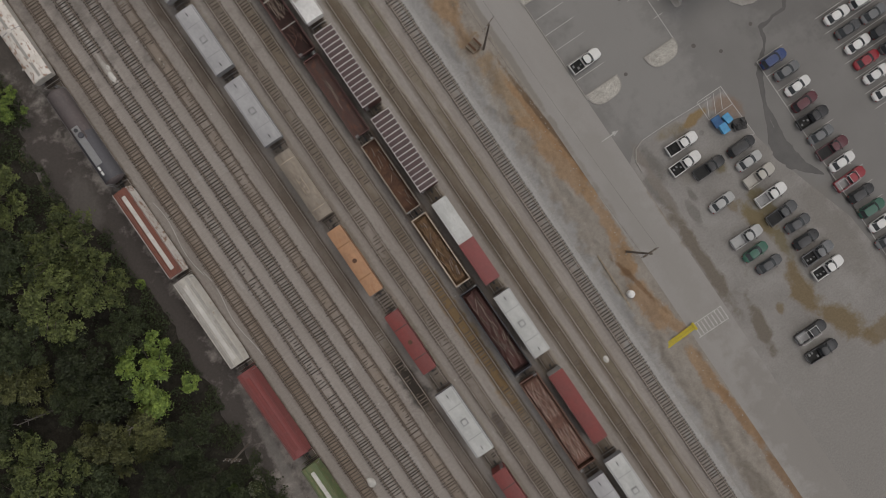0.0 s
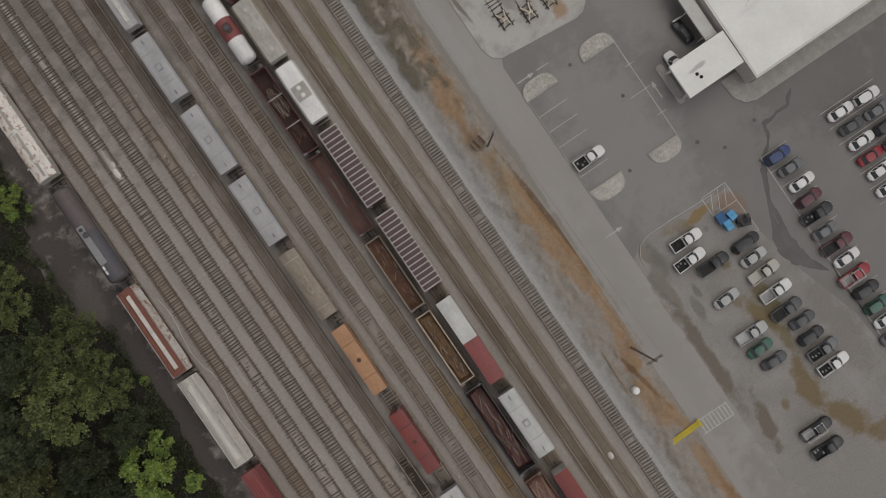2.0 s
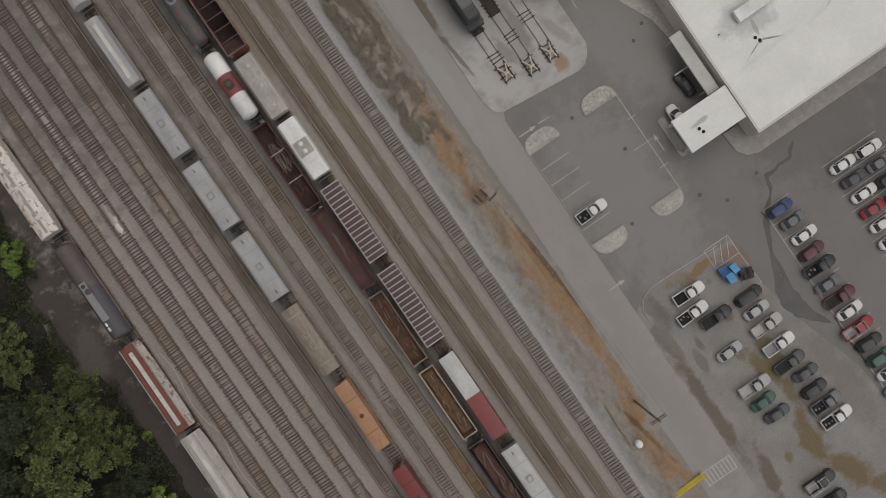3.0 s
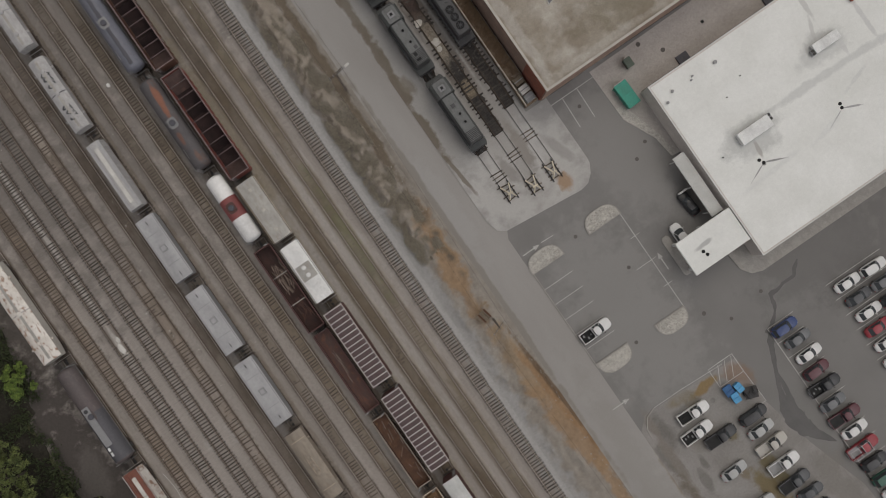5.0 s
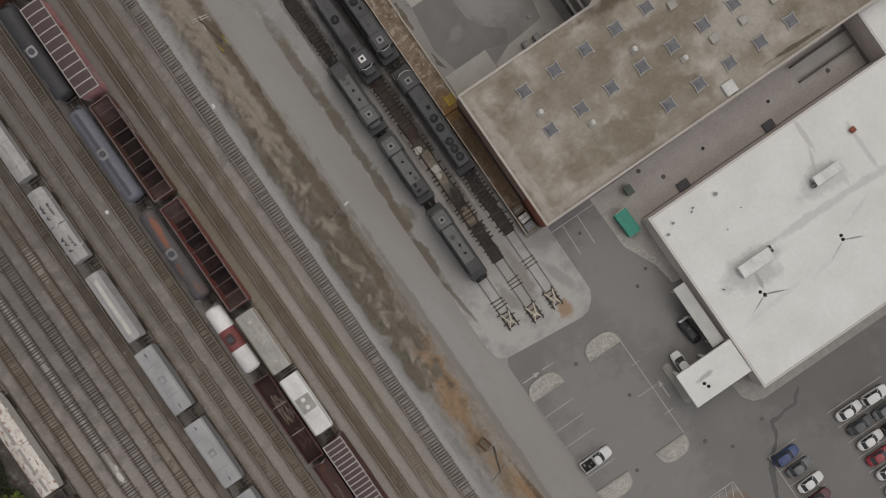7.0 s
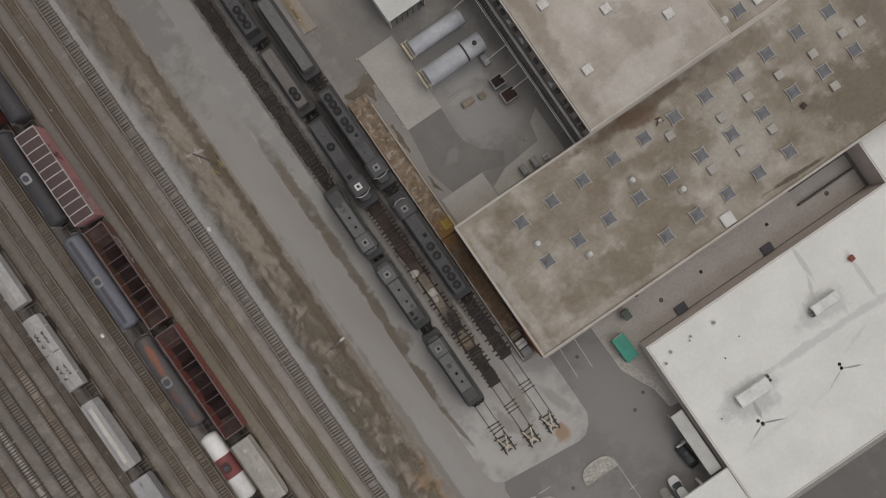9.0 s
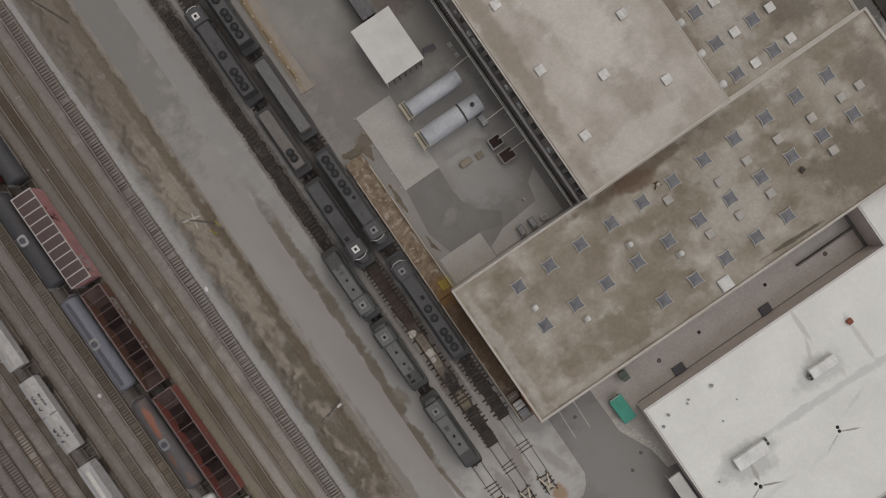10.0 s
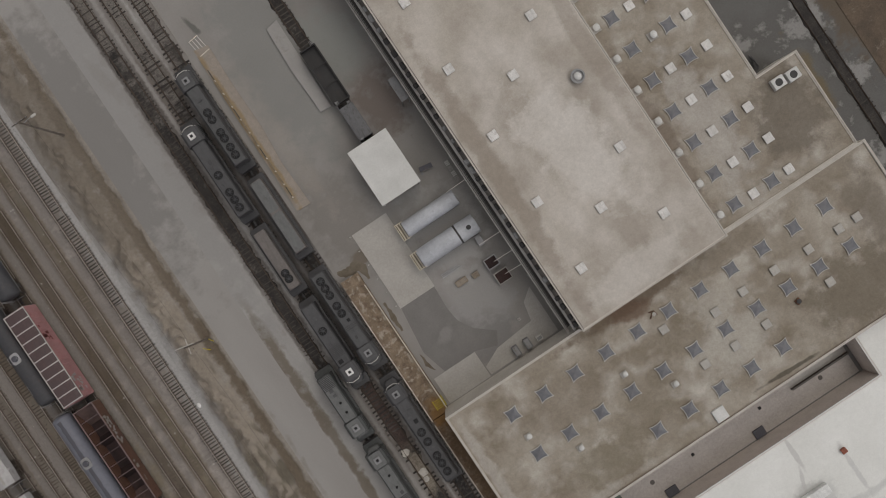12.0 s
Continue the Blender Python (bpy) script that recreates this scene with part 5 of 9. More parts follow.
        for s in (-1, 1):
            for e in (-1, 1):
                bm = bmesh.new()
                box(bm, s * hw, s * (hw + 0.35), e * l * 0.33 - 0.15, e * l * 0.33 + 0.15, h - 0.25, h - 0.2)
                part("side_step", bm, roof, car)
    platform_ends(car, l - 0.9, w, body, 0.9)
    under(car, l)
    return car


def boxcar(x, y0, y1, body, roof, label, w=3.1, h=4.5, ribs=0, rib_mat=None, roof_b=None, hatch_mid=False):
    car = freight("boxcar", label, x, y0, y1)
    l, hw = y1 - y0, w / 2
    for s in (-1, 1):
        bm = bmesh.new()
        box(bm, s * hw - 0.05, s * hw + 0.05, -l / 2, l / 2, 1.05, h)
        part("side_wall", bm, body, car)
        bm = bmesh.new()
        box(bm, -0.035, 0.035, 0, 0.12, 1.1, h - 0.1)
        post = to_mesh("side_post", bm, body)
        for k in range(int(l / 1.0)):
            yy = -l / 2 + 0.4 + 1.0 * k
            if abs(yy) > 1.7:
                place("side_post", post, car, s * (hw + 0.085), yy)
        bm = bmesh.new()
        box(bm, s * (hw + 0.06), s * (hw + 0.14), -1.6, 1.6, 1.15, h - 0.25)
        part("sliding_door", bm, body, car)
        bm = bmesh.new()
        box(bm, -hw + 0.05, hw - 0.05, s * (l / 2) - 0.05, s * (l / 2) + 0.05, 1.05, h)
        part("end_wall", bm, body, car)
    bm = bmesh.new()
    box(bm, -hw + 0.05, hw - 0.05, -l / 2 + 0.05, l / 2 - 0.05, 1.0, 1.15)
    part("floor", bm, M["wood"], car)
    if roof_b:
        for m, a, b in ((roof, -0.02, l / 2 + 0.02), (roof_b, -l / 2 - 0.02, -0.06)):
            bm = bmesh.new()
            curved_roof(bm, w + 0.24, h, 0.14, l, 6, 0.08, a, b)
            part("roof_panel", bm, m, car)
    else:
        bm = bmesh.new()
        curved_roof(bm, w + 0.24, h, 0.14, l + 0.04, 6, 0.08)
        part("roof", bm, roof, car)
    for k in range(ribs):
        yy = -l / 2 + 0.12 + (l - 0.24) * k / (ribs - 1)
        bm = bmesh.new()
        curved_roof(bm, w + 0.26, h + 0.06, 0.14, 0, 6, 0.1, yy - 0.085, yy + 0.085)
        part("roof_rib", bm, rib_mat, car, "white raised roof rib")
    if ribs:
        for s in (-1, 1):
            bm = bmesh.new()
            box(bm, s * (hw + 0.06) - 0.06, s * (hw + 0.06) + 0.06, -l / 2, l / 2, h - 0.02, h + 0.1)
            part("roof_edge", bm, rib_mat, car, "white roof edge rail")
    if not ribs:
        r = random.Random(int(100 * y0))
        n = max(4, int(l / 1.25))
        for k in range(1, n):
            yy = -l / 2 + l * k / n
            bm = bmesh.new()
            curved_roof(bm, w + 0.22, h + 0.012, 0.14, 0, 6, 0.05, yy - 0.03, yy + 0.03)
            part("roof_seam", bm, roof if not roof_b or yy > 0 else roof_b, car)
    if hatch_mid:
        bm = bmesh.new()
        lathe_z(bm, [(h + 0.05, 0.34), (h + 0.22, 0.34), (h + 0.22, 0.22), (h + 0.16, 0.02)], n=14)
        part("hatch_ring", bm, M["inside_rust"], car, "rusty hatch ring")
        for s in (-1, 1):
            bm = bmesh.new()
            curved_roof(bm, w + 0.28, h + 0.02, 0.14, 0, 6, 0.06, s * l * 0.25 - 0.09, s * l * 0.25 + 0.09)
            part("roof_strap", bm, hatch_mid, car, "rust-stained roof strap")
    platform_ends(car, l, w, M["dark_metal"], 0.45)
    under(car, l)
    return car


def tank_car(x, y0, y1, shell, label, r=1.5, band=None, deck=None, marks=True):
    car = freight("tank_car", label, x, y0, y1)
    l = y1 - y0 - 0.6
    zc = 1.25 + r
    dome = [(-l / 2, 0.05), (-l / 2 + 0.06, r * 0.5), (-l / 2 + 0.22, r * 0.8), (-l / 2 + 0.45, r * 0.96), (-l / 2 + 0.7, r)]
    bm = bmesh.new()
    lathe_y(bm, dome + [(-y, q) for y, q in reversed(dome)], 0, zc, 28)
    part("shell", bm, shell, car, smooth=True)
    if band:
        bm = bmesh.new()
        lathe_y(bm, [(-l * 0.15, r * 0.9), (-l * 0.15, r + 0.012), (l * 0.15, r + 0.012), (l * 0.15, r * 0.9)], 0, zc, 28)
        part("painted_band", bm, band, car, "dull red painted band", smooth=True)
    bm = bmesh.new()
    lathe_z(bm, [(zc + r - 0.1, 0.45), (zc + r + 0.28, 0.45), (zc + r + 0.36, 0.36), (zc + r + 0.37, 0.02)], n=16)
    part("manway", bm, M["t_grey"], car, "dark manway lid", smooth=True)
    bm = bmesh.new()
    slab(bm, rounded(1.35, 1.7, 0.42, 3), zc + r - 0.05, zc + r + 0.02)
    deck_ob = part("top_platform", bm, deck or M["grey_metal"], car)
    for s in (-1, 1):
        bm = bmesh.new()
        for yy in (-0.5, 0.5):
            tube(bm, (s * 0.64, yy, zc + r), (s * 0.64, yy, zc + r + 0.75), 0.025, 5)
        tube(bm, (s * 0.64, -0.5, zc + r + 0.75), (s * 0.64, 0.5, zc + r + 0.75), 0.025, 5)
        part("handrail", bm, deck or M["grey_metal"], deck_ob)
    if marks:
        for k in range(4):
            bm = bmesh.new()
            yy = -l * 0.36 + 0.42 * k
            lathe_piece = [(0.75 + 0.05 * i) for i in range(3)]
            for a0, a1 in zip(lathe_piece, lathe_piece[1:]):
                q = [((r + 0.01) * math.sin(a), y, zc + (r + 0.01) * math.cos(a)) for a, y in ((-a0, yy), (-a0, yy + 0.28), (-a1, yy + 0.28), (-a1, yy))]
                bm.faces.new([bm.verts.new(p) for p in q])
            part("marking_bar", bm, M["hatch_white"], car, "short white marking bar")
    for s in (-1, 1):
        bm = bmesh.new()
        box(bm, -1.2, 1.2, s * (l / 2 - 1.6) - 0.3, s * (l / 2 - 1.6) + 0.3, 0.85, 1.75)
        part("saddle", bm, M["dark_metal"], car)
        bm = bmesh.new()
        tube(bm, (s * (r + 0.12), -l / 2 + 0.2, zc - 0.1), (s * (r + 0.12), l / 2 - 0.2, zc - 0.1), 0.03, 5)
        part("side_rail", bm, M["grey_metal"], car)
    platform_ends(car, l - 0.2, 2.6, M["grey_metal"], 0.45)
    under(car, y1 - y0 - 0.2)
    return car


def debris(name, label, x, y0, y1, w, z, material, count, long=(0.6, 2.2), seed=1, tilt=0.25, cat="load", spread=0.4):
    """A heap of boards, ties or scrap lying in an open car."""
    r = np.random.RandomState(seed)
    t = thing(name, label, cat, x, (y0 + y1) / 2, z)
    cy = (y0 + y1) / 2
    for k in range(count):
        bm = bmesh.new()
        a = r.normal(math.pi / 2, spread)
        d = Vector((math.cos(a), math.sin(a), r.normal(0, 0.04)))
        q = r.uniform(*long)
        c = Vector((r.uniform(-w, w), r.uniform(y0 + q / 2, y1 - q / 2) - cy, r.uniform(0.02, tilt)))
        d.x *= max(0.1, min(1.0, (w + 0.2 - abs(c.x)) / 0.8))
        tube(bm, c - d * q / 2, c + d * q / 2, r.uniform(0.03, 0.085), 4)
        part("piece", bm, material, t)
    return t


def heap(name, label, x, y0, y1, w, z, h, material, seed=1):
    bm = bmesh.new()
    nx, ny = 8, max(6, int((y1 - y0) / 0.35))
    rows = []
    for j in range(ny + 1):
        y = y0 + (y1 - y0) * j / ny
        rows.append([bm.verts.new((-w + 2 * w * i / nx, y, z + h * (0.5 + 0.6 * noise.noise((i * 0.5 + seed * 7, y * 0.8, seed))) * (1 if 0 < i < nx and 0 < j < ny else 0.1))) for i in range(nx + 1)])
    for a, b in zip(rows, rows[1:]):
        for i in range(nx):
            bm.faces.new((a[i], a[i + 1], b[i + 1], b[i]))
    return solid(name, bm, material, label, "load", kind="stuff", x=x)


def gondola(x, y0, y1, body, inside, label, w=2.95, wall=1.5, floor_z=1.15, bars=0, bar_mat=None, rim=None):
    car = freight("gondola_car", label, x, y0, y1)
    l, hw, top = y1 - y0, w / 2, floor_z + wall
    bm = bmesh.new()
    box(bm, -hw, hw, -l / 2, l / 2, floor_z - 0.15, floor_z)
    part("floor", bm, inside, car)
    for s in (-1, 1):
        bm = bmesh.new()
        box(bm, s * hw - 0.04, s * hw + 0.04, -l / 2, l / 2, floor_z, top)
        part("side_wall", bm, body, car)
        bm = bmesh.new()
        box(bm, -0.05, 0.05, 0, 0.12, floor_z - 0.1, top - 0.05)
        post = to_mesh("side_post", bm, body)
        for k in range(int(l / 1.1)):
            place("side_post", post, car, s * (hw + 0.09), -l / 2 + 0.3 + 1.1 * k)
        bm = bmesh.new()
        box(bm, s * (hw + 0.03) - 0.1, s * (hw + 0.03) + 0.1, -l / 2 - 0.05, l / 2 + 0.05, top, top + 0.1)
        part("top_rim", bm, rim or body, car)
        bm = bmesh.new()
        box(bm, -hw + 0.04, hw - 0.04, s * (l / 2) - 0.04, s * (l / 2) + 0.04, floor_z, top)
        part("end_wall", bm, body, car)
        bm = bmesh.new()
        box(bm, -hw - 0.07, hw + 0.07, s * (l / 2) - 0.09, s * (l / 2) + 0.09, top + 0.002, top + 0.105)
        part("end_rim", bm, rim or body, car)
    for k in range(bars):
        yy = -l / 2 + l * (k + 1) / (bars + 1)
        bm = bmesh.new()
        box(bm, -hw, hw, yy - 0.07, yy + 0.07, top - 0.12, top + 0.02)
        part("cross_brace", bm, bar_mat or body, car)
    platform_ends(car, l, w, M["dark_metal"], 0.4)
    under(car, l)
    return car


def open_hopper(x, y0, y1, body, inside, label, w=3.1, h=3.7, cells=7, rim=None):
    """A tall open-top hopper: sloped ends inside, cross braces, ribbed sides."""
    car = gondola(x, y0, y1, body, inside, label, w, h - 1.15, 1.15, cells - 1, M["stripe_base"], rim)
    car.name = "open_hopper"
    l, hw = y1 - y0, w / 2
    for s in (-1, 1):
        bm = bmesh.new()
        a, b = s * (l / 2 - 0.1), s * (l / 2 - 2.6)
        v = [bm.verts.new(p) for p in ((-hw + 0.05, a, h - 0.5), (hw - 0.05, a, h - 0.5), (hw - 0.05, b, 1.25), (-hw + 0.05, b, 1.25))]
        u = [bm.verts.new((p.co.x, p.co.y, p.co.z - 0.08)) for p in v]
        bm.faces.new(v)
        bm.faces.new(list(reversed(u)))
        for i in range(4):
            bm.faces.new((v[i], u[i], u[(i + 1) % 4], v[(i + 1) % 4]))
        part("slope_sheet", bm, M["slope_brown"], car, "dull maroon sloped end sheet")
    for k in range(2):
        yy = -l / 6 + l / 3 * k
        bm = bmesh.new()
        v0 = [(-hw + 0.06, yy - 0.8, 1.2), (hw - 0.06, yy - 0.8, 1.2), (hw - 0.06, yy, 2.3), (-hw + 0.06, yy, 2.3)]
        v1 = [(-hw + 0.06, yy, 2.3), (hw - 0.06, yy, 2.3), (hw - 0.06, yy + 0.8, 1.2), (-hw + 0.06, yy + 0.8, 1.2)]
        for q in (v0, v1):
            bm.faces.new([bm.verts.new(p) for p in q])
        part("ridge_sheet", bm, inside, car)
    return car


M["hatch_white"] = paint("dusty_white_paint", (0.60, 0.585, 0.55), rust=(0.36, 0.31, 0.26), edge=(0.58, 0.78))
M["h_grey"] = paint("blue_grey_paint", (0.395, 0.392, 0.398), rust=(0.31, 0.305, 0.305), edge=(0.6, 0.8), size=3)
# darker copy of the grey; on hopper sides it carries painted shade
M["h_grey_dark"] = paint("shaded_grey_paint", (0.255, 0.255, 0.26), rust=(0.17, 0.16, 0.15), edge=(0.6, 0.8), size=3)
M["h_white"] = paint("chalky_white_paint", (0.52, 0.525, 0.51), rust=(0.38, 0.37, 0.35), edge=(0.58, 0.8), size=3)
M["h_chalk"] = paint("dirty_chalk_grey_paint", (0.43, 0.42, 0.415), rust=(0.30, 0.285, 0.275), edge=(0.52, 0.72), size=1.8)
M["h_mottled"] = paint("stained_cream_paint", (0.68, 0.65, 0.61), dirt=(0.56, 0.52, 0.47), rust=(0.30, 0.20, 0.145), edge=(0.525, 0.6), size=1.6)
M["h_dusty"] = paint("dusty_grey_beige_paint", (0.40, 0.385, 0.355), rust=(0.29, 0.265, 0.235), edge=(0.5, 0.7), size=2)
M["h_cream"] = paint("cream_grey_paint", (0.50, 0.475, 0.43), rust=(0.36, 0.32, 0.275), edge=(0.55, 0.75), size=2)
M["red"] = paint("oxide_red_paint", (0.205, 0.052, 0.047), rust=(0.155, 0.05, 0.044), edge=(0.56, 0.75), size=3)
M["red_pink"] = paint("faded_red_paint", (0.24, 0.073, 0.07), rust=(0.20, 0.075, 0.068), edge=(0.56, 0.75), size=3)
M["red_orange"] = paint("faded_orange_red_paint", (0.27, 0.085, 0.068), rust=(0.22, 0.08, 0.06), edge=(0.54, 0.75), size=2)
M["maroon"] = paint("maroon_paint", (0.105, 0.048, 0.042), rust=(0.075, 0.038, 0.032), edge=(0.55, 0.75), size=2)
M["brown"] = paint("brown_rust_paint", (0.155, 0.08, 0.055), rust=(0.10, 0.055, 0.04), edge=(0.55, 0.72), size=1.5)
M["orange"] = paint("faded_orange_paint", (0.42, 0.235, 0.13), rust=(0.33, 0.165, 0.085), edge=(0.55, 0.72), size=2.2)
M["tan"] = paint("tan_dusty_paint", (0.275, 0.235, 0.19), rust=(0.2, 0.16, 0.12), edge=(0.52, 0.7), size=1.4)
M["silver"] = paint("dull_blue_silver_paint", (0.155, 0.16, 0.19), rust=(0.13, 0.128, 0.145), edge=(0.55, 0.75), size=3, rough=0.42)
M["t_black"] = paint("black_tank_paint", (0.055, 0.055, 0.06), rust=(0.085, 0.075, 0.07), edge=(0.56, 0.75), size=3)
M["t_grey"] = paint("slate_grey_paint", (0.085, 0.085, 0.10), rust=(0.12, 0.10, 0.095), edge=(0.56, 0.75), size=3)
M["t_plum"] = paint("plum_grey_paint", (0.118, 0.098, 0.098), rust=(0.15, 0.125, 0.12), edge=(0.56, 0.75), size=3)
M["t_slate"] = paint("slate_blue_grey_paint", (0.092, 0.09, 0.10), rust=(0.12, 0.112, 0.115), edge=(0.56, 0.75), size=3)
M["t_rusty"] = surface("grey_and_rust_paint", (0.108, 0.1, 0.102), (0.082, 0.076, 0.079), size=3, rough=0.55, grain=0.1, grain_size=0.12, bump=0.15, bump_depth=0.01, detail=4, space="world", spots=(0.115, 0.085, 0.076), spot_size=1.8,
                       stains=[(-1.15, 77.0, 0.42, 3.4, -3, (0.235, 0.098, 0.06), 0.9), (-1.7, 70.2, 0.3, 1.2, 0, (0.17, 0.085, 0.06), 0.7), (-1.1, 67.2, 0.35, 0.9, 0, (0.16, 0.085, 0.06), 0.6)])
M["white"] = paint("clean_white_paint", (0.79, 0.785, 0.77), rust=(0.66, 0.65, 0.63), edge=(0.6, 0.85), size=4)
M["green_car"] = paint("green_paint", (0.13, 0.17, 0.075), rust=(0.2, 0.18, 0.1), edge=(0.5, 0.7), size=1.5)
M["deck_rust"] = paint("rusted_deck", (0.085, 0.042, 0.034), rust=(0.15, 0.065, 0.04), edge=(0.5, 0.7), size=1.5)
M["stripe_base"] = paint("brown_grey_roof_paint", (0.090, 0.060, 0.060), rust=(0.12, 0.078, 0.074), edge=(0.55, 0.75), size=2)
M["rib_white"] = paint("dirty_white_rib_paint", (0.48, 0.45, 0.43), rust=(0.32, 0.28, 0.26), edge=(0.55, 0.8))
M["pink"] = paint("faded_pink_paint", (0.46, 0.24, 0.24), rust=(0.36, 0.13, 0.13), edge=(0.55, 0.75))
# near-black maroon: the depth shade of open insides is in the colour
M["inside_dark"] = surface("shaded_hopper_steel", (0.021, 0.0145, 0.015), (0.042, 0.026, 0.025), size=1.5, rough=0.9)
M["slope_brown"] = surface("worn_maroon_slope_steel", (0.115, 0.078, 0.07), (0.07, 0.046, 0.043), size=1.4, rough=0.85, spots=(0.15, 0.088, 0.068), spot_size=0.9)
M["rim_mauve"] = paint("dusty_mauve_rim_paint", (0.165, 0.115, 0.11), rust=(0.11, 0.068, 0.062), edge=(0.52, 0.7), size=1.5)
M["inside_maroon"] = surface("maroon_inner_steel", (0.06, 0.032, 0.028), (0.038, 0.026, 0.024), size=1.2, rough=0.9)
M["inside_rust"] = surface("rusty_inner_steel", (0.13, 0.07, 0.045), (0.085, 0.05, 0.036), size=1.0, rough=0.9, spots=(0.2, 0.12, 0.07), spot_size=0.7)
M["scrap"] = surface("pale_scrap_timber", (0.27, 0.22, 0.185), (0.15, 0.115, 0.095), size=0.6, rough=0.9, grain=0.3, wave=0.6, vary=0.5)
M["brick_load"] = surface("brick_dust_load", (0.215, 0.12, 0.093), (0.15, 0.085, 0.068), size=0.7, rough=0.95, grain=0.3, bump=0.7, bump_depth=0.05)
M["pink_scrap"] = surface("pink_dusted_timber", (0.36, 0.265, 0.225), (0.24, 0.15, 0.12), size=0.6, rough=0.9, grain=0.3, vary=0.4)
M["ochre_load"] = surface("ochre_dust_load", (0.185, 0.115, 0.065), (0.12, 0.078, 0.048), size=0.8, rough=0.95, grain=0.35, bump=0.7, bump_depth=0.05)

M["rim_tan"] = paint("worn_pale_tan_paint", (0.50, 0.42, 0.33), rust=(0.26, 0.185, 0.125), edge=(0.5, 0.7), size=1.0)
M["tan_rust"] = paint("rust_stained_orange_paint", (0.30, 0.16, 0.075), rust=(0.22, 0.11, 0.05), edge=(0.5, 0.7), size=1.0)
M["rust_red"] = paint("flaking_rust_red_paint", (0.20, 0.075, 0.052), rust=(0.12, 0.06, 0.045), edge=(0.52, 0.7), size=1.2)
M["w_cream"] = paint("chalky_cream_paint", (0.66, 0.635, 0.58), rust=(0.42, 0.33, 0.25), edge=(0.58, 0.75), size=1.6)
XW, XB, XC, XD = track_x(-1), track_x(5), track_x(8), track_x(9)
# west train
covered_hopper(XW, 54.4, 70.8, M["h_cream"], M["h_mottled"], "cream covered hopper car mottled with brown rust stains", "round", h=4.2)
wt = tank_car(XW, 36.0, 52.8, M["t_plum"], "long plum-grey tank car with a pale top panel", 1.5, deck=M["t_plum"], marks=False)
bm = bmesh.new()
box(bm, -0.8, 0.3, -5.0, 1.6, 3.9, 4.32)
part("top_panel", bm, M["h_grey_dark"], wt, "pale grey top walkway panel", bevel=0.04)
bm = bmesh.new()
lathe_y(bm, [(-7.6, 1.35), (-7.6, 1.512), (0.4, 1.512), (0.4, 1.35)], 0, 2.75, 28)
part("painted_half", bm, M["t_slate"], wt, "slate-grey painted half", smooth=True)
bm = bmesh.new()
lathe_z(bm, [(4.32, 0.3), (4.42, 0.3), (4.44, 0.05)], cx=-0.25, cy=1.0, n=14)
part("panel_valve", bm, M["t_black"], wt, "dark round valve cover")
for k in range(2):
    bm = bmesh.new()
    box(bm, -0.75, -0.45, -6.6 + 0.8 * k, -6.0 + 0.8 * k, 4.1, 4.3)
    part("marking_bar", bm, M["white"], wt, "short white marking bar")
covered_hopper(XW, 19.8, 34.6, M["h_mottled"], M["rust_red"], "rust-brown covered hopper car with a pale trough hatch", "trough", edge=M["rib_white"])
covered_hopper(XW, 3.8, 18.8, M["w_cream"], M["h_cream"], "cream-white covered hopper car with a long trough hatch", "trough", board=M["h_dusty"], edge=M["w_cream"])
covered_hopper(XW, -12.5, 2.4, M["red_pink"], M["red_pink"], "faded red covered hopper car with a long roof trough", "trough", trough=M["red"], board=M["red"])
covered_hopper(XW, -30.0, -14.4, M["green_car"], M["green_car"], "green covered hopper car with a white trough hatch", "trough")
# hopper train
covered_hopper(XB, 94.2, 106.4, M["h_chalk"], M["h_chalk"], "chalky white rounded covered hopper car", "round", w=2.5, h=3.9)
b2 = covered_hopper(XB, 79.8, 92.0, M["h_chalk"], M["h_chalk"], "chalky white rounded hopper car with dark graffiti marks", "round", w=2.5, h=3.9)
rg = random.Random(5)


def sprayed(pts, width):
    """One sprayed stroke over the bulged roof."""
    bm = bmesh.new()
    for (xa, ya), (xb, yb) in zip(pts, pts[1:]):
        d = Vector((xb - xa, yb - ya)).normalized()
        n = Vector((-d.y, d.x)) * width / 2
        q = [(xa - n.x - d.x * 0.04, ya - n.y - d.y * 0.04), (xb - n.x + d.x * 0.04, yb - n.y + d.y * 0.04), (xb + n.x, yb + n.y), (xa + n.x, ya + n.y)]
        bm.faces.new([bm.verts.new((px, py, 3.915 + 0.5 * (1 - (px / 1.25) ** 2))) for px, py in q])
    part("paint_mark", bm, M["t_black"], b2, "dark sprayed paint mark")


for mid in (-2.9, 2.6):
    y = mid - 1.1
    for k in range(4):
        step = rg.uniform(0.38, 0.62)
        sprayed([(rg.uniform(0.68, 0.85), y), (rg.uniform(0.4, 0.55), y + step * 0.25), (rg.uniform(0.62, 0.8), y + step * 0.6), (rg.uniform(0.38, 0.5), y + step * 0.85)][:rg.choice((3, 4))], rg.uniform(0.08, 0.17))
        y += step
    for k in range(3):
        y = mid - 1.4 + 0.95 * k + rg.uniform(-0.2, 0.2)
        sprayed([(rg.uniform(-0.3, 0.0), y), (rg.uniform(-0.75, -0.5), y + rg.uniform(0.1, 0.4)), (rg.uniform(-0.4, -0.1), y + rg.uniform(0.5, 0.8))], rg.uniform(0.1, 0.3))
bm = bmesh.new()
for k in range(10):
    xa, xb = -1.2 + 0.24 * k, -1.2 + 0.24 * (k + 1)
    bm.faces.new([bm.verts.new((px, py, 3.92 + 0.5 * (1 - (px / 1.25) ** 2))) for px, py in ((xa, -0.07), (xb, -0.07), (xb, 0.07), (xa, 0.07))])
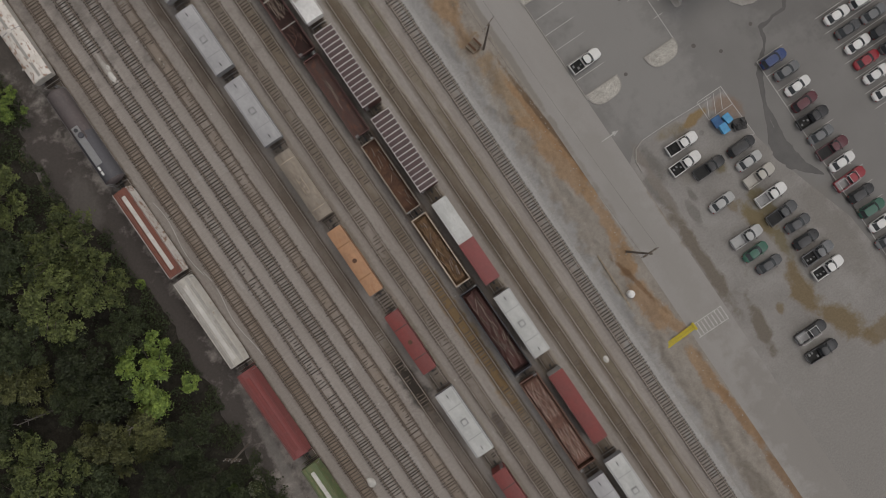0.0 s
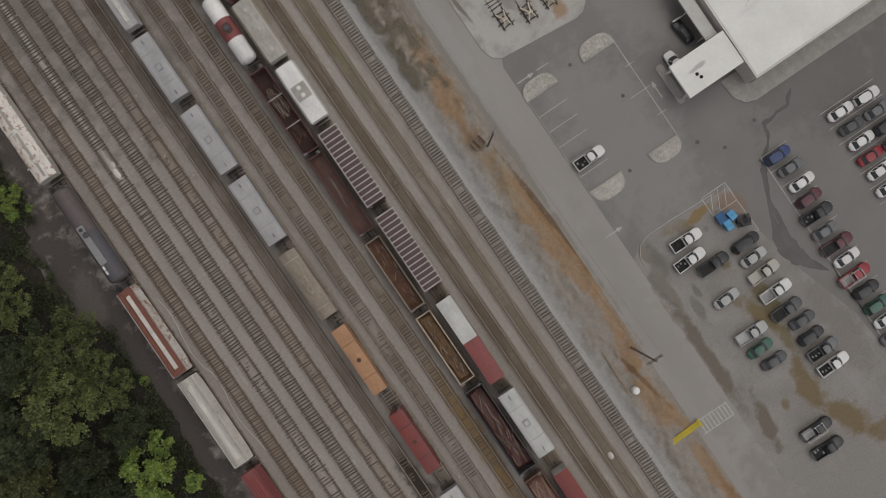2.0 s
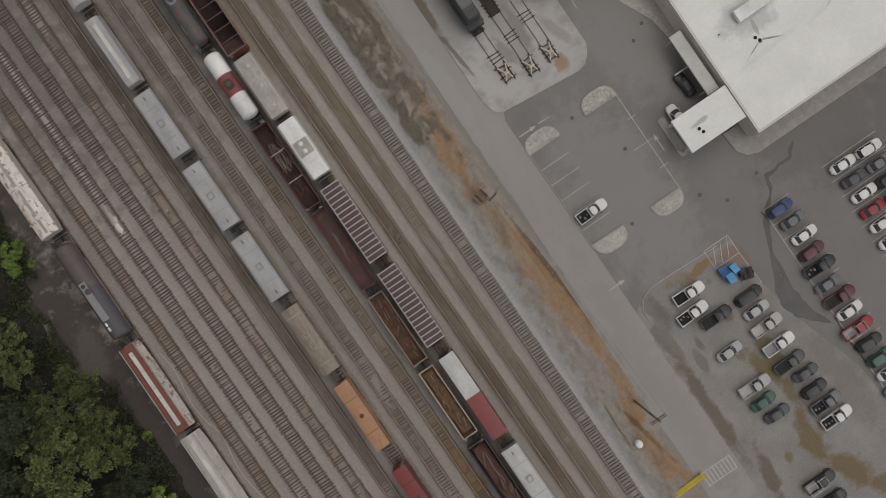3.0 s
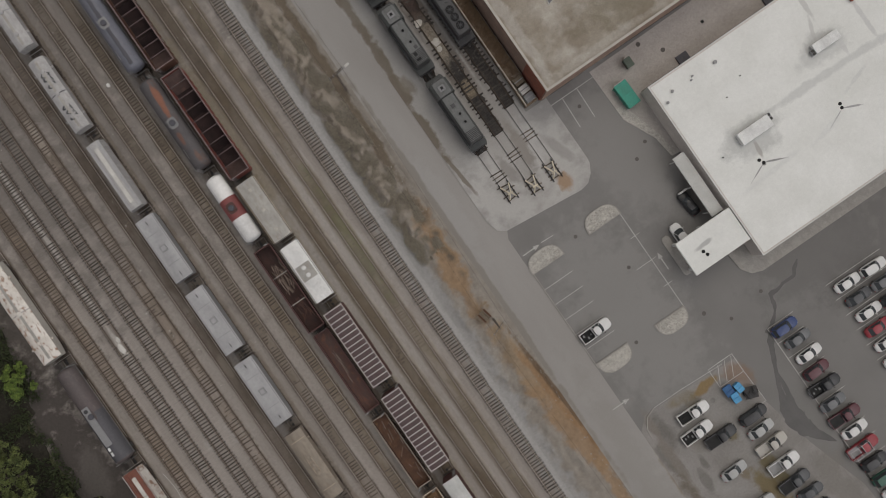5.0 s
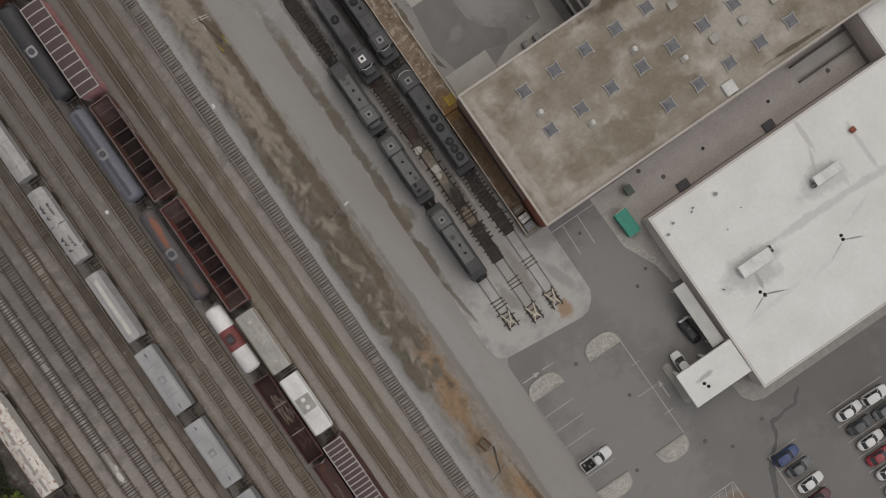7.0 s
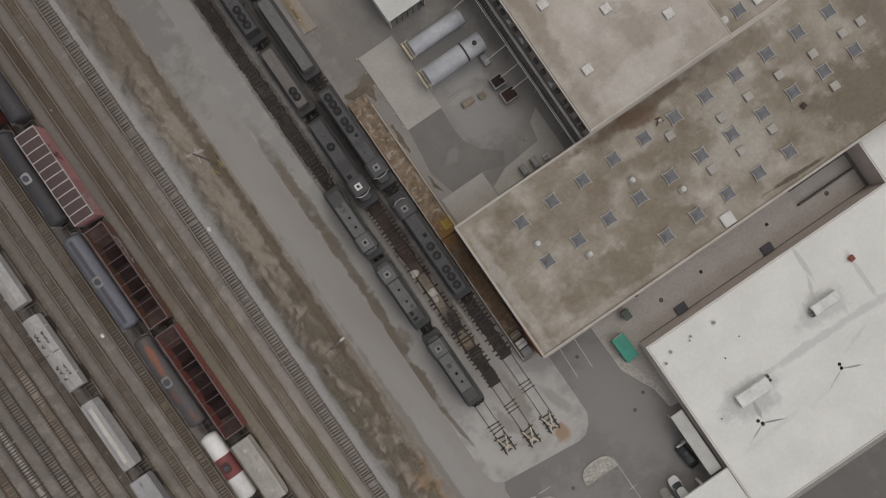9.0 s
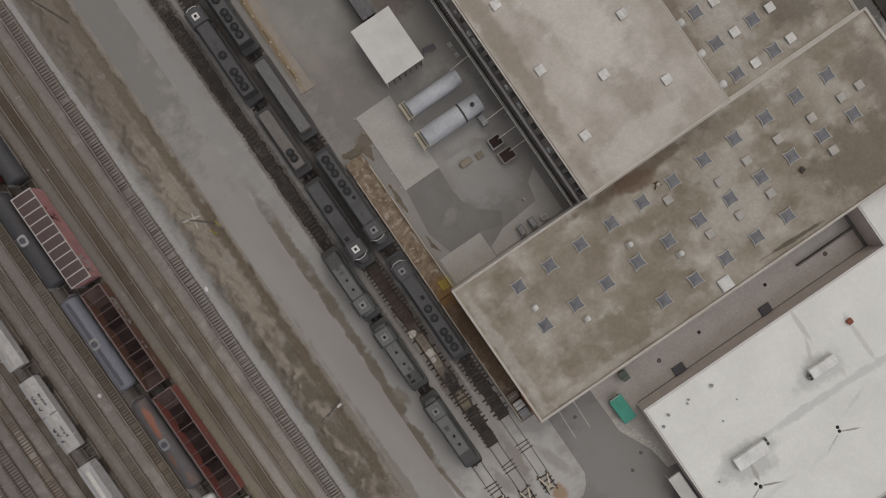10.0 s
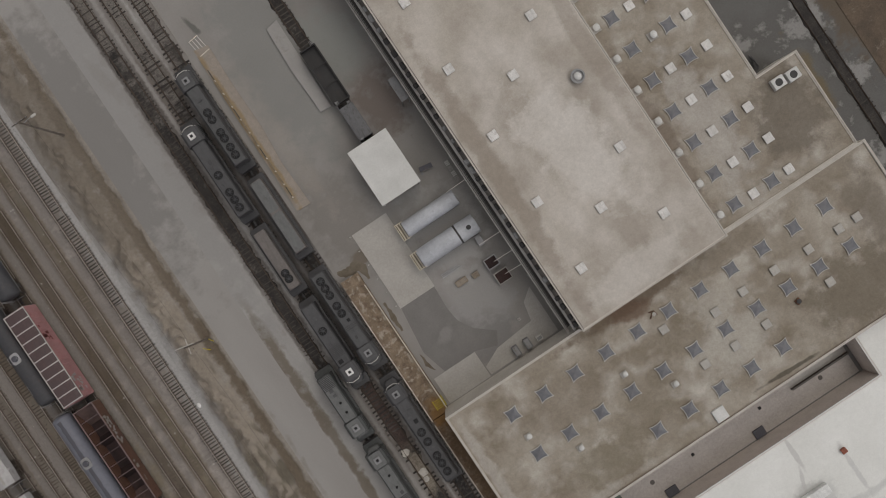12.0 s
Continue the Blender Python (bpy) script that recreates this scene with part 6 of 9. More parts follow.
part("seam_band", bm, M["t_grey"], b2, "dark band round the middle seam")
covered_hopper(XB, 65.8, 77.2, M["h_chalk"], M["h_chalk"], "chalky white covered hopper car with a narrow trough", "trough", w=2.55, h=4.1, board=M["h_grey"])
for y0, y1 in ((53.3, 63.9), (40.5, 51.1), (27.9, 38.6), (-27.4, -16.4)):
    covered_hopper(XB, y0, y1, M["h_grey_dark"], M["h_grey"] if y1 > 0 else M["h_white"],
                   "blue-grey two-bay covered hopper car with one square hatch" if y1 > 0 else "pale grey two-bay covered hopper car with one square hatch")
tan_car = covered_hopper(XB, 14.6, 25.9, M["tan"], M["tan"], "dusty tan covered hopper car with pale roof straps", "round", w=2.7, h=3.9, board=M["tan"])
for y, w in ((-4.0, 1.0), (-1.3, 0.34), (-0.4, 0.34), (0.5, 0.34), (1.2, 0.34), (4.2, 1.1)):
    bm = bmesh.new()
    curved_roof(bm, 2 * w, 3.9 + 0.5 * (1 - (w / 1.35) ** 2), 0.5 * (w / 1.35) ** 2 + 0.01, 0, 8, 0.06, y - 0.04, y + 0.04)
    part("roof_strap", bm, M["rim_tan"], tan_car, "pale strap across the roof")
for s in (-1, 1):
    bm = bmesh.new()
    box(bm, s * 0.36 - 0.03, s * 0.36 + 0.03, -1.3, 1.25, 4.3, 4.42)
    part("roof_strap", bm, M["rim_tan"], tan_car, "pale strap along the roof")
boxcar(XB, 1.2, 12.4, M["orange"], M["orange"], "short faded orange railcar with rusty roof straps", w=2.05, h=4.1, hatch_mid=M["tan_rust"])
boxcar(XB, -12.8, -2.6, M["red"], M["red"], "short oxide-red railcar with a plain roof", w=2.05, h=4.1, hatch_mid=M["maroon"])
boxcar(XB, -41.6, -30.8, M["red"], M["red"], "short oxide-red railcar with a plain roof", w=2.05, h=4.1, hatch_mid=M["maroon"])
# tank and gondola train
boxcar(XC, 118.6, 132.0, M["red"], M["maroon"], "maroon boxcar at the end of the tank cars")
tank_car(XC, 100.6, 117.0, M["t_black"], "long black tank car with a grey top platform", 1.5, deck=M["h_grey"])
st = tank_car(XC, 82.4, 98.9, M["silver"], "dull silver-blue tank car with a dark top stripe", 1.45)
bm = bmesh.new()
rings = []
for k in range(60):
    y = -7.2 + 14.3 * k / 59
    edge = [0.2 + 0.1 * noise.noise((k * 0.35, q, 0.0)) + 0.05 * noise.noise((k * 1.3, q, 4.0)) for q in (1.0, 6.0)]
    rings.append([((1.45 + o) * math.sin(a), y, 2.7 + (1.45 + o) * math.cos(a)) for a, o in ((-edge[0], 0.012), (0.0, 0.012), (edge[1], 0.012), (edge[1], -0.05), (-edge[0], -0.05))])
loft(bm, rings)
part("top_stripe", bm, M["t_grey"], st, "dark weathered top stripe")
tank_car(XC, 65.0, 81.0, M["t_rusty"], "slate-grey tank car streaked with orange rust", 1.4, deck=M["h_grey_dark"])
tank_car(XC, 52.0, 63.8, M["white"], "clean white tank car with a dull red middle band", 1.35, band=M["red_pink"], deck=M["maroon"])
gondola(XC, 36.4, 50.7, M["maroon"], M["inside_maroon"], "maroon gondola car holding loose scrap", w=2.6, wall=1.3, bars=2, bar_mat=M["h_dusty"])
debris("scrap_load", "pale scrap bars heaped in a maroon gondola", XC, 42.5, 48.5, 1.0, RAIL + 1.2, M["scrap"], 40, seed=3, tilt=0.7)
debris("scrap_load", "few pale boards on the gondola floor", XC, 37.0, 42.0, 1.0, RAIL + 1.18, M["deck_rust"], 26, seed=4, tilt=0.5)
gondola(XC, 21.9, 35.5, M["maroon"], M["deck_rust"], "rusted low-sided gondola car with a plank on its floor", w=2.35, wall=0.8, rim=M["maroon"])
debris("plank_load", "split pale planks lying on a rusted deck", XC - 0.15, 26.0, 32.5, 0.22, RAIL + 1.17, M["scrap"], 12, (1.2, 2.6), 9, 0.12)
gondola(XC, 8.3, 20.3, M["brown"], M["inside_rust"], "rust-brown gondola car with a pale worn rim", w=2.35, wall=1.1, rim=M["tan"])
debris("scrap_load", "thin rusty scrap in a gondola", XC, 9.0, 19.5, 0.8, RAIL + 1.16, M["scrap"], 14, seed=12, tilt=0.3)
gondola(XC, -4.9, 6.9, M["tan"], M["ochre_load"], "tan gondola car with cross bars over an ochre load", w=2.35, wall=1.1, bars=2, bar_mat=M["brown"], rim=M["rim_tan"])
heap("ochre_load", "ochre rubble heaped in a tan gondola", XC, -4.6, 6.6, 1.05, RAIL + 1.2, 0.6, M["ochre_load"], 2)
debris("scrap_load", "thin pale scrap on an ochre load", XC, -4.4, 6.4, 0.9, RAIL + 1.6, M["scrap"], 22, (0.5, 1.6), seed=14, tilt=0.25)
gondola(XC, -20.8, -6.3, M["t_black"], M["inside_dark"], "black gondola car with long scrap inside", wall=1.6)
heap("scrap_heap", "dark maroon scrap heaped in a black gondola", XC, -20.4, -6.7, 1.3, RAIL + 1.2, 0.7, M["maroon"], 5)
debris("scrap_load", "long pale strips on dark scrap", XC, -20.0, -7.0, 1.0, RAIL + 1.7, M["scrap"], 34, (1.2, 3.4), seed=15, tilt=0.3)
gondola(XC, -37.8, -22.2, M["brown"], M["inside_rust"], "rust-red gondola car filled with timber", wall=1.5, bars=1)
heap("timber_heap", "rust-red rubble heaped in a gondola", XC, -37.4, -22.6, 1.35, RAIL + 1.95, 0.9, M["brick_load"], 6)
for a, b, sd in ((-37.0, -30.5, 21), (-29.5, -22.8, 22)):
    debris("timber_load", "pale split timber on a rust-red load", XC, a, b, 1.15, RAIL + 2.45, M["pink_scrap"], 85, (0.8, 2.0), seed=sd, tilt=0.35, spread=0.16)
covered_hopper(XC, -51.0, -39.6, M["h_grey_dark"], M["h_grey"], "blue-grey two-bay covered hopper car with one square hatch", w=2.7)
# mixed train
tank_car(XD, 116.2, 132.5, M["t_black"], "long black tank car with white marking bars", 1.5)
pink_car = boxcar(XD, 98.9, 114.4, M["pink"], M["stripe_base"], "faded pink boxcar with white raised roof ribs", ribs=11, rib_mat=M["rib_white"], h=4.9)
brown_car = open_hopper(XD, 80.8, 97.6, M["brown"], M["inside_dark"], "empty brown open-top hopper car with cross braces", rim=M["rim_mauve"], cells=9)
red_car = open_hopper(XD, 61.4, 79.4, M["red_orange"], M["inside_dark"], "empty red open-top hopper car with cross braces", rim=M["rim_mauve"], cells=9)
covered_hopper(XD, 50.0, 60.0, M["h_cream"], M["h_dusty"], "dusty pale grey covered hopper car with round hatches", "plain", w=2.8, board=M["h_cream"], edge=M["rim_tan"], lids=(-0.34, 0.0, 0.34))
wh = covered_hopper(XD, 39.3, 48.8, M["white"], M["white"], "clean white covered hopper car with a grey middle panel", "plain", w=2.7, h=4.1, edge=M["white"], lids=(-0.06, 0.07))
bm = bmesh.new()
curved_roof(bm, 2.5, 4.085, 0.16, 0, 8, 0.05, -1.25, 1.25)
part("middle_panel", bm, M["h_dusty"], wh, "dull grey middle roof panel", smooth=True)
for y0, y1 in ((24.5, 37.4), (9.6, 22.6)):
    boxcar(XD, y0, y1, M["maroon"], M["stripe_base"], "brown boxcar with white raised roof ribs", ribs=16, rib_mat=M["rib_white"], h=4.4, w=2.9)
boxcar(XD, -7.0, 7.2, M["maroon"], M["h_white"], "boxcar with a half white and half red roof", w=2.3, h=4.4, roof_b=M["red_pink"])
covered_hopper(XD, -20.0, -9.2, M["h_grey_dark"], M["h_white"], "pale grey two-bay covered hopper car with one square hatch", w=2.75)
boxcar(XD, -35.4, -23.4, M["rib_white"], M["red"], "oxide-red roofed boxcar with pale side sills", w=2.2, h=4.2)
covered_hopper(XD, -50.2, -38.6, M["h_grey_dark"], M["h_white"], "pale grey two-bay covered hopper car with one square hatch")

M["loco_soot"] = paint("sooty_black_paint", (0.03, 0.029, 0.029), rust=(0.05, 0.042, 0.038), edge=(0.55, 0.75))
M["loco_grey"] = paint("grey_deck_paint", (0.14, 0.14, 0.145), rust=(0.08, 0.078, 0.078), edge=(0.5, 0.7))


def side_marks(car, x, y0, y1, z0, z1, n, material, seed):
    """Sprayed strokes on a car side that nobody can read."""
    r = random.Random(seed)
    for k in range(n):
        y, z = r.uniform(y0, y1), r.uniform(z0, z1)
        bm = bmesh.new()
        dy, dz, q = r.uniform(0.1, 0.4), r.uniform(-0.5, 0.5), r.uniform(0.06, 0.14)
        box(bm, x, x + 0.015, y, y + q + dy, z, z + q + abs(dz))
        part("paint_mark", bm, material, car, "sprayed paint stroke")


side_marks(pink_car, 1.68, -7.0, -4.4, 2.2, 4.2, 26, M["rib_white"], 3)
side_marks(pink_car, 1.68, 1.5, 4.2, 2.6, 4.4, 14, M["red"], 4)
side_marks(brown_car, 1.70, 1.0, 5.6, 2.0, 3.3, 34, M["rib_white"], 5)
side_marks(brown_car, 1.70, -7.0, -1.0, 2.4, 3.0, 10, M["rib_white"], 6)
side_marks(red_car, 1.70, -8.0, 5.0, 2.4, 3.3, 12, M["scrap"], 7)
# single cars by the shed
gondola(58.2, 114.0, 123.2, M["loco_soot"], M["loco_soot"], "black gondola car on the service track", w=2.4, wall=0.7, bars=2, bar_mat=M["loco_soot"])
boxcar(58.2, 107.6, 113.0, M["t_black"], M["loco_grey"], "short slate-grey railcar beside the shed", w=2.0, h=2.6)


# ---- locomotives ----
M["loco_black"] = paint("black_locomotive_paint", (0.062, 0.061, 0.063), rust=(0.07, 0.066, 0.063), edge=(0.55, 0.75), size=2)
M["loco_green"] = paint("dark_grey_green_paint", (0.072, 0.076, 0.074), rust=(0.055, 0.055, 0.053), edge=(0.55, 0.75), size=2)
M["loco_top"] = paint("sooty_grey_roof_paint", (0.092, 0.092, 0.094), rust=(0.075, 0.075, 0.076), edge=(0.5, 0.75), size=2)
M["loco_top_dark"] = paint("dark_sooty_roof_paint", (0.082, 0.081, 0.084), rust=(0.06, 0.06, 0.061), edge=(0.5, 0.75), size=2)
M["loco_top_pale"] = paint("dusty_grey_green_roof_paint", (0.15, 0.153, 0.15), rust=(0.10, 0.10, 0.098), edge=(0.5, 0.75), size=2)
M["loco_tan"] = paint("dusty_brown_grey_paint", (0.165, 0.148, 0.138), rust=(0.115, 0.102, 0.095), edge=(0.5, 0.75), size=2)


def fan_mesh(r):
    bm = bmesh.new()
    n = 20
    for q0, q1, z0, z1 in ((r, r * 0.8, 0.0, 0.22),):
        rings = [[(q * math.cos(2 * math.pi * i / n), q * math.sin(2 * math.pi * i / n), z) for i in range(n)] for q, z in ((q0, z0), (q0, z1), (q1, z1), (q1, z0 + 0.05))]
        loft(bm, rings, caps=False)
    # added black disc stands in for the shaded well below the blades
    bm.faces.new([bm.verts.new((r * 0.8 * math.cos(2 * math.pi * i / n), r * 0.8 * math.sin(2 * math.pi * i / n), 0.035)) for i in range(n)])
    return to_mesh("fan_shroud", bm, M["black"], smooth=True)


def blade_mesh(r):
    bm = bmesh.new()
    lathe_z(bm, [(0.0, r * 0.28), (0.16, r * 0.28), (0.18, 0.02)], n=10)
    for k in range(7):
        a = 2 * math.pi * k / 7
        c, s = math.cos(a), math.sin(a)
        q = [(r * 0.2, -0.05, 0.06), (r * 0.8, -0.1, 0.06), (r * 0.8, 0.1, 0.14), (r * 0.2, 0.05, 0.14)]
        bm.faces.new([bm.verts.new((x * c - y * s, x * s + y * c, z)) for x, y, z in q])
    return to_mesh("fan_blades", bm, M["t_black"])


FAN, BLADES = fan_mesh(0.62), blade_mesh(0.62)


def locomotive(x, y0, y1, cab, fans, body, top, label, hatch_white=False, dots=(), nose=1.6, cab_len=2.4, radiators=(), slug=False):
    """A hood-type diesel along y. cab: +1 at the north end, -1 at the south; fans: their places in world y."""
    t = thing("locomotive", label, "locomotive", x, (y0 + y1) / 2, RAIL + 0.06, group="locomotives")
    l, cy = y1 - y0, (y0 + y1) / 2
    e = cab
    bm = bmesh.new()
    slab(bm, rounded(2.85, l, 0.35, 3), 1.25, 1.5)
    part("underframe", bm, M["loco_black"] if slug or body is M["loco_black"] else body, t)
    bm = bmesh.new()
    box(bm, -1.1, 1.1, -l * 0.16, l * 0.16, 0.35, 1.25)
    part("fuel_tank", bm, M["loco_black"], t, bevel=0.1)
    cab0 = l / 2 - nose - cab_len
    hood_end, hood_start = -l / 2 + 0.9, cab0 if not slug else l / 2 - 0.9
    hw, hz = (1.08, 4.1) if not slug else (0.9, 3.2)
    bm = bmesh.new()
    a, b = sorted((e * hood_end, e * hood_start))
    prof = [(-hw, 1.5), (hw, 1.5), (hw, hz - 0.22), (hw - 0.25, hz), (-hw + 0.25, hz), (-hw, hz - 0.22)]
    beam_y(bm, prof, a, b)
    part("long_hood", bm, body, t)
    spans = [(a + 0.15, b - 0.15)] if not slug or l < 12 else [(a + 0.1, a + (b - a) * 0.54), (a + (b - a) * 0.54 + 0.35, b - 0.1)]
    for ya, yb in spans:
        bm = bmesh.new()
        slab(bm, rounded(2 * hw - (0.4 if not slug else 0.16), yb - ya, 0.3 if slug else 0.08, 3, 0, (ya + yb) / 2), hz, hz + 0.06)
        part("hood_top", bm, top, t)
    if not slug:
        bm = bmesh.new()
        c0, c1 = sorted((e * cab0, e * (cab0 + cab_len)))
        prof = [(-1.45, 1.5), (1.45, 1.5), (1.45, 3.75), (1.3, 4.12), (0.95, 4.35), (-0.95, 4.35), (-1.3, 4.12), (-1.45, 3.75)]
        beam_y(bm, prof, c0 + 0.01, c1)
        cabin = part("cab", bm, body, t)
        bm = bmesh.new()
        slab(bm, rounded(1.95, c1 - c0 - 0.1, 0.25, 3, 0, (c0 + c1) / 2 + 0.03), 4.352, 4.42)
        part("cab_roof", bm, top, cabin)
        bm = bmesh.new()
        cc = (c0 + c1) / 2
        box(bm, -0.48, 0.48, cc - 0.48, cc + 0.48, 4.42, 4.62)
        part("roof_unit", bm, M["white"] if hatch_white else M["h_grey_dark"], cabin, "white roof unit" if hatch_white else "grey roof unit", bevel=0.04)
        bm = bmesh.new()
        box(bm, -0.2, 0.2, cc - 0.2, cc + 0.2, 4.62, 4.66)
        part("roof_grille", bm, M["black"], cabin)
        for s in (-1, 1):
            bm = bmesh.new()
            yf = e * (cab0 + cab_len)
            box(bm, 0.15 if s > 0 else -1.25, 1.25 if s > 0 else -0.15, min(yf, yf + e * 0.03), max(yf, yf + e * 0.03), 3.2, 3.85)
            part("windscreen", bm, M["glass_dark"], cabin)
            bm = bmesh.new()
            box(bm, s * 1.45, s * 1.48, c0 + 0.4, c1 - 0.4, 3.0, 3.6)
            part("side_window", bm, M["glass_dark"], cabin)
        bm = bmesh.new()
        n0, n1 = sorted((e * (cab0 + cab_len), e * (l / 2 - 0.55)))
        rings = []
        for y, w, z in ((n0 + 0.01, 0.95, 3.0), ((n0 + n1) / 2, 0.92, 2.9), (n1 - 0.1, 0.7, 2.7)) if e > 0 else ((n0 + 0.1, 0.7, 2.7), ((n0 + n1) / 2, 0.92, 2.9), (n1 - 0.01, 0.95, 3.0)):
            rings.append([(-w, y, 1.5), (w, y, 1.5), (w, y, z - 0.2), (w - 0.25, y, z), (-w + 0.25, y, z), (-w, y, z - 0.2)])
        loft(bm, rings)
        part("nose", bm, top, t)
        bm = bmesh.new()
        yw = e * (cab0 + cab_len + 0.1)
        for s in (-1, 1):
            tube(bm, (s * 1.2, yw - e * 0.25, 4.2), (s * 0.45, yw + e * 0.22, 4.2), 0.06, 4)
        tube(bm, (-0.45, yw + e * 0.22, 4.2), (0.45, yw + e * 0.22, 4.2), 0.06, 4)
        part("sun_visor", bm, M["hatch_white"] if not dots else M["loco_top"], cabin, "pale visor strip")
    for fy in fans:
        f = place("fan_shroud", FAN, t, 0, fy - cy, hz + 0.04)
        place("fan_blades", BLADES, f, 0, 0, 0.02, 37 * fy)
    for k, d in enumerate(dots):
        bm = bmesh.new()
        lathe_z(bm, [(hz, 0.2), (hz + 0.3, 0.17), (hz + 0.3, 0.12), (hz + 0.1, 0.1)], cy=d - cy, cx=0.12, n=10)
        part("exhaust_pipe", bm, M["black"], t)
    q = random.Random(int(10 * y0))
    free = [f for f in (a + 0.7 + 0.9 * k for k in range(int((b - a - 1.2) / 0.9))) if all(abs(f + cy - fy) > 0.95 for fy in list(fans) + list(dots))]
    for f in free:
        if q.random() < (0.75 if not slug else 0.0):
            bm = bmesh.new()
            dx, sx, sy = q.uniform(-0.35, 0.35), q.uniform(0.12, 0.36), q.uniform(0.12, 0.34)
            box(bm, dx - sx, dx + sx, f - sy, f + sy, hz + 0.04, hz + q.uniform(0.1, 0.24))
            part("roof_hatch", bm, q.choice((M["loco_black"], M["loco_top_dark"], M["loco_top"], M["black"])), t, bevel=0.02)
    for s in (-1, 1):
        for k in range(q.randint(2, 4) if not slug else 0):
            yy, sy = q.uniform(-l / 2 + 1.5, l / 2 - 2.0), q.uniform(0.2, 0.7)
            bm = bmesh.new()
            box(bm, s * 1.2 - 0.18, s * 1.2 + 0.18, yy - sy, yy + sy, 1.5, 1.5 + q.uniform(0.2, 0.7))
            part("walkway_box", bm, q.choice((M["loco_black"], body, M["loco_top"])), t)
    for r0, r1 in radiators:
        bm = bmesh.new()
        box(bm, -hw + 0.12, hw - 0.12, 0, 0.13, hz + 0.04, hz + 0.12)
        slat = to_mesh("radiator_slat", bm, M["loco_black"])
        n = int((r1 - r0) / 0.22)
        for k in range(n):
            place("radiator_slat", slat, t, 0, r0 - cy + (r1 - r0) * k / n)
    bm = bmesh.new()
    for s in (-1, 1):
        for k in range(int(l / 1.3)):
            yy = -l / 2 + 0.5 + 1.3 * k
            tube(bm, (s * 1.36, yy, 1.5), (s * 1.36, yy, 2.5), 0.022, 4)
        tube(bm, (s * 1.36, -l / 2 + 0.4, 2.5), (s * 1.36, l / 2 - 0.4, 2.5), 0.022, 4)
    part("handrail", bm, M["loco_top"], t)
    for s in (-1, 1):
        bg = place("bogie", BOGIE, t, 0, s * (l / 2 - 2.3), 0)
        for d in (-0.95, 0.95):
            place("wheelset", WHEELS, bg, 0, d, 0)
        place("coupler", COUPLER, t, 0, s * (l / 2 + 0.1), 0, 0 if s > 0 else 180)
        bm = bmesh.new()
        for k in (-1, -0.45, 0.45, 1):
            tube(bm, (k * 1.1, s * (l / 2 + 0.05), 1.45), (k * 1.1, s * (l / 2 + 0.28), 0.9), 0.05, 5)
        box(bm, -1.3, 1.3, s * (l / 2) - 0.08, s * (l / 2) + 0.08, 0.5, 1.25)
        part("end_plate", bm, M["loco_black"], t)
    return t


GREEN_LABEL = "short dark grey-green switcher locomotive on the engine track"
locomotive(ENGINE[0], 44.8, 57.2, 1, (), M["loco_green"], M["loco_top_pale"], GREEN_LABEL, dots=(50.3, 48.9), radiators=((45.8, 47.6),), nose=1.2)
locomotive(ENGINE[0], 58.6, 70.2, 1, (), M["loco_green"], M["loco_top_pale"], GREEN_LABEL, dots=(65.0, 63.0), radiators=((59.6, 61.6),), nose=1.2)
locomotive(ENGINE[0], 71.0, 83.0, -1, (), M["loco_green"], M["loco_top_pale"], GREEN_LABEL, dots=(77.6, 76.0), radiators=((80.0, 82.0),), nose=1.2)
locomotive(ENGINE[1], 77.8, 92.8, -1, (87.6,), M["loco_black"], M["loco_top_dark"], "black road locomotive with a white cab roof unit", hatch_white=True, radiators=((83.2, 85.0),))
locomotive(ENGINE[1], 94.2, 105.6, -1, (96.6, 97.6), M["loco_tan"], M["loco_tan"], "low dusty brown cabless locomotive between two others", slug=True)
locomotive(ENGINE[1], 107.0, 124.0, 1, (109.0, 110.3, 111.6, 114.5), M["loco_black"], M["loco_top_dark"], "black road locomotive with roof fans", hatch_white=True)
locomotive(ENGINE[2], 58.8, 77.0, 1, (60.9, 62.3, 63.6, 66.0, 67.6), M["loco_black"], M["loco_top_dark"], "long black road locomotive beside the platform")
locomotive(ENGINE[2], 78.6, 95.8, -1, (88.2, 89.5, 91.3, 92.5, 93.7), M["loco_black"], M["loco_top"], "long black road locomotive with five roof fans", radiators=((85.6, 86.4),))
locomotive(ENGINE[2], 98.2, 112.0, -1, (), M["loco_tan"], M["loco_top_pale"], "low grey cabless locomotive with a flat top", slug=True)
locomotive(ENGINE[2], 113.4, 131.0, 1, (115.6, 116.9, 118.4, 119.4, 121.6, 122.8), M["loco_black"], M["loco_top"], "long black road locomotive with six roof fans")


# ---- parking lot: markings, islands, vehicles ----
def stripe(pts, width, material, label="worn white parking line", z=0.006):
    for (xa, ya), (xb, yb) in zip(pts, pts[1:]):
        d = Vector((xb - xa, yb - ya)).normalized()
        n = Vector((-d.y, d.x)) * width / 2
        sheet("line_marking", [(xa - n.x, ya - n.y), (xb - n.x, yb - n.y), (xb + n.x, yb + n.y), (xa + n.x, ya + n.y)], -0.02, z, material, label, "road marking")


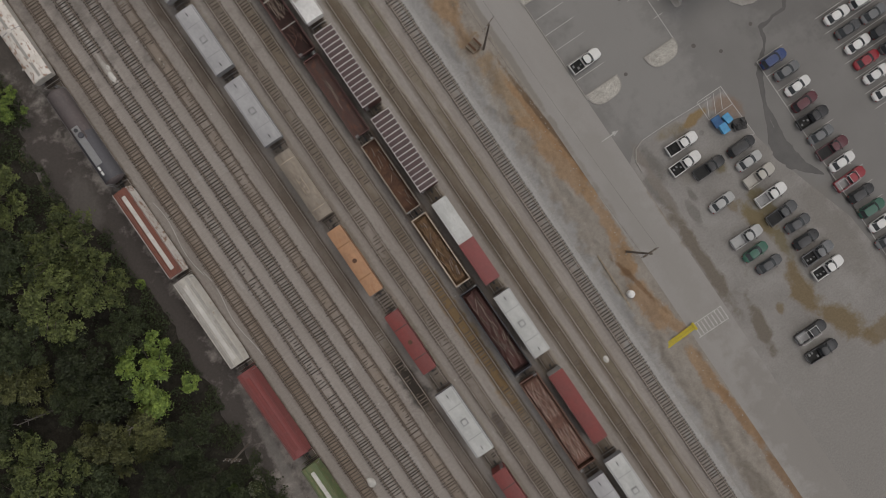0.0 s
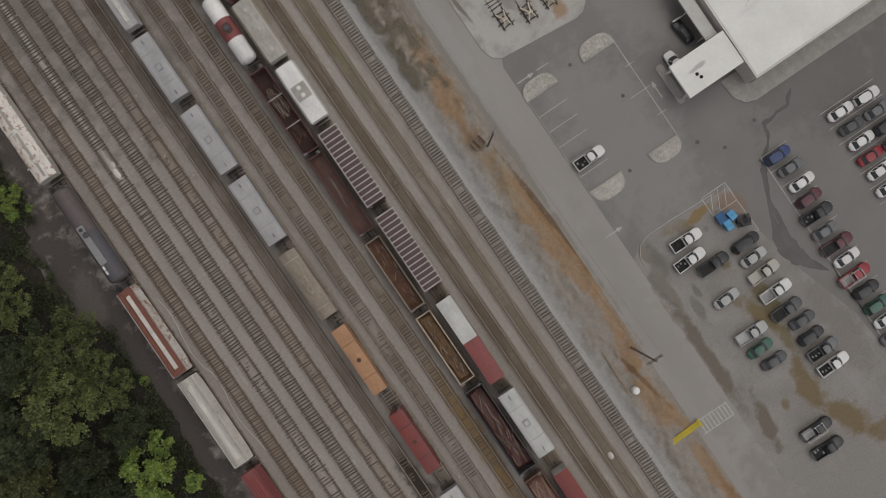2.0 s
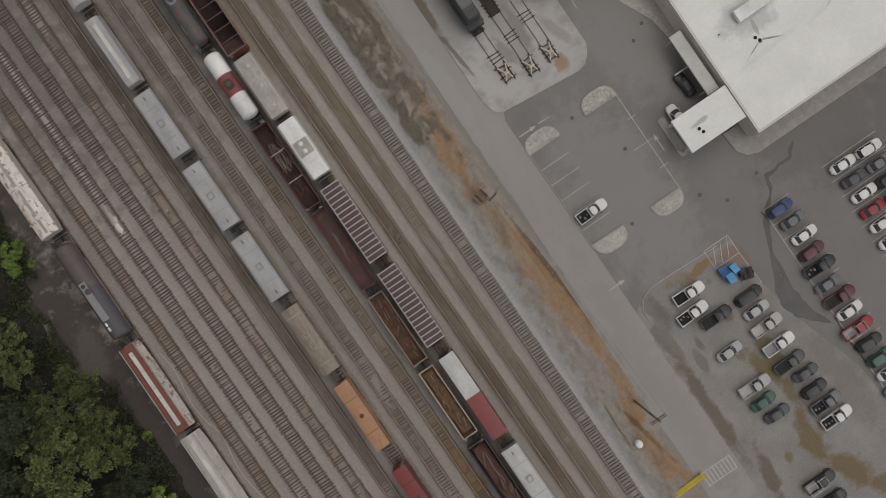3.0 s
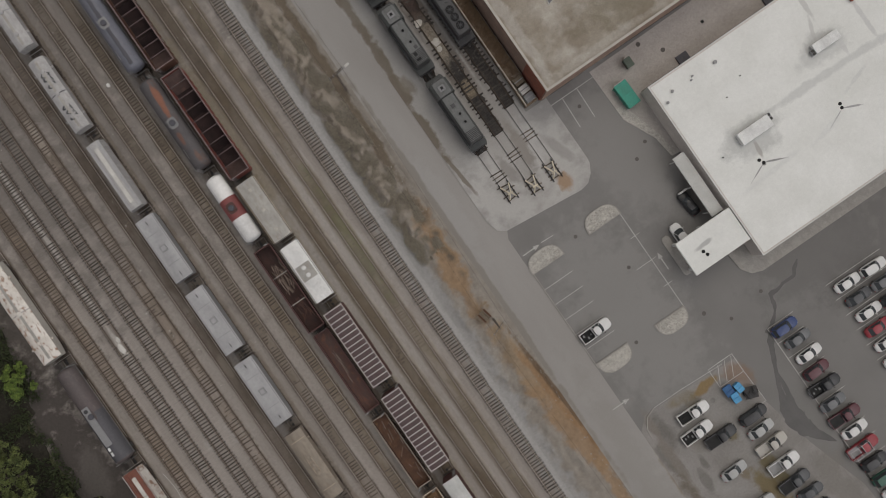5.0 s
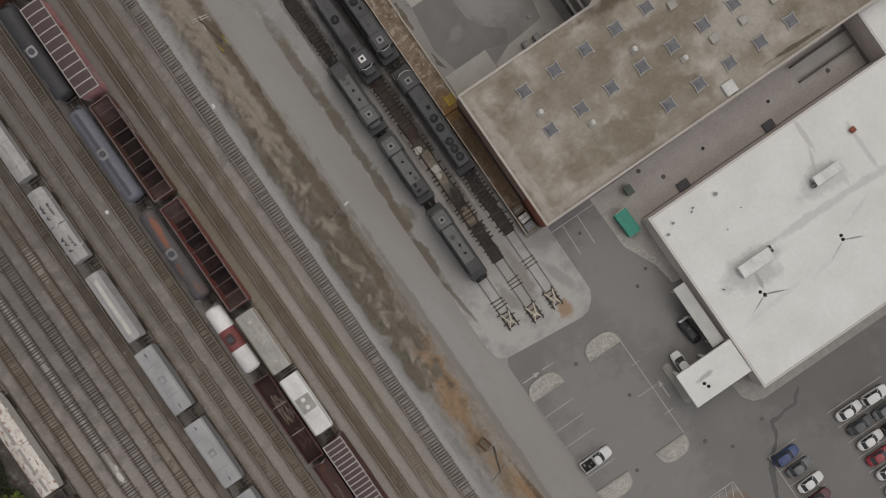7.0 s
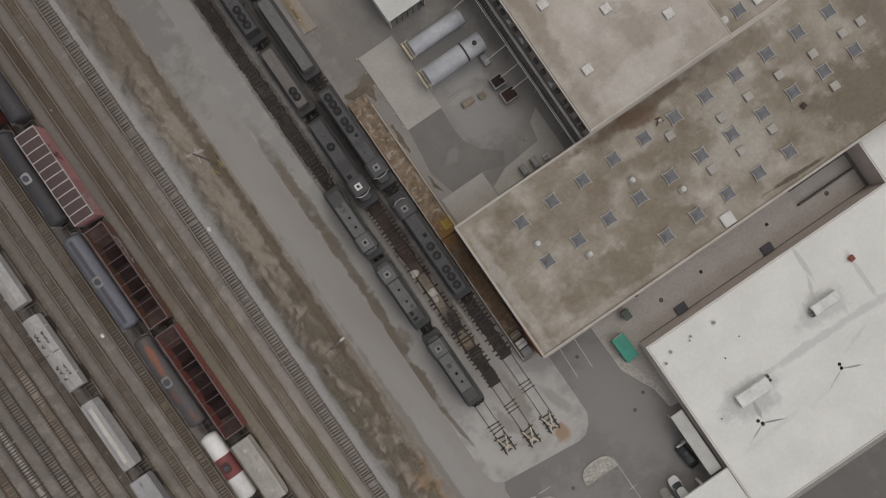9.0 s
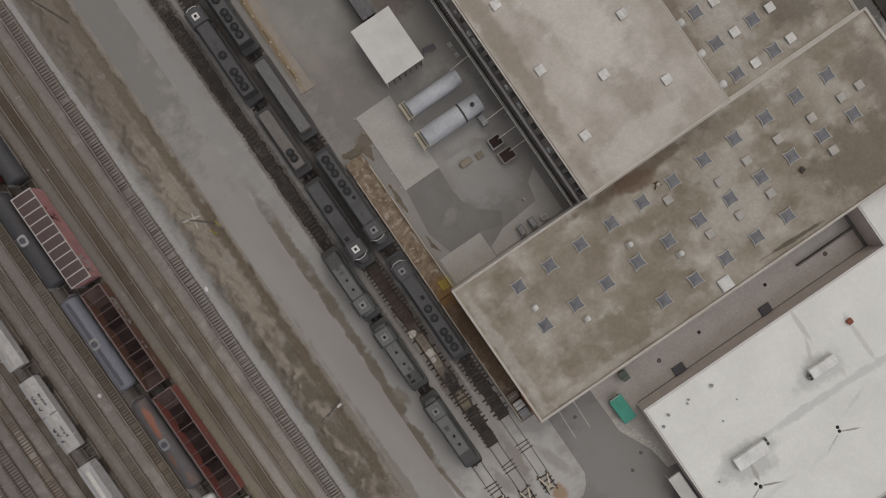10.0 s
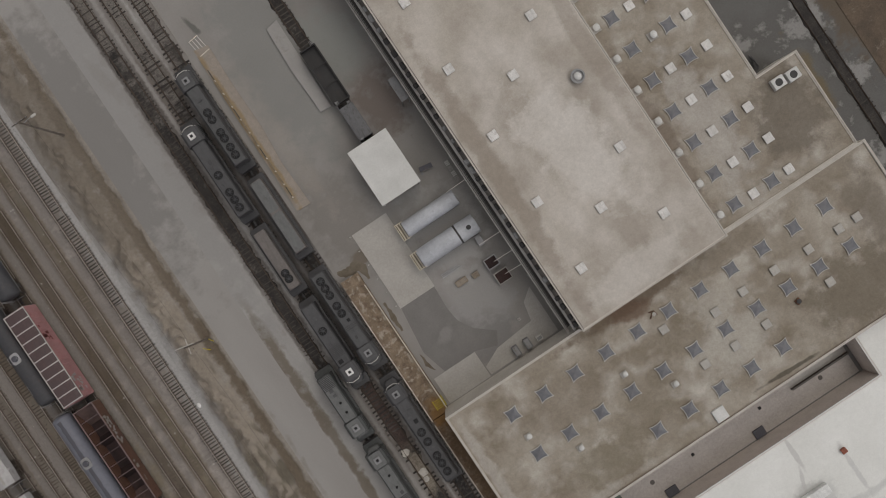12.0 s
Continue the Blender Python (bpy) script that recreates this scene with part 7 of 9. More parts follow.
L = M["line"]
stripe([(29.75, 7.2), (29.75, 24.4)], 0.14, M["kerb"], "pale kerb line beside the parking stalls", 0.1)
for k in range(5):
    stripe([(29.9, 21.6 - 2.75 * k), (34.9, 21.6 - 2.75 * k)], 0.1, L)
stripe([(45.7, 7.2), (45.7, 25.0)], 0.12, L)
for k in range(3):
    stripe([(43.0 if k == 1 else 44.9, 20.6 - 4.4 * k), (46.5, 20.6 - 4.4 * k)], 0.1, L)
stripe([(54.2, -2.4), (54.2, -43)], 0.12, L)
for k in range(16):
    stripe([(54.25, -2.4 - 2.74 * k), (58.9, -2.4 - 2.74 * k)], 0.1, L)
for k in range(15):
    stripe([(65.2, -2.0 - 2.74 * k), (75.0, -2.0 - 2.74 * k)], 0.1, L)
stripe([(43.3, -5.6), (47.6, -5.6), (47.6, -2.4), (43.3, -2.4), (43.3, -5.6)], 0.1, L)
for k in range(3):
    stripe([(43.5 + 1.2 * k, -5.4), (44.9 + 1.2 * k, -2.6)], 0.1, L)
stripe([(47.6, -5.6), (47.9, -11.2), (43.8, -10.9)], 0.1, L)
for a, b in (((46.0, 44.0), (54.0, 44.0)), ((48.4, 43.93), (48.2, 38.9)), ((51.06, 43.93), (50.9, 38.9))):
    stripe([a, b], 0.13, L)
stripe([(33.4, 27.8), (35.5, 27.7)], 0.12, L)
stripe([(45.5, -2.85), (38.0, -2.5), (33.2, -2.5)], 0.08, L, "worn edge line of the gravel lot")
stripe([(33.2, -2.5), (31.6, -3.1), (30.6, -4.6), (30.5, -6.4)], 0.16, M["kerb"], "worn concrete kerb with traces of yellow paint", 0.11)


def arrow(x, y, turn):
    bm = bmesh.new()
    slab(bm, [(-0.09, -1.6), (0.09, -1.6), (0.09, 0.4), (-0.09, 0.4)], -0.02, 0.006)
    slab(bm, [(-0.4, 0.41), (0.4, 0.41), (0.0, 1.4)], -0.02, 0.006)
    solid("arrow_marking", bm, M["line"], "worn white arrow painted on asphalt", "road marking", kind="structure", x=x, y=y, rz=turn)


arrow(47.0, 15.2, 0)
arrow(29.6, 0.8, -90)
arrow(31.6, 27.7, -90)


def island(x0, x1, y, up, label):
    """A half-round gravel island: kerb ring and pale stones."""
    t = thing("gravel_island", label, "island", (x0 + x1) / 2, y, 0, group="gravel islands")
    w, d = (x1 - x0) / 2, 2.7
    out = [(-w, 0), (w, 0)] if up > 0 else [(w, 0), (-w, 0)]
    arc = [(w * math.copysign(abs(math.cos(a)) ** 0.7, math.cos(a)), up * d * math.sin(a) ** 0.75) for a in (math.pi * i / 14 for i in range(1, 14))]
    pts = out + (arc if up > 0 else [(-px, py) for px, py in arc])
    inner = [(px * 0.94, up * 0.12 + py * 0.92) for px, py in pts]
    bm = bmesh.new()
    n = len(pts)
    a = [[bm.verts.new((*p, z)) for p in q] for q, z in ((pts, 0.0), (pts, 0.15), (inner, 0.15), (inner, 0.0))]
    for r0, r1 in zip(a, a[1:]):
        for i in range(n):
            bm.faces.new((r0[i], r0[(i + 1) % n], r1[(i + 1) % n], r1[i]))
    part("kerb", bm, M["kerb"], t)
    bm = bmesh.new()
    mid = bm.verts.new((0, up * d * 0.4, 0.3))
    ring = [bm.verts.new((*p, 0.11)) for p in inner]
    for i in range(n):
        bm.faces.new((ring[i], ring[(i + 1) % n], mid))
    part("gravel_fill", bm, M["island"], t, "pale river gravel")
    r = np.random.RandomState(int(x0 * 7 + y))
    st = []
    for k in range(150):
        px, py = r.uniform(-w * 0.9, w * 0.9), r.uniform(0.1, d * 0.85)
        if (px / w) ** 2 + (py / d) ** 2 < 0.8:
            s = r.uniform(0.08, 0.2)
            st.append((px, up * py, 0.2, s, s * 0.8, s * 0.6, r.uniform(0, 90)))
    ob = new("loose_gravel", many_boxes("loose_gravel", st, M["rock"]))
    ob.parent = t
    tagged(ob, "loose pale stones", kind="stuff")


island(29.5, 35.4, 24.4, 1, "half-round kerbed island of pale gravel at the stalls")
island(40.0, 45.9, 24.6, 1, "half-round kerbed island of pale gravel at the stalls")
island(29.8, 35.6, 8.0, -1, "half-round kerbed island of pale gravel at the stalls")
island(40.3, 45.8, 7.8, -1, "half-round kerbed island of pale gravel at the stalls")


def car_paint(name, c):
    return surface(name, c, tuple(0.86 * v for v in c), size=2.5, rough=0.32, grain=0.04, grain_size=0.3, bump=0, spec=0.5)


PAINTS = {"white": (0.66, 0.66, 0.65), "silver": (0.38, 0.385, 0.38), "beige": (0.42, 0.40, 0.36), "grey": (0.13, 0.135, 0.14), "dark grey": (0.06, 0.062, 0.066), "black": (0.018, 0.018, 0.02),
          "blue": (0.025, 0.05, 0.16), "red": (0.26, 0.02, 0.03), "maroon": (0.09, 0.02, 0.028), "green": (0.03, 0.11, 0.075)}
CP = {k: car_paint(k.replace(" ", "_") + "_car_paint", v) for k, v in PAINTS.items()}
M["glass"] = surface("tinted_car_glass", (0.045, 0.05, 0.055), (0.06, 0.066, 0.07), rough=0.1, grain=0.02, bump=0, spec=0.5)
M["lamp_red"] = surface("red_tail_lamp", (0.2, 0.015, 0.012), rough=0.2, grain=0.02, bump=0)
M["lamp_clear"] = surface("clear_head_lamp", (0.6, 0.6, 0.58), rough=0.15, grain=0.02, bump=0)
M["chrome"] = surface("dull_chrome", (0.5, 0.5, 0.5), (0.45, 0.45, 0.45), rough=0.3, metal=0.8, grain=0.03, bump=0)


def tyre_mesh():
    bm = bmesh.new()
    rings = []
    for xx, r in ((-0.11, 0.2), (-0.11, 0.3), (-0.08, 0.34), (0.08, 0.34), (0.11, 0.3), (0.11, 0.2)):
        rings.append([(xx, r * math.cos(2 * math.pi * i / 16), r * math.sin(2 * math.pi * i / 16)) for i in range(16)])
    loft(bm, rings)
    return to_mesh("tyre", bm, M["black"])


def rim_mesh():
    bm = bmesh.new()
    tube(bm, (-0.12, 0, 0), (0.12, 0, 0), 0.2, 12)
    return to_mesh("rim", bm, M["chrome"])


TYRE, RIM = tyre_mesh(), rim_mesh()


def body_ring(y, w, z0, z1):
    s = z0 + (z1 - z0) * 0.62
    return [(-w * 0.93, y, z0), (w * 0.93, y, z0), (w, y, z0 + 0.15), (w, y, s), (w * 0.93, y, z1 - 0.04), (w * 0.75, y, z1), (0, y, z1 + 0.035), (-w * 0.75, y, z1), (-w * 0.93, y, z1 - 0.04), (-w, y, s),
            (-w, y, z0 + 0.15)]


def vehicle(kind, colour, x, y, turn=-90.0, bed=None, extra="", length=None):
    """kind: sedan, suv, van or pickup, nose to +y before turning."""
    word = {"sedan": "car", "suv": "SUV", "van": "van", "pickup": "pickup truck"}[kind]
    name = {"sedan": "car", "suv": "suv", "van": "van", "pickup": "pickup_truck"}[kind]
    t = thing(name, ("%s %s parked %s" % (colour, word, extra or "on asphalt")), "truck" if kind == "pickup" else "car", x, y, 0, turn + random.Random(int(x * 31 + y * 17)).uniform(-2.0, 2.0), group="parked vehicles")
    t.scale = (0.89, 0.89, 0.94)
    c = CP[colour]
    l = length or {"sedan": 4.75, "suv": 4.75, "van": 5.1, "pickup": 5.75}[kind]
    w = {"sedan": 0.92, "suv": 0.95, "van": 0.98, "pickup": 1.0}[kind]
    h = l / 2
    zh = {"sedan": 0.86, "suv": 1.0, "van": 1.02, "pickup": 1.1}[kind]
    back = -h if kind != "pickup" else -0.5
    bm = bmesh.new()

    def girth(yy):
        """Half width at yy: corners drawn in towards nose and tail."""
        e = max(0.0, (abs(yy) - (h - 0.85)) / 0.85)
        return w * (1 - (0.42 if yy > 0 else 0.34) * e ** 2.4)

    st = []
    if kind == "pickup":
        ys = [back, 0.4, h - 1.6, h - 0.85, h - 0.5, h - 0.25, h - 0.1, h]
    else:
        ys = [-h, -h + 0.08, -h + 0.22, -h + 0.45, -h + 0.85, -0.6, 0.4, h - 1.3, h - 0.85, h - 0.5, h - 0.25, h - 0.1, h]
    for yy in ys:
        e = max(0.0, (yy - (h - 1.7)) / 1.7) if yy > 0 else max(0.0, (-yy - (h - 0.6)) / 0.6)
        st.append((yy, girth(yy), zh - (0.26 if yy > 0 else 0.14) * e ** 1.8))
    loft(bm, [body_ring(yy, ww, 0.3, zz) for yy, ww, zz in st])
    part("body", bm, c, t, smooth=True)
    g0, g1, r0, r1, zr = {"sedan": (-1.85, 1.08, -1.25, 0.3, 1.43), "suv": (-h + 0.12, 1.05, -h + 0.5, 0.3, 1.72), "van": (-h + 0.1, 1.5, -h + 0.4, 0.75, 1.85), "pickup": (-0.5, 1.4, -0.38, 0.62, 1.85)}[kind]
    if kind == "pickup":
        g1, r1 = h - 1.5, h - 2.15
    zg = zh - 0.02

    def plan(ya, yb, ww, z):
        """A cabin outline, bowed at the windscreen and rounded at its corners."""
        k = min(1.0, (yb - ya) / 1.1)
        half = [(0, ya), (ww * 0.6, ya + 0.02 * k), (ww * 0.86, ya + 0.09 * k), (ww * 0.97, ya + 0.3 * k), (ww, (ya + yb) / 2), (ww * 0.96, yb - 0.45 * k), (ww * 0.84, yb - 0.19 * k), (ww * 0.55, yb - 0.06 * k), (0, yb)]
        return [(px, py, z) for px, py in half] + [(-px, py, z) for px, py in half[-2:0:-1]]

    bm = bmesh.new()
    loft(bm, [plan(g0, g1, w * 0.92, zg), plan(r0, r1, w * 0.74, zr)])
    part("glazing", bm, M["glass"], t, smooth=True)
    bm = bmesh.new()
    loft(bm, [plan(r0 - 0.03, r1 + 0.05, w * 0.755, zr - 0.02), plan(r0 - 0.01, r1 + 0.02, w * 0.74, zr + 0.03), plan(r0 + 0.2 * (r1 - r0), r1 - 0.2 * (r1 - r0), w * 0.5, zr + 0.07)])
    part("roof", bm, c, t, smooth=True)
    for s in (-1, 1):
        for pa, pb, pr in (((s * w * 0.84, g1 - 0.06, zg), (s * w * 0.68, r1, zr), 0.045), ((s * w * 0.86, g0 + 0.05, zg), (s * w * 0.7, r0 + 0.02, zr), 0.06),
                           ((s * w * 0.93, (g0 + g1) / 2 - 0.1, zg), (s * w * 0.75, (r0 + r1) / 2, zr), 0.045)):
            bm = bmesh.new()
            tube(bm, pa, pb, pr, 4)
            part("pillar", bm, c, t)
        bm = bmesh.new()
        box(bm, s * (w + 0.09) - 0.1, s * (w + 0.09) + 0.1, g1 - 0.35, g1 - 0.2, zg, zg + 0.16)
        part("mirror", bm, c if kind != "pickup" else M["black"], t, bevel=0.03)
        bm = bmesh.new()
        box(bm, s * w * 0.58 - 0.13, s * w * 0.58 + 0.13, h - 0.3, h - 0.1, zh - 0.4, zh - 0.24)
        part("headlight", bm, M["lamp_clear"], t)
        bm = bmesh.new()
        box(bm, s * w * 0.7 - 0.12, s * w * 0.7 + 0.12, -h + 0.02, -h + 0.14, zh - 0.32, zh - 0.12)
        part("tail_light", bm, M["lamp_red"], t)
        for yy in (h - 0.95, -h + 1.05):
            k = place("tyre", TYRE, t, s * (w - 0.1), yy, 0.34)
            place("rim", RIM, k)
    for yy in (h - 0.08, -h - 0.02):
        bm = bmesh.new()
        box(bm, -w * 0.5, w * 0.5, yy - 0.06, yy + 0.06, 0.4, 0.62)
        part("bumper", bm, M["chrome"] if kind == "pickup" else c, t, bevel=0.03)
    if kind == "pickup":
        for nm, q in (("bed_side", (w - 0.13, w - 0.01, -h, back - 0.04)), ("bed_side", (-w + 0.01, -w + 0.13, -h, back - 0.04)), ("tailgate", (-w + 0.13, w - 0.13, -h, -h + 0.1)),
                      ("bed_front", (-w + 0.13, w - 0.13, back - 0.14, back - 0.04))):
            bm = bmesh.new()
            box(bm, *q, 0.45, zh - 0.02)
            part(nm, bm, c, t)
        bm = bmesh.new()
        floor_z = zh - 0.04 if bed == "cover" else 0.62
        box(bm, -w + 0.13, w - 0.13, -h + 0.1, back - 0.14, floor_z - 0.08, floor_z)
        part("bed_floor" if bed != "cover" else "bed_cover", bm, M["black"] if bed in ("black", "cover", "tyre") else (c if bed is None else M["grey_metal"]), t, "black bed cover" if bed == "cover" else "")
        if bed == "rack":
            bm = bmesh.new()
            for yy in (-h + 0.2, -1.2, back, 0.9):
                for s in (-1, 1):
                    tube(bm, (s * 0.85, yy, zh), (s * 0.85, yy, 2.1), 0.03, 4)
                tube(bm, (-0.85, yy, 2.1), (0.85, yy, 2.1), 0.03, 4)
            for s in (-1, 1):
                tube(bm, (s * 0.85, -h + 0.2, 2.1), (s * 0.85, 0.9, 2.1), 0.03, 4)
            part("ladder_rack", bm, M["chrome"], t, "metal ladder rack")
        if bed == "tyre":
            sp = place("spare_tyre", TYRE, t, 0, -h + 1.15, 0.76, 0, "spare tyre lying in the bed")
            sp.rotation_euler = (0, radians(90), 0)
        if bed == "black":
            r = random.Random(int(x * 3))
            for k in range(3):
                bm = bmesh.new()
                px, py, s = r.uniform(-0.5, 0.5), -h + 0.6 + 0.6 * k, r.uniform(0.1, 0.24)
                box(bm, px - s, px + s, py - s * 0.7, py + s * 0.7, 0.62, 0.62 + r.uniform(0.1, 0.4))
                part("bed_box", bm, M["h_grey_dark"], t, "loose grey box in the bed")
    return t


GR = "on stained gravel"
for kind, colour, x, y, bed in (
        ("pickup", "white", 37.7, -6.2, "tyre"), ("pickup", "white", 36.5, -9.0, "black"), ("pickup", "black", 39.1, -11.5, "cover"), ("van", "black", 44.9, -11.6, None), ("sedan", "silver", 44.7, -14.1, None),
        ("pickup", "beige", 44.7, -16.8, None), ("pickup", "white", 44.6, -20.2, "grey"), ("pickup", "dark grey", 44.4, -23.4, "cover"), ("sedan", "dark grey", 45.5, -26.1, None), ("sedan", "silver", 37.8, -17.0, None),
        ("pickup", "silver", 38.0, -23.4, None), ("sedan", "green", 37.8, -26.1, None), ("sedan", "dark grey", 38.5, -28.8, None), ("suv", "black", 45.2, -28.8, None), ("pickup", "grey", 45.6, -31.5, "black"),
        ("pickup", "white", 45.6, -34.2, "black"), ("pickup", "black", 38.0, -40.9, "rack"), ("pickup", "black", 37.8, -44.2, "black")):
    vehicle(kind, colour, x, y, -90, bed, GR)
ST = "in a marked stall"
for kind, colour, x, y, bed in (
        ("suv", "blue", 56.3, -3.4, None), ("sedan", "grey", 57.0, -6.0, None), ("sedan", "white", 57.1, -8.8, None), ("suv", "maroon", 56.6, -11.4, None), ("pickup", "black", 56.3, -14.0, "black"),
        ("sedan", "grey", 55.9, -16.9, None), ("pickup", "maroon", 56.2, -19.5, "cover"), ("sedan", "white", 56.3, -22.1, None), ("pickup", "red", 55.8, -24.9, "rack"), ("suv", "black", 56.0, -27.7, None),
        ("suv", "green", 56.1, -30.5, None), ("sedan", "white", 56.2, -33.1, None), ("sedan", "grey", 55.6, -35.8, None), ("suv", "black", 56.2, -38.6, None),
        ("sedan", "white", 67.9, -3.3, None), ("suv", "white", 72.4, -3.5, None), ("sedan", "dark grey", 68.1, -6.0, None), ("sedan", "grey", 72.6, -6.2, None), ("sedan", "white", 68.1, -8.7, None),
        ("suv", "black", 72.4, -8.9, None), ("sedan", "red", 67.9, -11.4, None), ("sedan", "white", 67.9, -14.0, None), ("sedan", "white", 67.6, -16.9, None), ("suv", "grey", 72.4, -11.6, None),
        ("sedan", "silver", 72.5, -14.4, None), ("pickup", "white", 72.2, -17.0, None)):
    vehicle(kind, colour, x, y, -90, bed, ST)
vehicle("pickup", "white", 32.6, 12.3, -90, "black", "in a marked stall", 5.7)
vehicle("sedan", "black", 55.0, 20.2, 6, None, "beside the covered walk")
vehicle("van", "white", 51.2, 16.6, 0, None, "half under the canopy")


# ---- waste containers and loose things ----
def dumpster(x, y, l, w, h, material, label, turn=0.0, name="dumpster", hinge=None):
    t = thing(name, label, "dumpster", x, y, 0.0, turn)
    bm = bmesh.new()
    loft(bm, [[(px * k, py * k, z) for px, py in rounded(w, l, 0.06, 2)] for k, z in ((0.9, 0.15), (1.0, h * 0.8), (1.0, h))])
    part("bin", bm, material, t)
    if hinge:
        bm = bmesh.new()
        tube(bm, (-w / 2 + 0.1, l / 2 + 0.06, h + 0.06), (w / 2 - 0.1, l / 2 + 0.06, h + 0.06), 0.07, 6)
        part("hinge_bar", bm, hinge, t, "pale hinge bar")
        for k in range(5):
            bm = bmesh.new()
            yy = -l / 2 + 0.25 + (l - 0.5) * k / 4
            box(bm, -w / 2 - 0.1, -w / 2 - 0.02, yy - 0.05, yy + 0.05, 0.2, h - 0.05)
            part("side_rib", bm, material, t)
    for s in (-1, 1):
        bm = bmesh.new()
        a, b = sorted((s * (0.03 if not hinge else 0.002), s * (l / 2 + 0.03)))
        box(bm, -w / 2 - 0.04, w / 2 + 0.04, a, b, h, h + 0.08)
        part("lid", bm, material, t, bevel=0.02)
    for s in (-1, 1):
        bm = bmesh.new()
        box(bm, s * w * 0.3 - 0.06, s * w * 0.3 + 0.06, -l / 2 + 0.1, l / 2 - 0.1, 0.0, 0.15)
        part("skid", bm, M["dark_metal"], t)
    return t


M["teal"] = paint("teal_paint", (0.055, 0.30, 0.225), rust=(0.045, 0.24, 0.18), edge=(0.6, 0.85))
M["tarp_blue"] = surface("light_blue_plastic", (0.10, 0.33, 0.56), (0.08, 0.28, 0.5), size=0.8, rough=0.5, grain=0.06)
M["deep_blue"] = surface("deep_blue_plastic", (0.03, 0.09, 0.22), (0.04, 0.12, 0.26), size=0.8, rough=0.5, grain=0.06)
M["bin_green"] = paint("dull_green_paint", (0.10, 0.125, 0.10), rust=(0.13, 0.12, 0.10))
dumpster(56.4, 38.9, 4.0, 2.0, 1.7, M["teal"], "teal green dumpster on the gravel strip", 2, "dumpster", M["rib_white"])
dumpster(59.4, 42.7, 1.5, 1.1, 1.2, M["bin_green"], "small dull green bin by the workshop wall", 0)
dumpster(44.2, -7.9, 1.5, 1.1, 1.1, M["tarp_blue"], "light blue plastic bin beside the parked trucks", 0, "plastic_bin")
dumpster(45.4, -6.9, 1.4, 1.0, 1.2, M["tarp_blue"], "light blue plastic bin beside the parked trucks", 8, "plastic_bin")
dumpster(43.9, -6.5, 1.6, 1.3, 0.9, M["deep_blue"], "deep blue plastic bin beside the parked trucks", 0, "plastic_bin")
t = thing("junk_trailer", "dark flat trailer heaped with junk", "trailer", 46.6, -8.7, 0, -20)
bm = bmesh.new()
box(bm, -1.0, 1.0, -0.9, 0.9, 0.45, 0.6)
part("deck", bm, M["dark_metal"], t)
for s in (-1, 1):
    place("tyre", TYRE, t, s * 1.0, 0, 0.34)
t = debris("junk_heap", "dark junk and scrap heaped on a trailer", 46.6, -9.5, -7.9, 0.8, 0.62, M["loco_black"], 26, (0.4, 1.2), 31, 0.5, "junk")
sheet("manhole", [(47.6 + 0.35 * math.cos(a), 5.0 + 0.35 * math.sin(a)) for a in (2 * math.pi * i / 12 for i in range(12))], -0.02, 0.006, M["wall_dark"], "dark round manhole cover", "manhole")
for x, y in ((55.0, 31.5), (38.2, 25.6), (42.2, 17.2), (56.6, 2.9), (50.6, 2.0), (49.87, 41.5), (44.33, 42.12), (52.5, 30.0), (36.7, 7.2)):
    sheet("manhole", [(x + 0.3 * math.cos(a), y + 0.3 * math.sin(a)) for a in (2 * math.pi * i / 12 for i in range(12))], -0.02, 0.006, M["wall_dark"], "dark round drain cover in the asphalt", "manhole")


def alley_box(x, y, sx, sy, h):
    bm = bmesh.new()
    box(bm, -sx / 2, sx / 2, -sy / 2, sy / 2, 0, h)
    solid("utility_box", bm, M["t_grey"], "low dark steel hatch box against the white building", "hatch box", group="hatch boxes", bevel=0.04, x=x, y=y, z=0.05)


for x, y, sx, sy, h in ((66.8, 38.68, 1.9, 1.35, 0.35), (82.5, 38.75, 1.8, 1.4, 0.35)):
    alley_box(x, y, sx, sy, h)
for x, y in ((65.07, 41.38), (62.45, 44.2), (94.6, 40.5)):
    sheet("drain_cover", [(x + 0.36 * math.cos(a), y + 0.36 * math.sin(a)) for a in (2 * math.pi * i / 14 for i in range(14))], 0.0, 0.062, M["wall_dark"], "round dark drain cover in the alley", "drain")
for x, y in ((72.4, 41.5), (84.55, 41.76), (96.65, 41.8)):
    sheet("drain_cover", [(x - 0.24, y - 0.24), (x + 0.24, y - 0.24), (x + 0.24, y + 0.24), (x - 0.24, y + 0.24)], 0.0, 0.062, M["black"], "small black drain cover in the alley", "drain")
t = thing("ramp_wall", "low concrete ramp walls in the alley", "ramp", 95.0, 42.8, 0.05)
for s in (-1, 1):
    bm = bmesh.new()
    box(bm, -5.0, 5.0, s * 1.3 - 0.12, s * 1.3 + 0.12, 0, 0.7)
    part("side_wall", bm, M["wall_dark"], t)
bm = bmesh.new()
box(bm, -5.0, 5.0, -1.18, 1.18, -0.02, 0.02)
part("ramp_floor", bm, M["slab"], t)

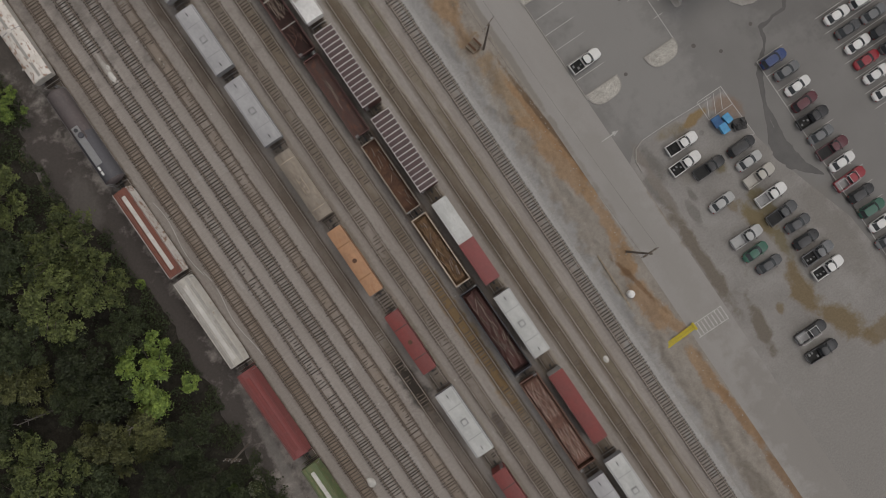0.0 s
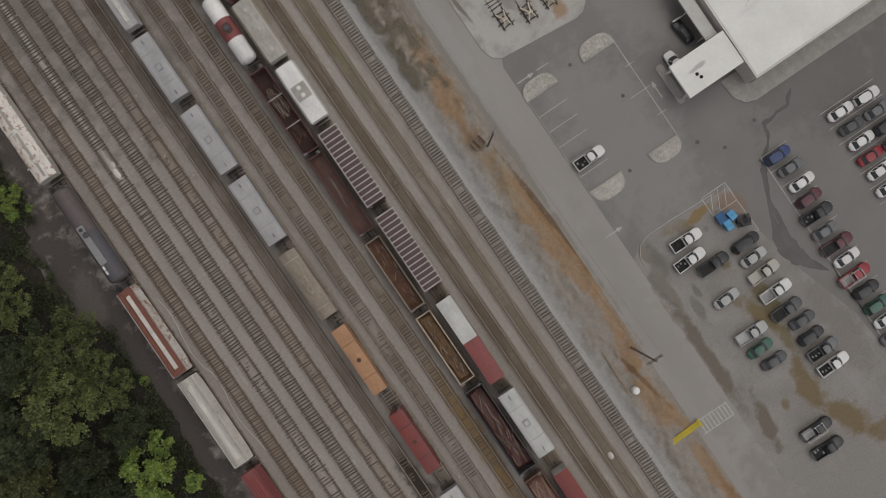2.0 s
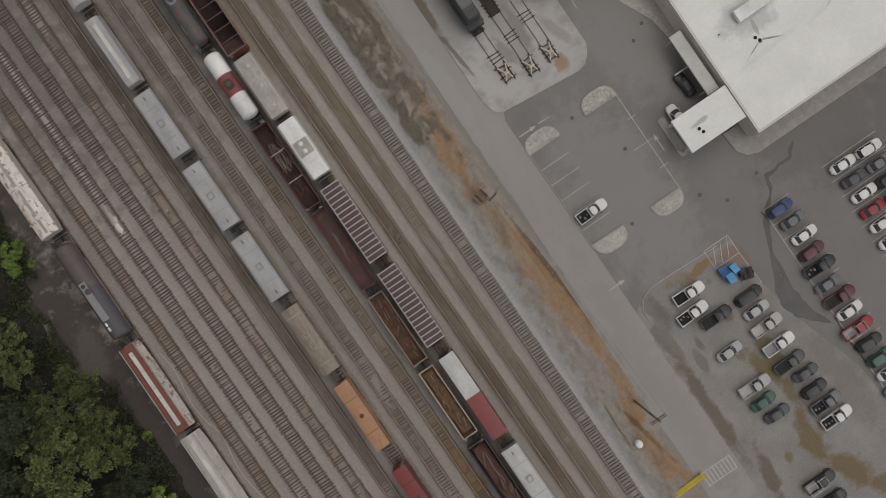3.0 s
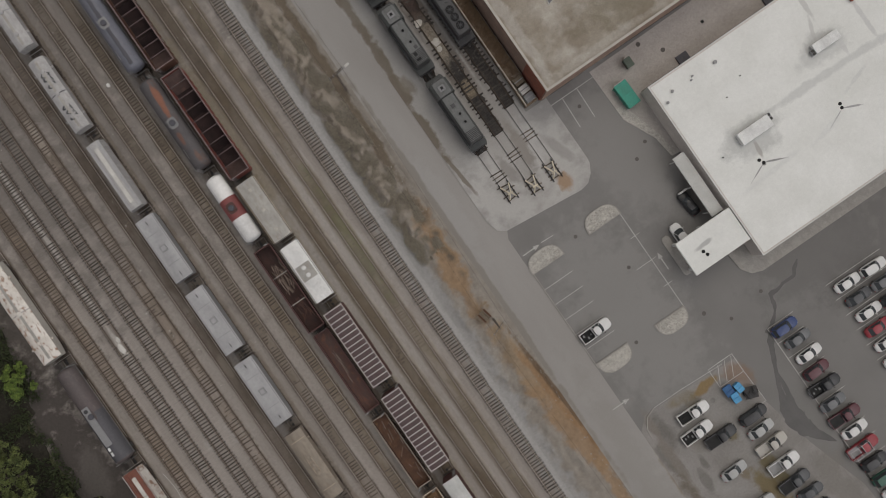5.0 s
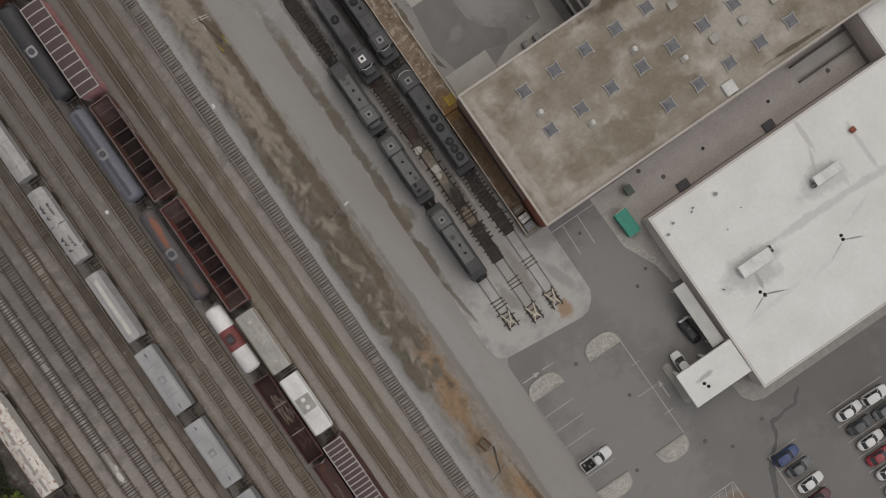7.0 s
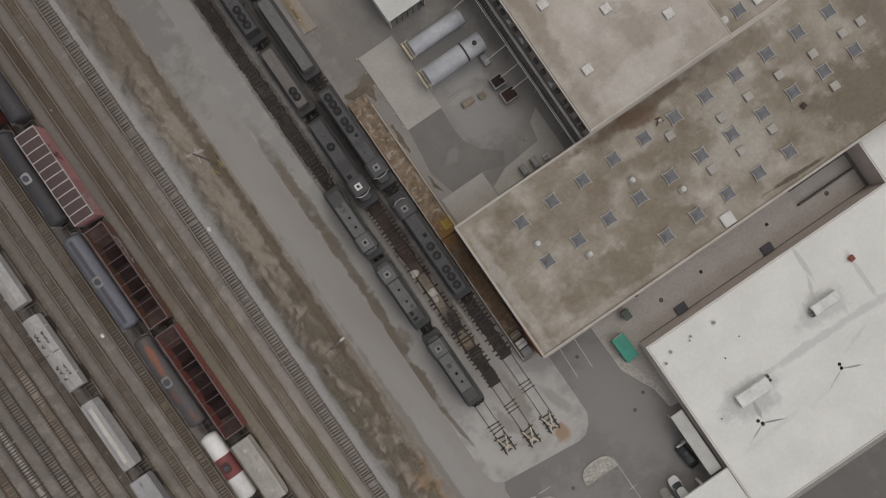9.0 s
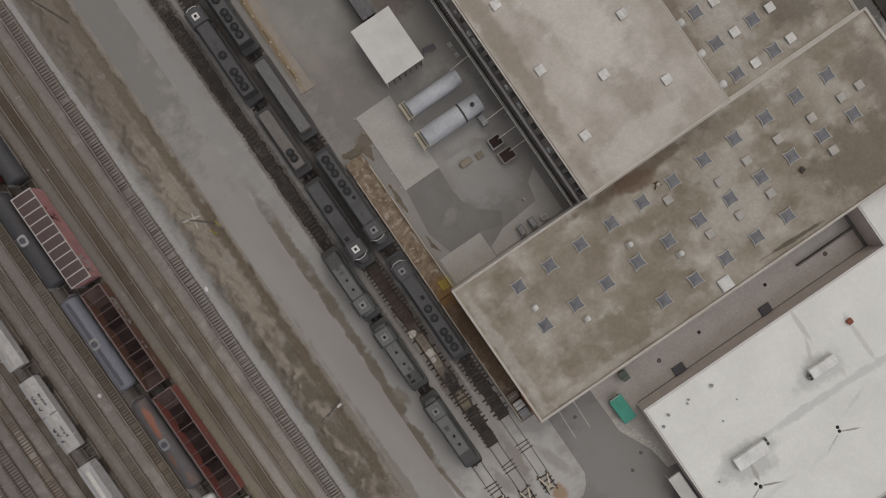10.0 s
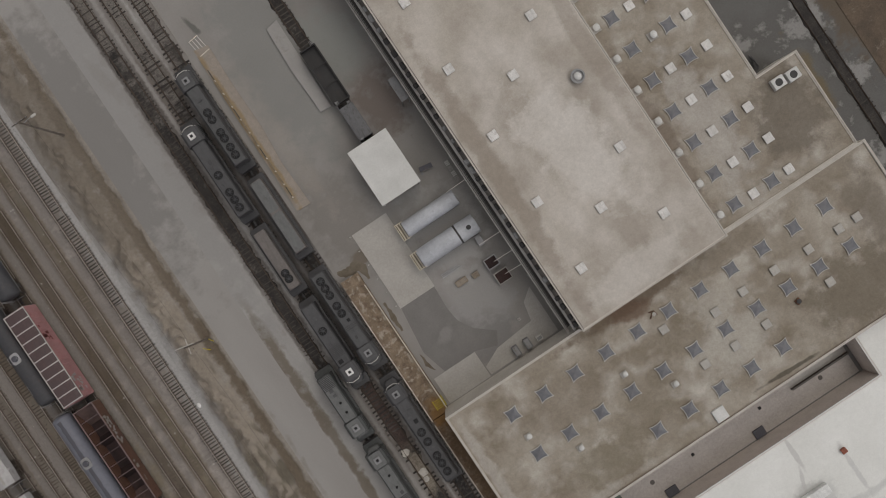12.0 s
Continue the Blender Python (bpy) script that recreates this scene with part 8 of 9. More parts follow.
# ---- bank and road side ----
t = thing("yellow_steel_ramp", "yellow steel plate ramp lying across the clay bank", "ramp", 21.3, -30.4, 0.25, 2)
for s in (-0.3, 0.0, 0.3):
    bm = bmesh.new()
    box(bm, -2.6, 2.6, s - 0.12, s + 0.12, 0.12, 0.25)
    part("beam", bm, M["yellow"], t)
for k in range(9):
    bm = bmesh.new()
    box(bm, -2.5 + 0.61 * k, -2.4 + 0.61 * k, -0.45, 0.45, 0.02, 0.115)
    part("cross_bar", bm, M["yellow"], t)
bm = bmesh.new()
box(bm, 2.4, 2.75, -0.6, 0.6, 0.0, 0.4)
part("end_plate", bm, M["yellow"], t)
t = thing("retaining_edge", "low weathered timber edge at the foot of the bank", "edging", 17.6, -18.4, 0, -1.5)
for k in range(4):
    bm = bmesh.new()
    box(bm, -0.12, 0.12, -5.2 + 2.62 * k, -5.2 + 2.62 * k + 2.58, -0.1, 0.5)
    part("plank", bm, M["wood"], t)
t = thing("white_dome_tank", "small white round tank top on the clay bank", "tank", 18.6, -20.8, 0.1)
bm = bmesh.new()
lathe_z(bm, [(0, 0.6), (0.8, 0.6), (1.0, 0.5), (1.1, 0.3), (1.13, 0.02)], n=18)
part("shell", bm, M["white"], t, smooth=True)
t = thing("pallet_stack", "weathered wooden pallets stacked on the bank", "pallets", 19.9, 23.6, 0.25, 12)
for k in range(6):
    bm = bmesh.new()
    for j in (-0.7, 0, 0.7):
        box(bm, -0.9, 0.9, j - 0.06, j + 0.06, 0.14 * k, 0.14 * k + 0.085)
    pal = part("pallet_base", bm, M["wood"], t)
    for j in range(5):
        bm = bmesh.new()
        box(bm, -0.9 + 0.38 * j, -0.62 + 0.38 * j, -0.8, 0.8, 0.14 * k + 0.087, 0.14 * k + 0.135)
        part("slat", bm, M["wood"] if (j + k) % 3 else M["rust"], pal)


M["pole_wood"] = surface("weathered_pole_wood", (0.2, 0.175, 0.15), (0.13, 0.11, 0.092), size=0.8, grain=0.3, grain_size=0.05, stretch=(3, 3, 0.3))


def pole(x, y, h, arms, lamp=False, turn=0.0, label="weathered wooden utility pole with crossarms beside the road"):
    t = thing("utility_pole", label, "utility pole", x, y, -0.2, turn, group="utility poles")
    bm = bmesh.new()
    tube(bm, (0, 0, 0), (0, 0, h), 0.19, 10, 0.12)
    part("shaft", bm, M["pole_wood"], t)
    for k in range(arms):
        bm = bmesh.new()
        z = h - 0.4 - 0.9 * k
        if k == 2:
            box(bm, -0.06, 0.06, -1.1, 1.1, z - 0.06, z + 0.06)
        else:
            box(bm, -1.25, 1.25, 0.12, 0.24, z - 0.07, z + 0.07)
        arm = part("crossarm", bm, M["tie_old"] if arms < 3 else M["h_cream"], t)
        for s in (-1.1, -0.45, 0.45, 1.1) if k < 2 else ():
            bm = bmesh.new()
            lathe_z(bm, [(z + 0.07, 0.05), (z + 0.2, 0.07), (z + 0.26, 0.03)], cx=s, cy=0.18, n=8)
            part("insulator", bm, M["h_grey"], arm)
    if lamp:
        bm = bmesh.new()
        tube(bm, (0, 0, h - 1.2), (1.6, 0, h - 0.7), 0.05, 6)
        arm = part("lamp_arm", bm, M["grey_metal"], t)
        bm = bmesh.new()
        loft(bm, [[(1.9 + px, py, z) for px, py in rounded(0.8 * k, 0.36 * k, 0.1 * k, 3)] for k, z in ((0.8, h - 0.85), (1.0, h - 0.75), (0.7, h - 0.62))])
        part("lamp_head", bm, M["hatch_white"], arm, "pale street lamp head")
    return t


POLES = [(20.9, 22.4, 15.5), (21.8, -15.2, 15.5), (22.2, 63.6, 12.0), (21.8, 96.2, 12.0), (20.9, 133.2, 13.5)]
for (x, y, h), arms, lamp, turn in zip(POLES, (1, 2, 2, 3, 1), (False, False, True, False, True), (20, 0, 10, -12, 0)):
    pole(x, y, h, arms, lamp, turn)


for gx, gy, turn in ((22.3, 95.4, 40), (21.2, 94.6, 70)):
    t = thing("guy_guard", "yellow plastic guard on a guy wire at the pole foot", "cable guard", gx, gy, 0.0, turn, group="guy guards")
    bm = bmesh.new()
    tube(bm, (0, 0, 0), (0.5, 0.3, 2.2), 0.09, 6, 0.06)
    part("sleeve", bm, M["yellow"], t)


def cable(name, label, points, r=0.02, material=None):
    cu = bpy.data.curves.new(name, "CURVE")
    cu.dimensions, cu.bevel_depth, cu.bevel_resolution = "3D", r, 1
    s = cu.splines.new("POLY")
    s.points.add(len(points) - 1)
    for q, p in zip(s.points, points):
        q.co = (*p, 1)
    cu.materials.append(material or M["black"])
    return tagged(new(name, cu), label, "cable", "overhead cables")


for (xa, ya, ha), (xb, yb, hb) in ((POLES[1], POLES[0]), (POLES[0], POLES[2]), (POLES[2], POLES[3]), (POLES[3], POLES[4])):
    for s in (-1.1, 1.1):
        cable("overhead_cable", "thin black overhead cable between wooden poles",
              [(xa + s + (xb - xa) * u, ya + (yb - ya) * u, ha - 0.3 + (hb - ha) * u - 4 * 0.9 * u * (1 - u)) for u in (i / 14 for i in range(15))], 0.009)

# pale heaps and litter among the tracks
for x, y, sx, sy, m in ((10.0, -27.0, 0.4, 0.6, "hatch_white"), (-30.2, -22.5, 0.6, 0.8, "hatch_white"), (15.2, 88.6, 0.26, 0.4, "white"), (-7.0, 84.5, 0.28, 0.34, "white"), (-27.9, 50.6, 0.42, 1.0, "hatch_white"), (-27.6, 52.0, 0.3, 0.5, "hatch_white")):
    bm = bmesh.new()
    bmesh.ops.create_icosphere(bm, subdivisions=3, radius=1)
    for v in bm.verts:
        k = 1 + 0.3 * noise.noise(v.co * 2.3 + Vector((x, y, 0)))
        v.co = Vector((v.co.x * sx * k, v.co.y * sy * k, max(0, v.co.z * 0.28 * k)))
    solid("pale_heap", bm, M[m], "small pale spilled heap beside the rails", "heap", group="spilled heaps", x=x, y=y, z=0.12)
lit = []
rl = np.random.RandomState(11)
for k in range(260):
    s = rl.uniform(0.06, 0.2)
    lit.append((rl.uniform(-33, 14), rl.uniform(-60, 140), 0.2, s, s * rl.uniform(0.6, 1.6), 0.08, rl.uniform(0, 180)))
tagged(new("track_litter", many_boxes("track_litter", lit, M["rock"])), "small pale litter scattered over the yard tracks", "litter", kind="stuff")
for y0, y1, dx in ((18.0, 31.5, -1.9), (3.0, 18.5, -1.6)):
    cable("loose_cable", "thin pale hose lying beside the west track", [(track_x(0) + dx + 0.35 * math.sin(y * 0.5), y, 0.05) for y in np.linspace(y0, y1, 16).tolist()], 0.035, M["hatch_white"])


# ---- engine terminal ----
M["plat"] = surface("rusty_platform_concrete", (0.25, 0.195, 0.14), (0.15, 0.108, 0.075), size=1.1, spots=(0.34, 0.295, 0.24), spot_size=0.9, spot_edge=(0.52, 0.62), space="world", grain=0.25, grain_size=0.12,
                    bump=0.5, bump_depth=0.03, stains=[(44.4, 60, 1.6, 10, 0, (0.13, 0.085, 0.05), 0.85), (44.6, 68, 1.4, 2.6, 0, (0.22, 0.12, 0.04), 0.7)])
M["rail_pale"] = paint("pale_rail_paint", (0.70, 0.65, 0.57), rust=(0.42, 0.34, 0.26), edge=(0.55, 0.75))
M["pipe"] = paint("pale_pipe_paint", (0.60, 0.57, 0.54), rust=(0.36, 0.31, 0.27), edge=(0.55, 0.75))
M["tank_silver"] = paint("blue_silver_tank_paint", (0.49, 0.505, 0.54), rust=(0.38, 0.395, 0.425), edge=(0.54, 0.75), size=2, rough=0.45)


def platform(x0, x1, y0, y1, z, rails, label):
    t = thing("service_platform", label, "platform", 0, 0, 0)
    n = max(2, int((y1 - y0) / 3.1))
    r = random.Random(int(y0))
    for k in range(n):
        a, b = y0 + (y1 - y0) * k / n, y0 + (y1 - y0) * (k + 1) / n - 0.025
        bm = bmesh.new()
        box(bm, x0, x1, a, b, -0.05, z + r.uniform(-0.03, 0.0))
        part("deck_panel", bm, M["plat"], t)
    for x, ya, yb in rails:
        m = max(1, int((yb - ya) / 2.4))
        for k in range(m):
            bm = bmesh.new()
            a = ya + (yb - ya) * k / m
            for h in (0.55, 1.05):
                tube(bm, (x, a, z + h), (x, a + (yb - ya) / m - 0.12, z + h), 0.055, 5)
            tube(bm, (x, a, z), (x, a, z + 1.05), 0.035, 5)
            part("handrail", bm, M["rail_pale"], t, "pale painted handrail")
    return t


platform(42.95, 45.95, 67.5, 92.0, 1.0, ((43.0, 67.5, 89.0), (45.9, 68.0, 90.0)), "long rust-stained service platform with pale handrails")
platform(42.95, 45.2, 45.9, 67.4, 1.0, ((43.0, 46.0, 67.0),), "brown-stained service platform along the workshop wall")
t = thing("yellow_post_rail", "low yellowish rail with posts along the beige strip", "railing", 44.15, 0, 0.2)
for k in range(10):
    bm = bmesh.new()
    y = 106.5 + 2.3 * k
    box(bm, -0.07, 0.07, y, y + 0.14, 0, 0.7)
    part("post", bm, M["rail_pale"], t)
    bm = bmesh.new()
    box(bm, -0.05, 0.05, y + 0.2, y + 1.9, 0.45, 0.6)
    part("rail", bm, M["wood"] if k % 3 else M["dark_metal"], t)
bm = bmesh.new()
box(bm, 45.3, 45.46, 45.7, 50.4, 0.0, LOW - 0.3)
part("wall_panel", bm, M["brick_red"], shop, "red painted wall panel")
for y, m, h in ((49.7, "wood", 0.9), (48.2, "hatch_white", 1.1), (46.8, "h_grey_dark", 1.0)):
    t = thing("pallet_load", "crate load standing on the brown platform", "crate", 44.1, y, 1.0, 3, group="platform crates")
    bm = bmesh.new()
    box(bm, -0.75, 0.75, -0.6, 0.6, 0.13, h)
    part("crate", bm, M[m], t, bevel=0.04)
    bm = bmesh.new()
    for k in (-0.6, 0, 0.6):
        box(bm, k - 0.08, k + 0.08, -0.6, 0.6, 0, 0.13)
    part("pallet", bm, M["wood"], t)
    bm = bmesh.new()
    box(bm, -0.78, 0.78, -0.08, 0.08, h, h + 0.03)
    part("strap", bm, M["grey_metal"], t)
t = thing("yellow_gate", "small yellow steel gate at the workshop corner", "gate", 45.0, 68.3, 0)
bm = bmesh.new()
for k in range(5):
    box(bm, -0.5, 1.0, 0.1 + 0.3 * k, 0.2 + 0.3 * k, 0.9, 1.0)
box(bm, -0.55, -0.45, 0, 1.6, 0.0, 1.1)
box(bm, 0.95, 1.05, 0, 1.6, 0.0, 1.1)
part("frame", bm, M["yellow"], t)


def storage_tank(x0, x1, y, r, label, panel=False):
    t = thing("storage_tank", label, "tank", (x0 + x1) / 2, y, 0, -90, group="storage tanks")
    l = x1 - x0
    zc = r + 0.7
    dome = [(-l / 2, 0.05), (-l / 2 + 0.03, r * 0.85), (-l / 2 + 0.07, r * 0.97), (-l / 2 + 0.13, r)]
    bm = bmesh.new()
    lathe_y(bm, dome + [(-yy, q) for yy, q in reversed(dome)], 0, zc, 28)
    part("shell", bm, M["tank_silver"], t, smooth=True)
    for k in (-0.3, 0.3):
        bm = bmesh.new()
        box(bm, -r * 0.8, r * 0.8, k * l - 0.2, k * l + 0.2, 0, zc - r * 0.5)
        part("saddle", bm, M["slab"], t)
    for k, q in ((0.36, 0.36), (-0.3, 0.22), (0.05, 0.18)):
        bm = bmesh.new()
        lathe_z(bm, [(zc + r - 0.08, q), (zc + r + 0.18, q), (zc + r + 0.2, q * 0.2)], cy=k * l, n=14)
        part("manhole", bm, M["dark_metal"] if k > 0.3 and panel else M["tank_silver"], t)
    if panel:
        bm = bmesh.new()
        lathe_y(bm, [(l * 0.16, r + 0.0), (l * 0.16, r + 0.04), (l * 0.19, r + 0.04), (l * 0.19, r + 0.0)], 0, zc, 28)
        part("band", bm, M["dark_metal"], t)
    bm = bmesh.new()
    for s in (-1, 1):
        tube(bm, (s * 1.3, -l / 2 - 0.9, 0), (s * 1.3, -l / 2 - 0.9, zc + 0.9), 0.07, 5)
        tube(bm, (s * 1.3, -l / 2 - 0.15, 0), (s * 1.3, -l / 2 - 0.15, zc + 0.9), 0.07, 5)
        tube(bm, (s * 1.3, -l / 2 - 0.95, zc + 0.9), (s * 1.3, -l / 2 + 0.3, zc + 0.9), 0.06, 5)
    tube(bm, (-1.3, -l / 2 - 0.9, zc + 0.9), (1.3, -l / 2 - 0.9, zc + 0.9), 0.06, 5)
    frame_ob = part("stair_frame", bm, M["cream"], t, "pale timber access frame")
    for k in range(4):
        bm = bmesh.new()
        box(bm, -1.3, 1.3, -l / 2 - 0.95 + 0.22 * k, -l / 2 - 0.77 + 0.22 * k, zc - 0.1, zc - 0.04)
        part("plank", bm, M["cream"] if k % 2 else M["wood"], frame_ob)
    return t


storage_tank(55.3, 64.2, 93.2, 1.25, "long silver-blue horizontal storage tank on saddles")
storage_tank(54.8, 64.6, 88.4, 1.5, "long silver-blue horizontal tank with a dark band", True)

rack = thing("pipe_rack", "pale steel pipe rack along the tall hall wall", "pipe rack", 0, 0, 0)
for k in range(146):
    y = 68.6 + 0.45 * k
    bm = bmesh.new()
    slab(bm, [(66.6, y - 0.04), (67.75, y + 0.2), (67.75, y + 0.28), (66.6, y + 0.04)], 5.0, 5.07)
    part("rack_rung", bm, M["dark_metal"], rack)
rr = random.Random(12)
y = 69.2
while y < 133:
    a, b, c = rr.uniform(0.22, 0.4), rr.uniform(0.3, 0.55), rr.uniform(0.25, 0.45)
    bm = bmesh.new()
    loft(bm, [[(67.78 + px * k, y + py * k, 9.6 + h) for px, py in rounded(2 * a, 2 * b, 0.1, 2)] for k, h in ((0.8, 0.0), (1.0, 0.1), (1.0, c), (0.6, c + 0.15))])
    part("wall_bracket", bm, M["dark_metal"] if rr.random() < 0.7 else M["grey_metal"], rack, "dark bracket box under the roof edge")
    y += rr.uniform(1.2, 2.1)
for x, z, r in ((66.62, 5.15, 0.1), (66.85, 5.12, 0.06)):
    bm = bmesh.new()
    tube(bm, (x, 67.9, z), (x, 134, z), r, 8)
    part("pipe", bm, M["pipe"], rack)
bm = bmesh.new()
box(bm, 67.42, 67.78, 67.9, 134, 6.5, 6.75)
part("header_beam", bm, M["hatch_white"], rack, "pale painted header beam", bevel=0.03)
# flat dark strip along the foot of the hall wall
bm = bmesh.new()
box(bm, 67.5, 68.05, 68.0, 134, 0.0, 0.06)
part("drain_channel", bm, M["wall_dark"], rack, "flat dark strip under the rack")
for y, x in ((94.4, 63.4), (85.4, 63.2), (82.2, 63.6), (79.8, 64.0)):
    bm = bmesh.new()
    tube(bm, (x, y, 3.0), (66.65, y, 4.75), 0.06, 6)
    part("branch_pipe", bm, M["pipe"], rack)
for k in range(8):
    y = 70.5 + 7.0 * k
    bm = bmesh.new()
    box(bm, 66.6, 66.72, y, y + 0.12, 0, 4.6)
    part("rack_post", bm, M["grey_metal"], rack)


def machine(x, y, sx, sy, h, material, lid, label, name="machine_box"):
    t = thing(name, label, "equipment", x, y, 0, 0, group="yard equipment")
    bm = bmesh.new()
    box(bm, -sx / 2, sx / 2, -sy / 2, sy / 2, 0.0, h)
    part("casing", bm, material, t, bevel=0.04)
    bm = bmesh.new()
    box(bm, -sx / 2 + 0.15, sx / 2 - 0.15, -sy / 2 + 0.15, sy / 2 - 0.15, h, h + 0.05)
    part("cover", bm, lid, t)
    for s in (-1, 1):
        bm = bmesh.new()
        box(bm, s * sx * 0.5 - 0.03, s * sx * 0.5 + 0.05, -sy / 2 + 0.05, sy / 2 - 0.05, h - 0.3, h - 0.2)
        part("side_rail", bm, M["grey_metal"], t)
    return t


t = thing("pallet_row", "pale wooden pallets in a row beside the pipe rack", "pallets", 66.0, 96.7, 0)
for k in range(4):
    bm = bmesh.new()
    for j in range(4):
        box(bm, -0.3 + 0.16 * j, -0.18 + 0.16 * j, -1.75 + 0.92 * k, -0.98 + 0.92 * k, 0.1, 0.16)
    for j in (-1.7, -1.1):
        box(bm, -0.32, 0.32, j + 0.92 * k, j + 0.1 + 0.92 * k, 0.0, 0.096)
    part("pallet", bm, M["hatch_white"] if k % 2 else M["h_dusty"], t)
t = thing("steel_workbench", "dark steel workbench beside the white shed", "bench", 63.0, 99.3, 0, -10)
bm = bmesh.new()
box(bm, -1.0, 1.0, -0.35, 0.35, 0.82, 0.9)
part("tabletop", bm, M["t_grey"], t, bevel=0.02)
bm = bmesh.new()
box(bm, -1.0, -0.7, -0.9, -0.36, 0.82, 0.9)
part("side_wing", bm, M["h_grey_dark"], t)
for px in (-0.92, 0.92):
    for py in (-0.28, 0.28):
        bm = bmesh.new()
        box(bm, px - 0.04, px + 0.04, py - 0.04, py + 0.04, 0, 0.82)
        part("leg", bm, M["dark_metal"], t)
t = thing("steel_lean_to", "small grey steel lean-to against the pipe rack", "canopy", 65.9, 110.6, 0)
bm = bmesh.new()
box(bm, -0.65, 0.62, -1.9, 1.9, 3.9, 4.0)
part("roof_sheet", bm, M["h_grey_dark"], t, bevel=0.02)
for px in (-0.58, 0.55):
    for py in (-1.8, 1.8):
        bm = bmesh.new()
        box(bm, px - 0.05, px + 0.05, py - 0.05, py + 0.05, 0, 3.9)
        part("post", bm, M["grey_metal"], t)
# both bins are closed boxes; a dark top plate paints their shaded inside
machine(63.3, 82.2, 2.0, 1.7, 1.4, M["h_grey"], M["inside_dark"], "open-topped dark grey bin in the tank yard", "steel_bin")
machine(63.6, 79.6, 2.3, 1.9, 1.4, M["h_dusty"], M["inside_maroon"], "open-topped rusty bin in the tank yard", "steel_bin")
machine(63.6, 85.9, 0.9, 1.7, 1.3, M["h_grey"], M["h_grey"], "grey electrical cabinet in the tank yard", "electrical_cabinet")
machine(59.1, 69.2, 0.9, 1.6, 1.2, M["h_grey_dark"], M["grey_metal"], "grey machine by the workshop wall")
machine(61.1, 69.2, 0.9, 1.6, 1.2, M["h_grey_dark"], M["grey_metal"], "grey machine by the workshop wall")
machine(63.0, 68.9, 1.0, 0.8, 0.9, M["hatch_white"], M["grey_metal"], "pale machine by the workshop wall")
machine(60.3, 81.9, 1.1, 0.9, 0.5, M["tan"], M["wood"], "low tan crate in the tank yard", "crate")
machine(58.0, 82.2, 1.9, 0.9, 0.5, M["wood"], M["tan"], "low wooden crate in the tank yard", "crate")
t = thing("steel_beam_stack", "pale steel beams lying in the tank yard", "beams", 57.8, 84.4, 0, 0)
for k in range(3):
    bm = bmesh.new()
    box(bm, -1.8, 1.6 - 0.3 * k, -0.3 + 0.25 * k, -0.15 + 0.25 * k, 0, 0.2)
    part("beam", bm, M["h_grey"], t)
machine(62.0, 70.4 + 2.4, 0.4, 0.4, 0.5, M["rib_white"], M["rust"], "small white hydrant post on a paved yard", "hydrant_post")
for k in range(6):
    t = thing("bollard", "pale steel bollard at the slab edge", "bollard", 47.9, 84.6 + 2.45 * k, 0, group="slab bollards")
    bm = bmesh.new()
    lathe_z(bm, [(0, 0.11), (0.95, 0.11), (1.02, 0.06), (1.03, 0.01)], n=10)
    part("post", bm, M["hatch_white"], t)
bm = bmesh.new()
slab(bm, [(54.7, 129.4), (54.4, 122.0), (54.6, 114.8), (56.4, 114.7), (56.6, 122.0), (56.7, 129.8)], 0.0, 0.35)
solid("low_dock", bm, M["pad"], "low pale concrete dock beside the service track", "dock", bevel=0.03)
t = thing("ladder_frame", "white steel ladder frame lying on the strip", "ladder", 45.0, 133.0, -0.03, 8)
for k in range(4):
    bm = bmesh.new()
    box(bm, -0.8 + 0.5 * k, -0.68 + 0.5 * k, -1.4, 1.4, 0.05, 0.2)
    part("rung_bar", bm, M["hatch_white"], t)
for s in (-1.35, 1.35):
    bm = bmesh.new()
    box(bm, -0.85, 0.9, s - 0.06, s + 0.06, 0.2, 0.3)
    part("end_bar", bm, M["rail_pale"], t)
t = thing("yellow_steps", "small yellow steel steps at the annex wall", "steps", 116.3, 73.2, 0)
for k in range(4):
    bm = bmesh.new()
    box(bm, -0.9 + 0.5 * k, -0.45 + 0.5 * k, -0.6, 0.6, 0.2 * k, 0.2 * k + 0.06)
    part("tread", bm, M["yellow"], t)
for s in (-0.6, 0.6):
    bm = bmesh.new()
    tube(bm, (-0.9, s, 0), (1.1, s, 1.7), 0.04, 5)
    part("rail", bm, M["yellow"], t)
for x, y, w, d in ((36.9, 65.6, 1.0, 0.9), (37.5, 61.8, 1.2, 1.1), (37.3, 60.6, 0.8, 0.7)):
    bm = bmesh.new()
    bmesh.ops.create_icosphere(bm, subdivisions=3, radius=1)
    for v in bm.verts:
        k = 1 + 0.4 * noise.noise(v.co * 2.1 + Vector((x, y, 3)))
        v.co = Vector((v.co.x * w * 0.6 * k, v.co.y * d * 0.7 * k, max(0, v.co.z * 0.16 * k)))
    solid("sand_spill", bm, M["h_cream"], "cream sand spilled between the engine rails", "spill", group="sand spills", x=x, y=y, z=0.2)
debris("dark_scrap_heap", "dark scrap heap in the corner of the annex", 111.0, 84.0, 86.6, 1.4, 0.0, M["loco_black"], 60, (0.4, 1.4), 44, 0.8, "junk")
bm = bmesh.new()
box(bm, 127.5, 140.0, 70, 90, 0, 0.08)
M["rusty_paving"] = surface("dark_rusty_paving", (0.13, 0.098, 0.07), (0.085, 0.066, 0.05), size=2.5, spots=(0.2, 0.17, 0.135), spot_size=2, space="world", grain=0.2)
solid("rusty_paving", bm, M["rusty_paving"], "rusty brown paved strip beyond the east track", "pavement", kind="structure")

